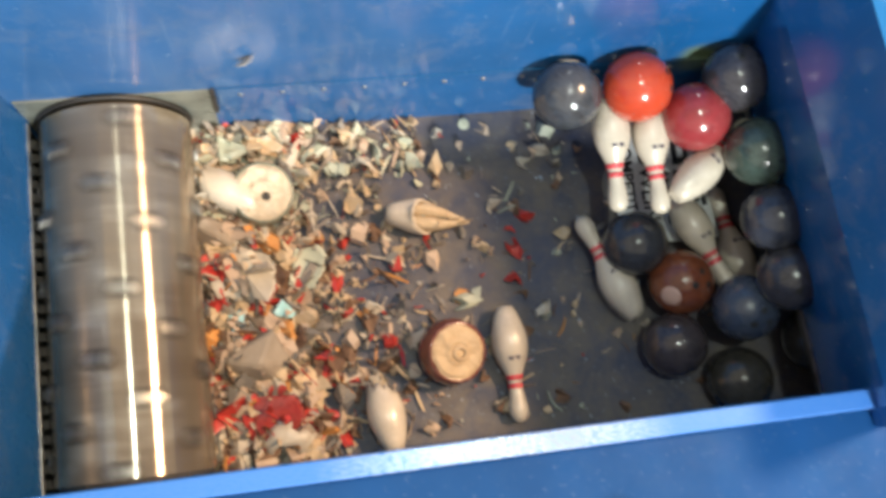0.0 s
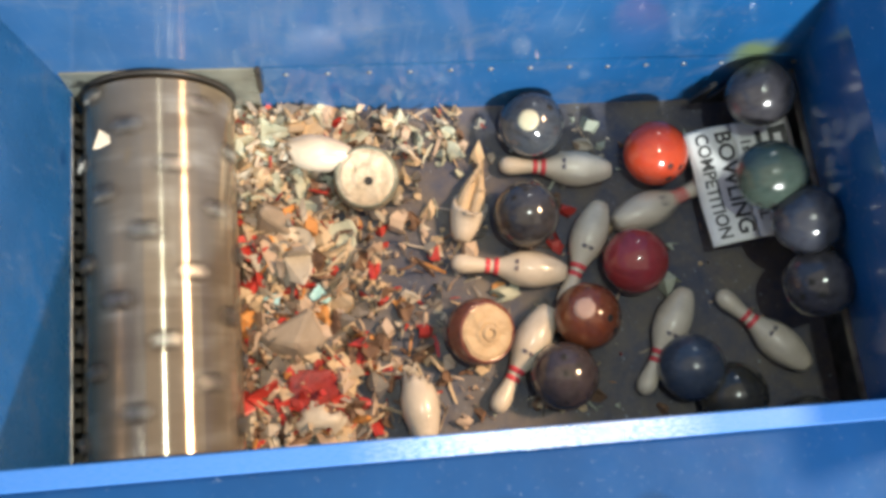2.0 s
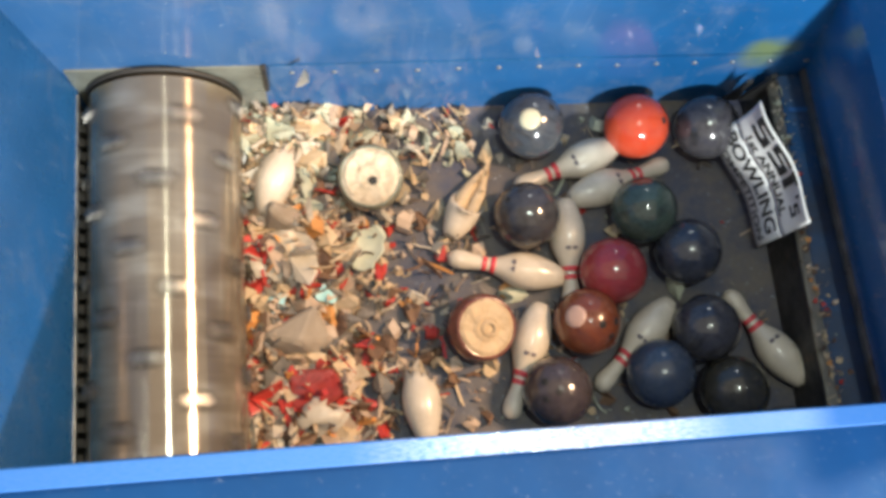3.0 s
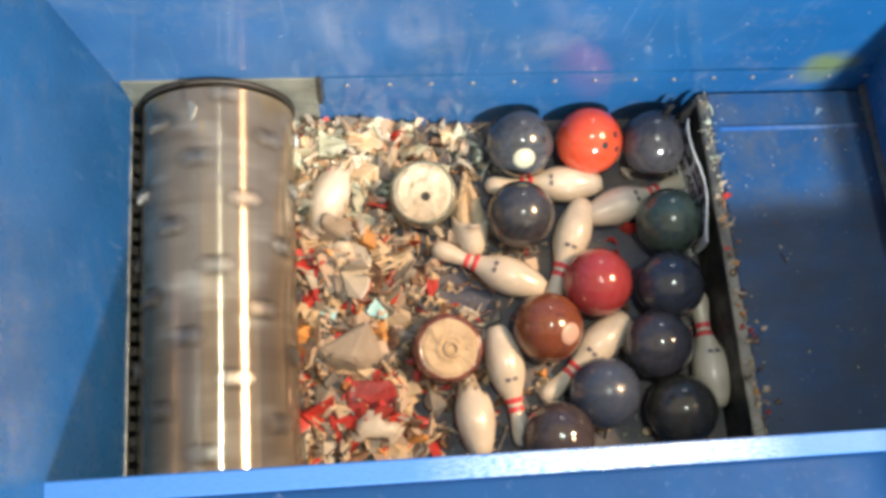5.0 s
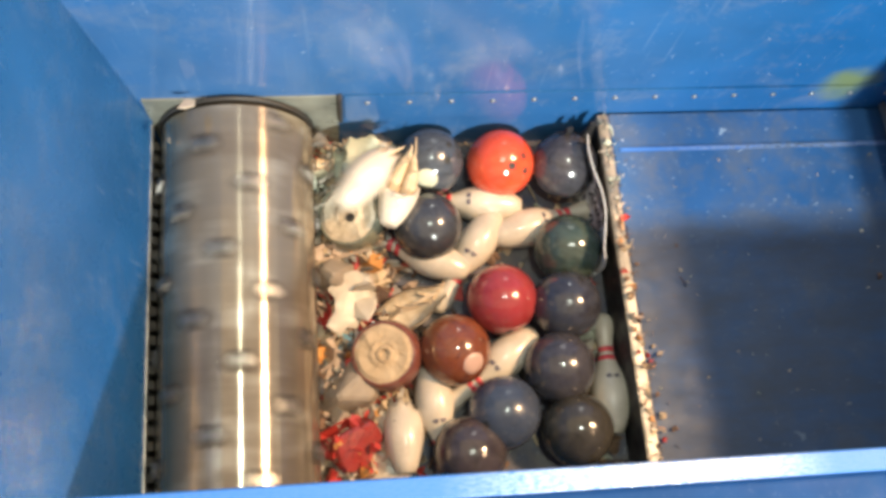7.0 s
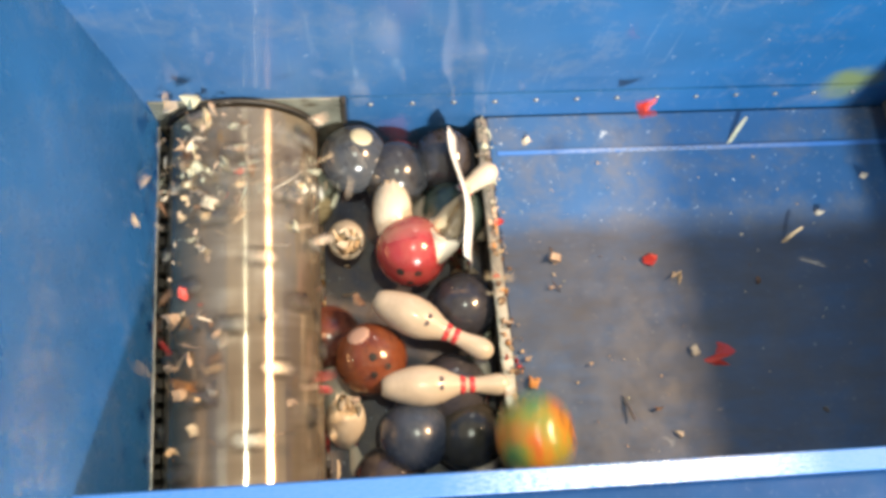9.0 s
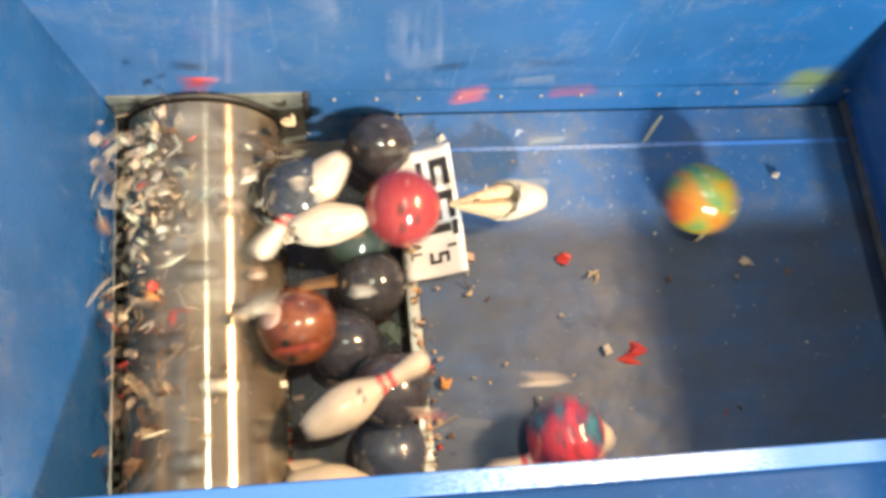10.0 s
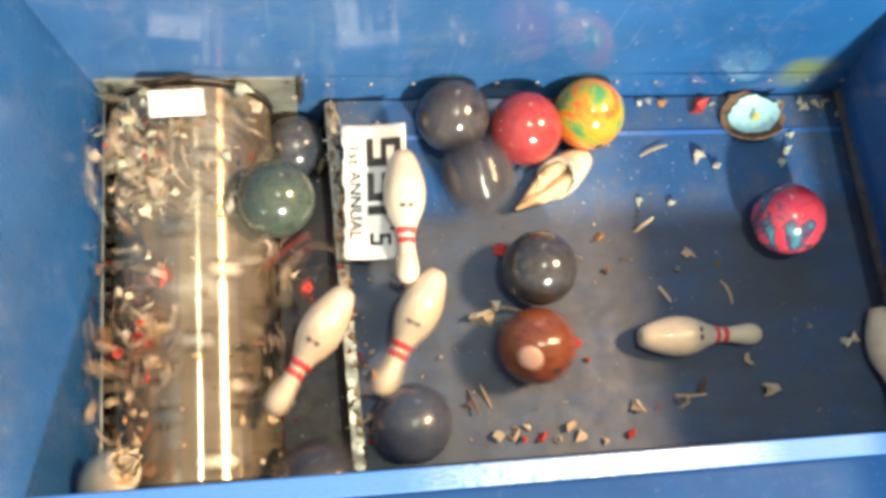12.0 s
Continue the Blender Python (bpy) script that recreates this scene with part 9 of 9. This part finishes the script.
    walk(things['chip_51'], [
        (0, pose(-0.340, 0.725, 0.150, 149.5, 240.5, 318.5)),
        (7.84, pose(-0.340, 0.725, 0.150, 149.5, 240.5, 318.5)),
        (8, pose(-0.024, 0.732, 0.550, 170.5, 252.5, 336.5)),
        (8.1333, pose(0.293, 0.740, 0.620, 191.5, 264.5, 354.5)),
        (8.3333, pose(0.715, 0.750, 0.232, 219.5, 280.5, 378.5)),
        (9, pose(0.585, 0.750, 0.232, 219.5, 280.5, 378.5)),
        (9.5, pose(0.505, 0.750, 0.232, 219.5, 280.5, 378.5)),
        (10, pose(0.431, 0.750, 0.232, 219.5, 280.5, 378.5)),
        (10.5, pose(0.341, 0.750, 0.232, 219.5, 280.5, 378.5)),
        (11, pose(0.251, 0.750, 0.232, 219.5, 280.5, 378.5)),
        (11.5, pose(0.267, 0.750, 0.232, 219.5, 280.5, 378.5)),
        (12, pose(0.251, 0.750, 0.232, 219.5, 280.5, 378.5)),
    ])
    walk(things['chip_52'], [
        (0, pose(-0.340, 0.712, 0.150, 359.9, 51.7, 193.4)),
        (7.88, pose(-0.340, 0.712, 0.150, 359.9, 51.7, 193.4)),
        (8.0333, pose(0.062, 0.717, 0.550, 380.9, 63.7, 211.4)),
        (8.1667, pose(0.464, 0.723, 0.620, 401.9, 75.7, 229.4)),
        (8.3667, pose(1.000, 0.731, 0.232, 429.9, 91.7, 253.4)),
        (9, pose(0.877, 0.731, 0.232, 429.9, 91.7, 253.4)),
        (9.5, pose(0.797, 0.731, 0.232, 429.9, 91.7, 253.4)),
        (10, pose(0.723, 0.731, 0.232, 429.9, 91.7, 253.4)),
        (10.5, pose(0.633, 0.731, 0.232, 429.9, 91.7, 253.4)),
        (11, pose(0.544, 0.731, 0.232, 429.9, 91.7, 253.4)),
        (11.5, pose(0.559, 0.731, 0.232, 429.9, 91.7, 253.4)),
        (12, pose(0.544, 0.731, 0.232, 429.9, 91.7, 253.4)),
    ])
    walk(things['chip_53'], [
        (0, pose(-0.340, 0.500, 0.150, 317.2, 19.1, 211.8)),
        (7.92, pose(-0.340, 0.500, 0.150, 317.2, 19.1, 211.8)),
        (8.0667, pose(0.121, 0.478, 0.550, 338.2, 31.1, 229.8)),
        (8.2333, pose(0.583, 0.457, 0.620, 359.2, 43.1, 247.8)),
        (8.4333, pose(1.198, 0.428, 0.232, 387.2, 59.1, 271.8)),
        (9, pose(1.083, 0.428, 0.232, 387.2, 59.1, 271.8)),
        (9.5, pose(1.004, 0.428, 0.232, 387.2, 59.1, 271.8)),
        (10, pose(0.930, 0.428, 0.232, 387.2, 59.1, 271.8)),
        (10.5, pose(0.840, 0.428, 0.232, 387.2, 59.1, 271.8)),
        (11, pose(0.750, 0.428, 0.232, 387.2, 59.1, 271.8)),
        (11.5, pose(0.765, 0.428, 0.232, 387.2, 59.1, 271.8)),
        (12, pose(0.750, 0.428, 0.232, 387.2, 59.1, 271.8)),
    ])
    walk(things['chip_54'], [
        (0, pose(-0.340, 0.414, 0.150, 62.6, 276.4, 337.5)),
        (7.96, pose(-0.340, 0.414, 0.150, 62.6, 276.4, 337.5)),
        (8.1, pose(0.020, 0.382, 0.550, 83.6, 288.4, 355.5)),
        (8.2667, pose(0.380, 0.349, 0.620, 104.6, 300.4, 373.5)),
        (8.4667, pose(0.860, 0.306, 0.232, 132.6, 316.4, 397.5)),
        (9, pose(0.754, 0.306, 0.232, 132.6, 316.4, 397.5)),
        (9.5, pose(0.674, 0.306, 0.232, 132.6, 316.4, 397.5)),
        (10, pose(0.600, 0.306, 0.232, 132.6, 316.4, 397.5)),
        (10.5, pose(0.510, 0.306, 0.232, 132.6, 316.4, 397.5)),
        (11, pose(0.420, 0.306, 0.232, 132.6, 316.4, 397.5)),
        (11.5, pose(0.436, 0.306, 0.232, 132.6, 316.4, 397.5)),
        (12, pose(0.420, 0.306, 0.232, 132.6, 316.4, 397.5)),
    ])
    walk(things['chip_55'], [
        (0, pose(-0.340, 0.995, 0.150, 193.8, 3.2, 23.1)),
        (8, pose(-0.340, 0.995, 0.150, 193.8, 3.2, 23.1)),
        (8.1333, pose(0.153, 1.037, 0.550, 214.8, 15.2, 41.1)),
        (8.3, pose(0.645, 1.080, 0.620, 235.8, 27.2, 59.1)),
        (8.5, pose(1.302, 1.136, 0.232, 263.8, 43.2, 83.1)),
        (9, pose(1.203, 1.136, 0.232, 263.8, 43.2, 83.1)),
        (9.5, pose(1.123, 1.136, 0.232, 263.8, 43.2, 83.1)),
        (10, pose(1.050, 1.136, 0.232, 263.8, 43.2, 83.1)),
        (10.5, pose(0.960, 1.136, 0.232, 263.8, 43.2, 83.1)),
        (11, pose(0.870, 1.136, 0.232, 263.8, 43.2, 83.1)),
        (11.5, pose(0.885, 1.136, 0.232, 263.8, 43.2, 83.1)),
        (12, pose(0.870, 1.136, 0.232, 263.8, 43.2, 83.1)),
    ])
    walk(things['chip_56'], [
        (0, pose(-0.340, 0.745, 0.150, 149.7, 305.0, 85.2)),
        (8.04, pose(-0.340, 0.745, 0.150, 149.7, 305.0, 85.2)),
        (8.2, pose(0.183, 0.755, 0.550, 170.7, 317.0, 103.2)),
        (8.3333, pose(0.706, 0.765, 0.620, 191.7, 329.0, 121.2)),
        (8.5333, pose(1.404, 0.779, 0.232, 219.7, 345.0, 145.2)),
        (9, pose(1.313, 0.779, 0.232, 219.7, 345.0, 145.2)),
        (9.5, pose(1.233, 0.779, 0.232, 219.7, 345.0, 145.2)),
        (10, pose(1.159, 0.779, 0.232, 219.7, 345.0, 145.2)),
        (10.5, pose(1.069, 0.779, 0.232, 219.7, 345.0, 145.2)),
        (11, pose(0.980, 0.779, 0.232, 219.7, 345.0, 145.2)),
        (11.5, pose(0.995, 0.779, 0.232, 219.7, 345.0, 145.2)),
        (12, pose(0.979, 0.779, 0.232, 219.7, 345.0, 145.2)),
    ])
    walk(things['chip_57'], [
        (0, pose(-0.340, 0.462, 0.150, 240.9, 145.9, 95.5)),
        (8.08, pose(-0.340, 0.462, 0.150, 240.9, 145.9, 95.5)),
        (8.2333, pose(-0.067, 0.436, 0.550, 261.9, 157.9, 113.5)),
        (8.3667, pose(0.206, 0.410, 0.620, 282.9, 169.9, 131.5)),
        (8.5667, pose(0.570, 0.375, 0.232, 310.9, 185.9, 155.5)),
        (9, pose(0.487, 0.375, 0.232, 310.9, 185.9, 155.5)),
        (9.5, pose(0.407, 0.375, 0.232, 310.9, 185.9, 155.5)),
        (10, pose(0.333, 0.375, 0.232, 310.9, 185.9, 155.5)),
        (10.5, pose(0.243, 0.375, 0.232, 310.9, 185.9, 155.5)),
        (11, pose(0.154, 0.375, 0.232, 310.9, 185.9, 155.5)),
        (11.5, pose(0.169, 0.375, 0.232, 310.9, 185.9, 155.5)),
        (12, pose(0.153, 0.375, 0.232, 310.9, 185.9, 155.5)),
    ])
    walk(things['chip_58'], [
        (0, pose(-0.340, 0.381, 0.150, 253.4, 111.0, 133.9)),
        (8.12, pose(-0.340, 0.381, 0.150, 253.4, 111.0, 133.9)),
        (8.2667, pose(-0.078, 0.344, 0.550, 274.4, 123.0, 151.9)),
        (8.4333, pose(0.184, 0.307, 0.620, 295.4, 135.0, 169.9)),
        (8.6333, pose(0.533, 0.258, 0.232, 323.4, 151.0, 193.9)),
        (9, pose(0.458, 0.258, 0.232, 323.4, 151.0, 193.9)),
        (9.5, pose(0.378, 0.258, 0.232, 323.4, 151.0, 193.9)),
        (10, pose(0.304, 0.258, 0.232, 323.4, 151.0, 193.9)),
        (10.5, pose(0.214, 0.258, 0.232, 323.4, 151.0, 193.9)),
        (11, pose(0.125, 0.258, 0.232, 323.4, 151.0, 193.9)),
        (11.5, pose(0.140, 0.258, 0.232, 323.4, 151.0, 193.9)),
        (12, pose(0.124, 0.258, 0.232, 323.4, 151.0, 193.9)),
    ])
    walk(things['chip_59'], [
        (0, pose(-0.340, 0.800, 0.150, 275.5, 178.3, 282.2)),
        (8.16, pose(-0.340, 0.800, 0.150, 275.5, 178.3, 282.2)),
        (8.3, pose(0.210, 0.817, 0.550, 296.5, 190.3, 300.2)),
        (8.4667, pose(0.760, 0.835, 0.620, 317.5, 202.3, 318.2)),
        (8.6667, pose(1.494, 0.858, 0.232, 345.5, 218.3, 342.2)),
        (9, pose(1.427, 0.858, 0.232, 345.5, 218.3, 342.2)),
        (9.5, pose(1.347, 0.858, 0.232, 345.5, 218.3, 342.2)),
        (10, pose(1.273, 0.858, 0.232, 345.5, 218.3, 342.2)),
        (10.5, pose(1.183, 0.858, 0.232, 345.5, 218.3, 342.2)),
        (11, pose(1.094, 0.858, 0.232, 345.5, 218.3, 342.2)),
        (11.5, pose(1.109, 0.858, 0.232, 345.5, 218.3, 342.2)),
        (12, pose(1.093, 0.858, 0.232, 345.5, 218.3, 342.2)),
    ])
    walk(things['chip_60'], [
        (0, pose(-0.340, 0.880, 0.150, 185.9, 57.6, 159.7)),
        (8.2, pose(-0.340, 0.880, 0.150, 185.9, 57.6, 159.7)),
        (8.3667, pose(0.259, 0.907, 0.550, 206.9, 69.6, 177.7)),
        (8.5, pose(0.857, 0.934, 0.620, 227.9, 81.6, 195.7)),
        (8.7, pose(1.656, 0.971, 0.232, 255.9, 97.6, 219.7)),
        (9, pose(1.597, 0.971, 0.232, 255.9, 97.6, 219.7)),
        (9.5, pose(1.517, 0.971, 0.232, 255.9, 97.6, 219.7)),
        (10, pose(1.443, 0.971, 0.232, 255.9, 97.6, 219.7)),
        (10.5, pose(1.353, 0.971, 0.232, 255.9, 97.6, 219.7)),
        (11, pose(1.263, 0.971, 0.232, 255.9, 97.6, 219.7)),
        (11.5, pose(1.279, 0.971, 0.232, 255.9, 97.6, 219.7)),
        (12, pose(1.263, 0.971, 0.232, 255.9, 97.6, 219.7)),
    ])
    walk(things['chip_61'], [
        (0, pose(-0.340, 0.508, 0.150, 314.2, 203.4, 347.3)),
        (8.24, pose(-0.340, 0.508, 0.150, 314.2, 203.4, 347.3)),
        (8.4, pose(0.072, 0.488, 0.550, 335.2, 215.4, 365.3)),
        (8.5333, pose(0.483, 0.467, 0.620, 356.2, 227.4, 383.3)),
        (8.7333, pose(1.032, 0.440, 0.232, 384.2, 243.4, 407.3)),
        (9, pose(0.981, 0.440, 0.232, 384.2, 243.4, 407.3)),
        (9.5, pose(0.901, 0.440, 0.232, 384.2, 243.4, 407.3)),
        (10, pose(0.827, 0.440, 0.232, 384.2, 243.4, 407.3)),
        (10.5, pose(0.737, 0.440, 0.232, 384.2, 243.4, 407.3)),
        (11, pose(0.648, 0.440, 0.232, 384.2, 243.4, 407.3)),
        (11.5, pose(0.663, 0.440, 0.232, 384.2, 243.4, 407.3)),
        (12, pose(0.647, 0.440, 0.232, 384.2, 243.4, 407.3)),
    ])
    walk(things['white_card'], [
        (0, pose(-0.340, 0.450, 0.150, 10.0, 0.0, 0.0)),
        (11.2, pose(-0.340, 0.450, 0.150, 10.0, 0.0, 0.0)),
        (11.45, pose(-0.340, 0.450, 0.150, 10.0, 0.0, 0.0)),
        (11.5, pose(-0.200, 0.799, 0.200, 10.0, 0.0, 0.0)),
        (12, pose(-0.355, 1.112, 0.470, 6.0, 4.0, 4.0)),
    ])
    walk(things['white_flake'], [
        (0, pose(0.086, 1.202, 0.600, 0.0, 0.0, 0.0)),
        (0.25, pose(-0.164, 1.202, 0.600, 60.0, 20.0, 10.0)),
        (0.5, pose(-0.281, 1.202, 0.500, 30.0, 40.0, 60.0)),
        (1, pose(-0.393, 1.008, 0.450, 60.0, 80.0, 90.0)),
        (1.5, pose(-0.093, 1.202, 0.600, 90.0, 60.0, 60.0)),
        (2, pose(-0.454, 0.989, 0.450, 60.0, 20.0, 60.0)),
        (3, pose(0.092, 1.142, 0.450, 20.0, 0.0, 30.0)),
        (5, pose(-0.368, 1.101, 0.450, 0.0, 0.0, 60.0)),
        (5.5, pose(-0.462, 0.952, 0.440, 30.0, 30.0, 60.0)),
        (6, pose(-0.061, 1.162, 0.440, 20.0, 10.0, 20.0)),
        (7, pose(-0.448, 1.162, 0.450, 10.0, 60.0, 30.0)),
        (9, pose(-0.510, 1.164, 0.450, 30.0, 60.0, 60.0)),
        (9.5, pose(0.240, 1.182, 0.600, 60.0, 60.0, 90.0)),
        (10, pose(-0.053, 0.894, 0.500, 30.0, 60.0, 90.0)),
        (11, pose(-0.484, 1.174, 0.500, 30.0, 60.0, 60.0)),
        (11.5, pose(-0.116, 1.161, 0.700, 0.0, 0.0, 60.0)),
        (12, pose(-0.356, 1.126, 0.460, 10.0, 0.0, 80.0)),
    ])
    walk(things['red_flake'], [
        (0, pose(-0.340, 0.450, 0.150, 0.0, 0.0, 0.0)),
        (8.15, pose(-0.340, 0.450, 0.150, 0.0, 0.0, 0.0)),
        (8.2, pose(-0.366, 0.574, 0.100, 0.0, 0.0, 0.0)),
        (8.8, pose(0.379, 1.202, 0.700, 0.0, 0.0, 0.0)),
        (9, pose(0.810, 1.102, 0.500, 0.0, 0.0, 60.0)),
        (9.5, pose(0.041, 1.023, 0.450, 40.0, 0.0, 90.0)),
        (10, pose(-0.325, 1.149, 0.600, 0.0, 30.0, 60.0)),
        (10.2, pose(-0.650, 0.617, 0.750, 0.0, 60.0, 20.0)),
        (10.6, pose(-0.289, 0.565, 0.500, 30.0, 60.0, 60.0)),
        (11, pose(-0.136, 0.953, 0.460, 0.0, 60.0, 90.0)),
        (11.5, pose(-0.350, 0.874, 0.460, 40.0, 60.0, 60.0)),
        (12, pose(-0.477, 0.511, 0.400, 40.0, 40.0, 60.0)),
    ])


motions()
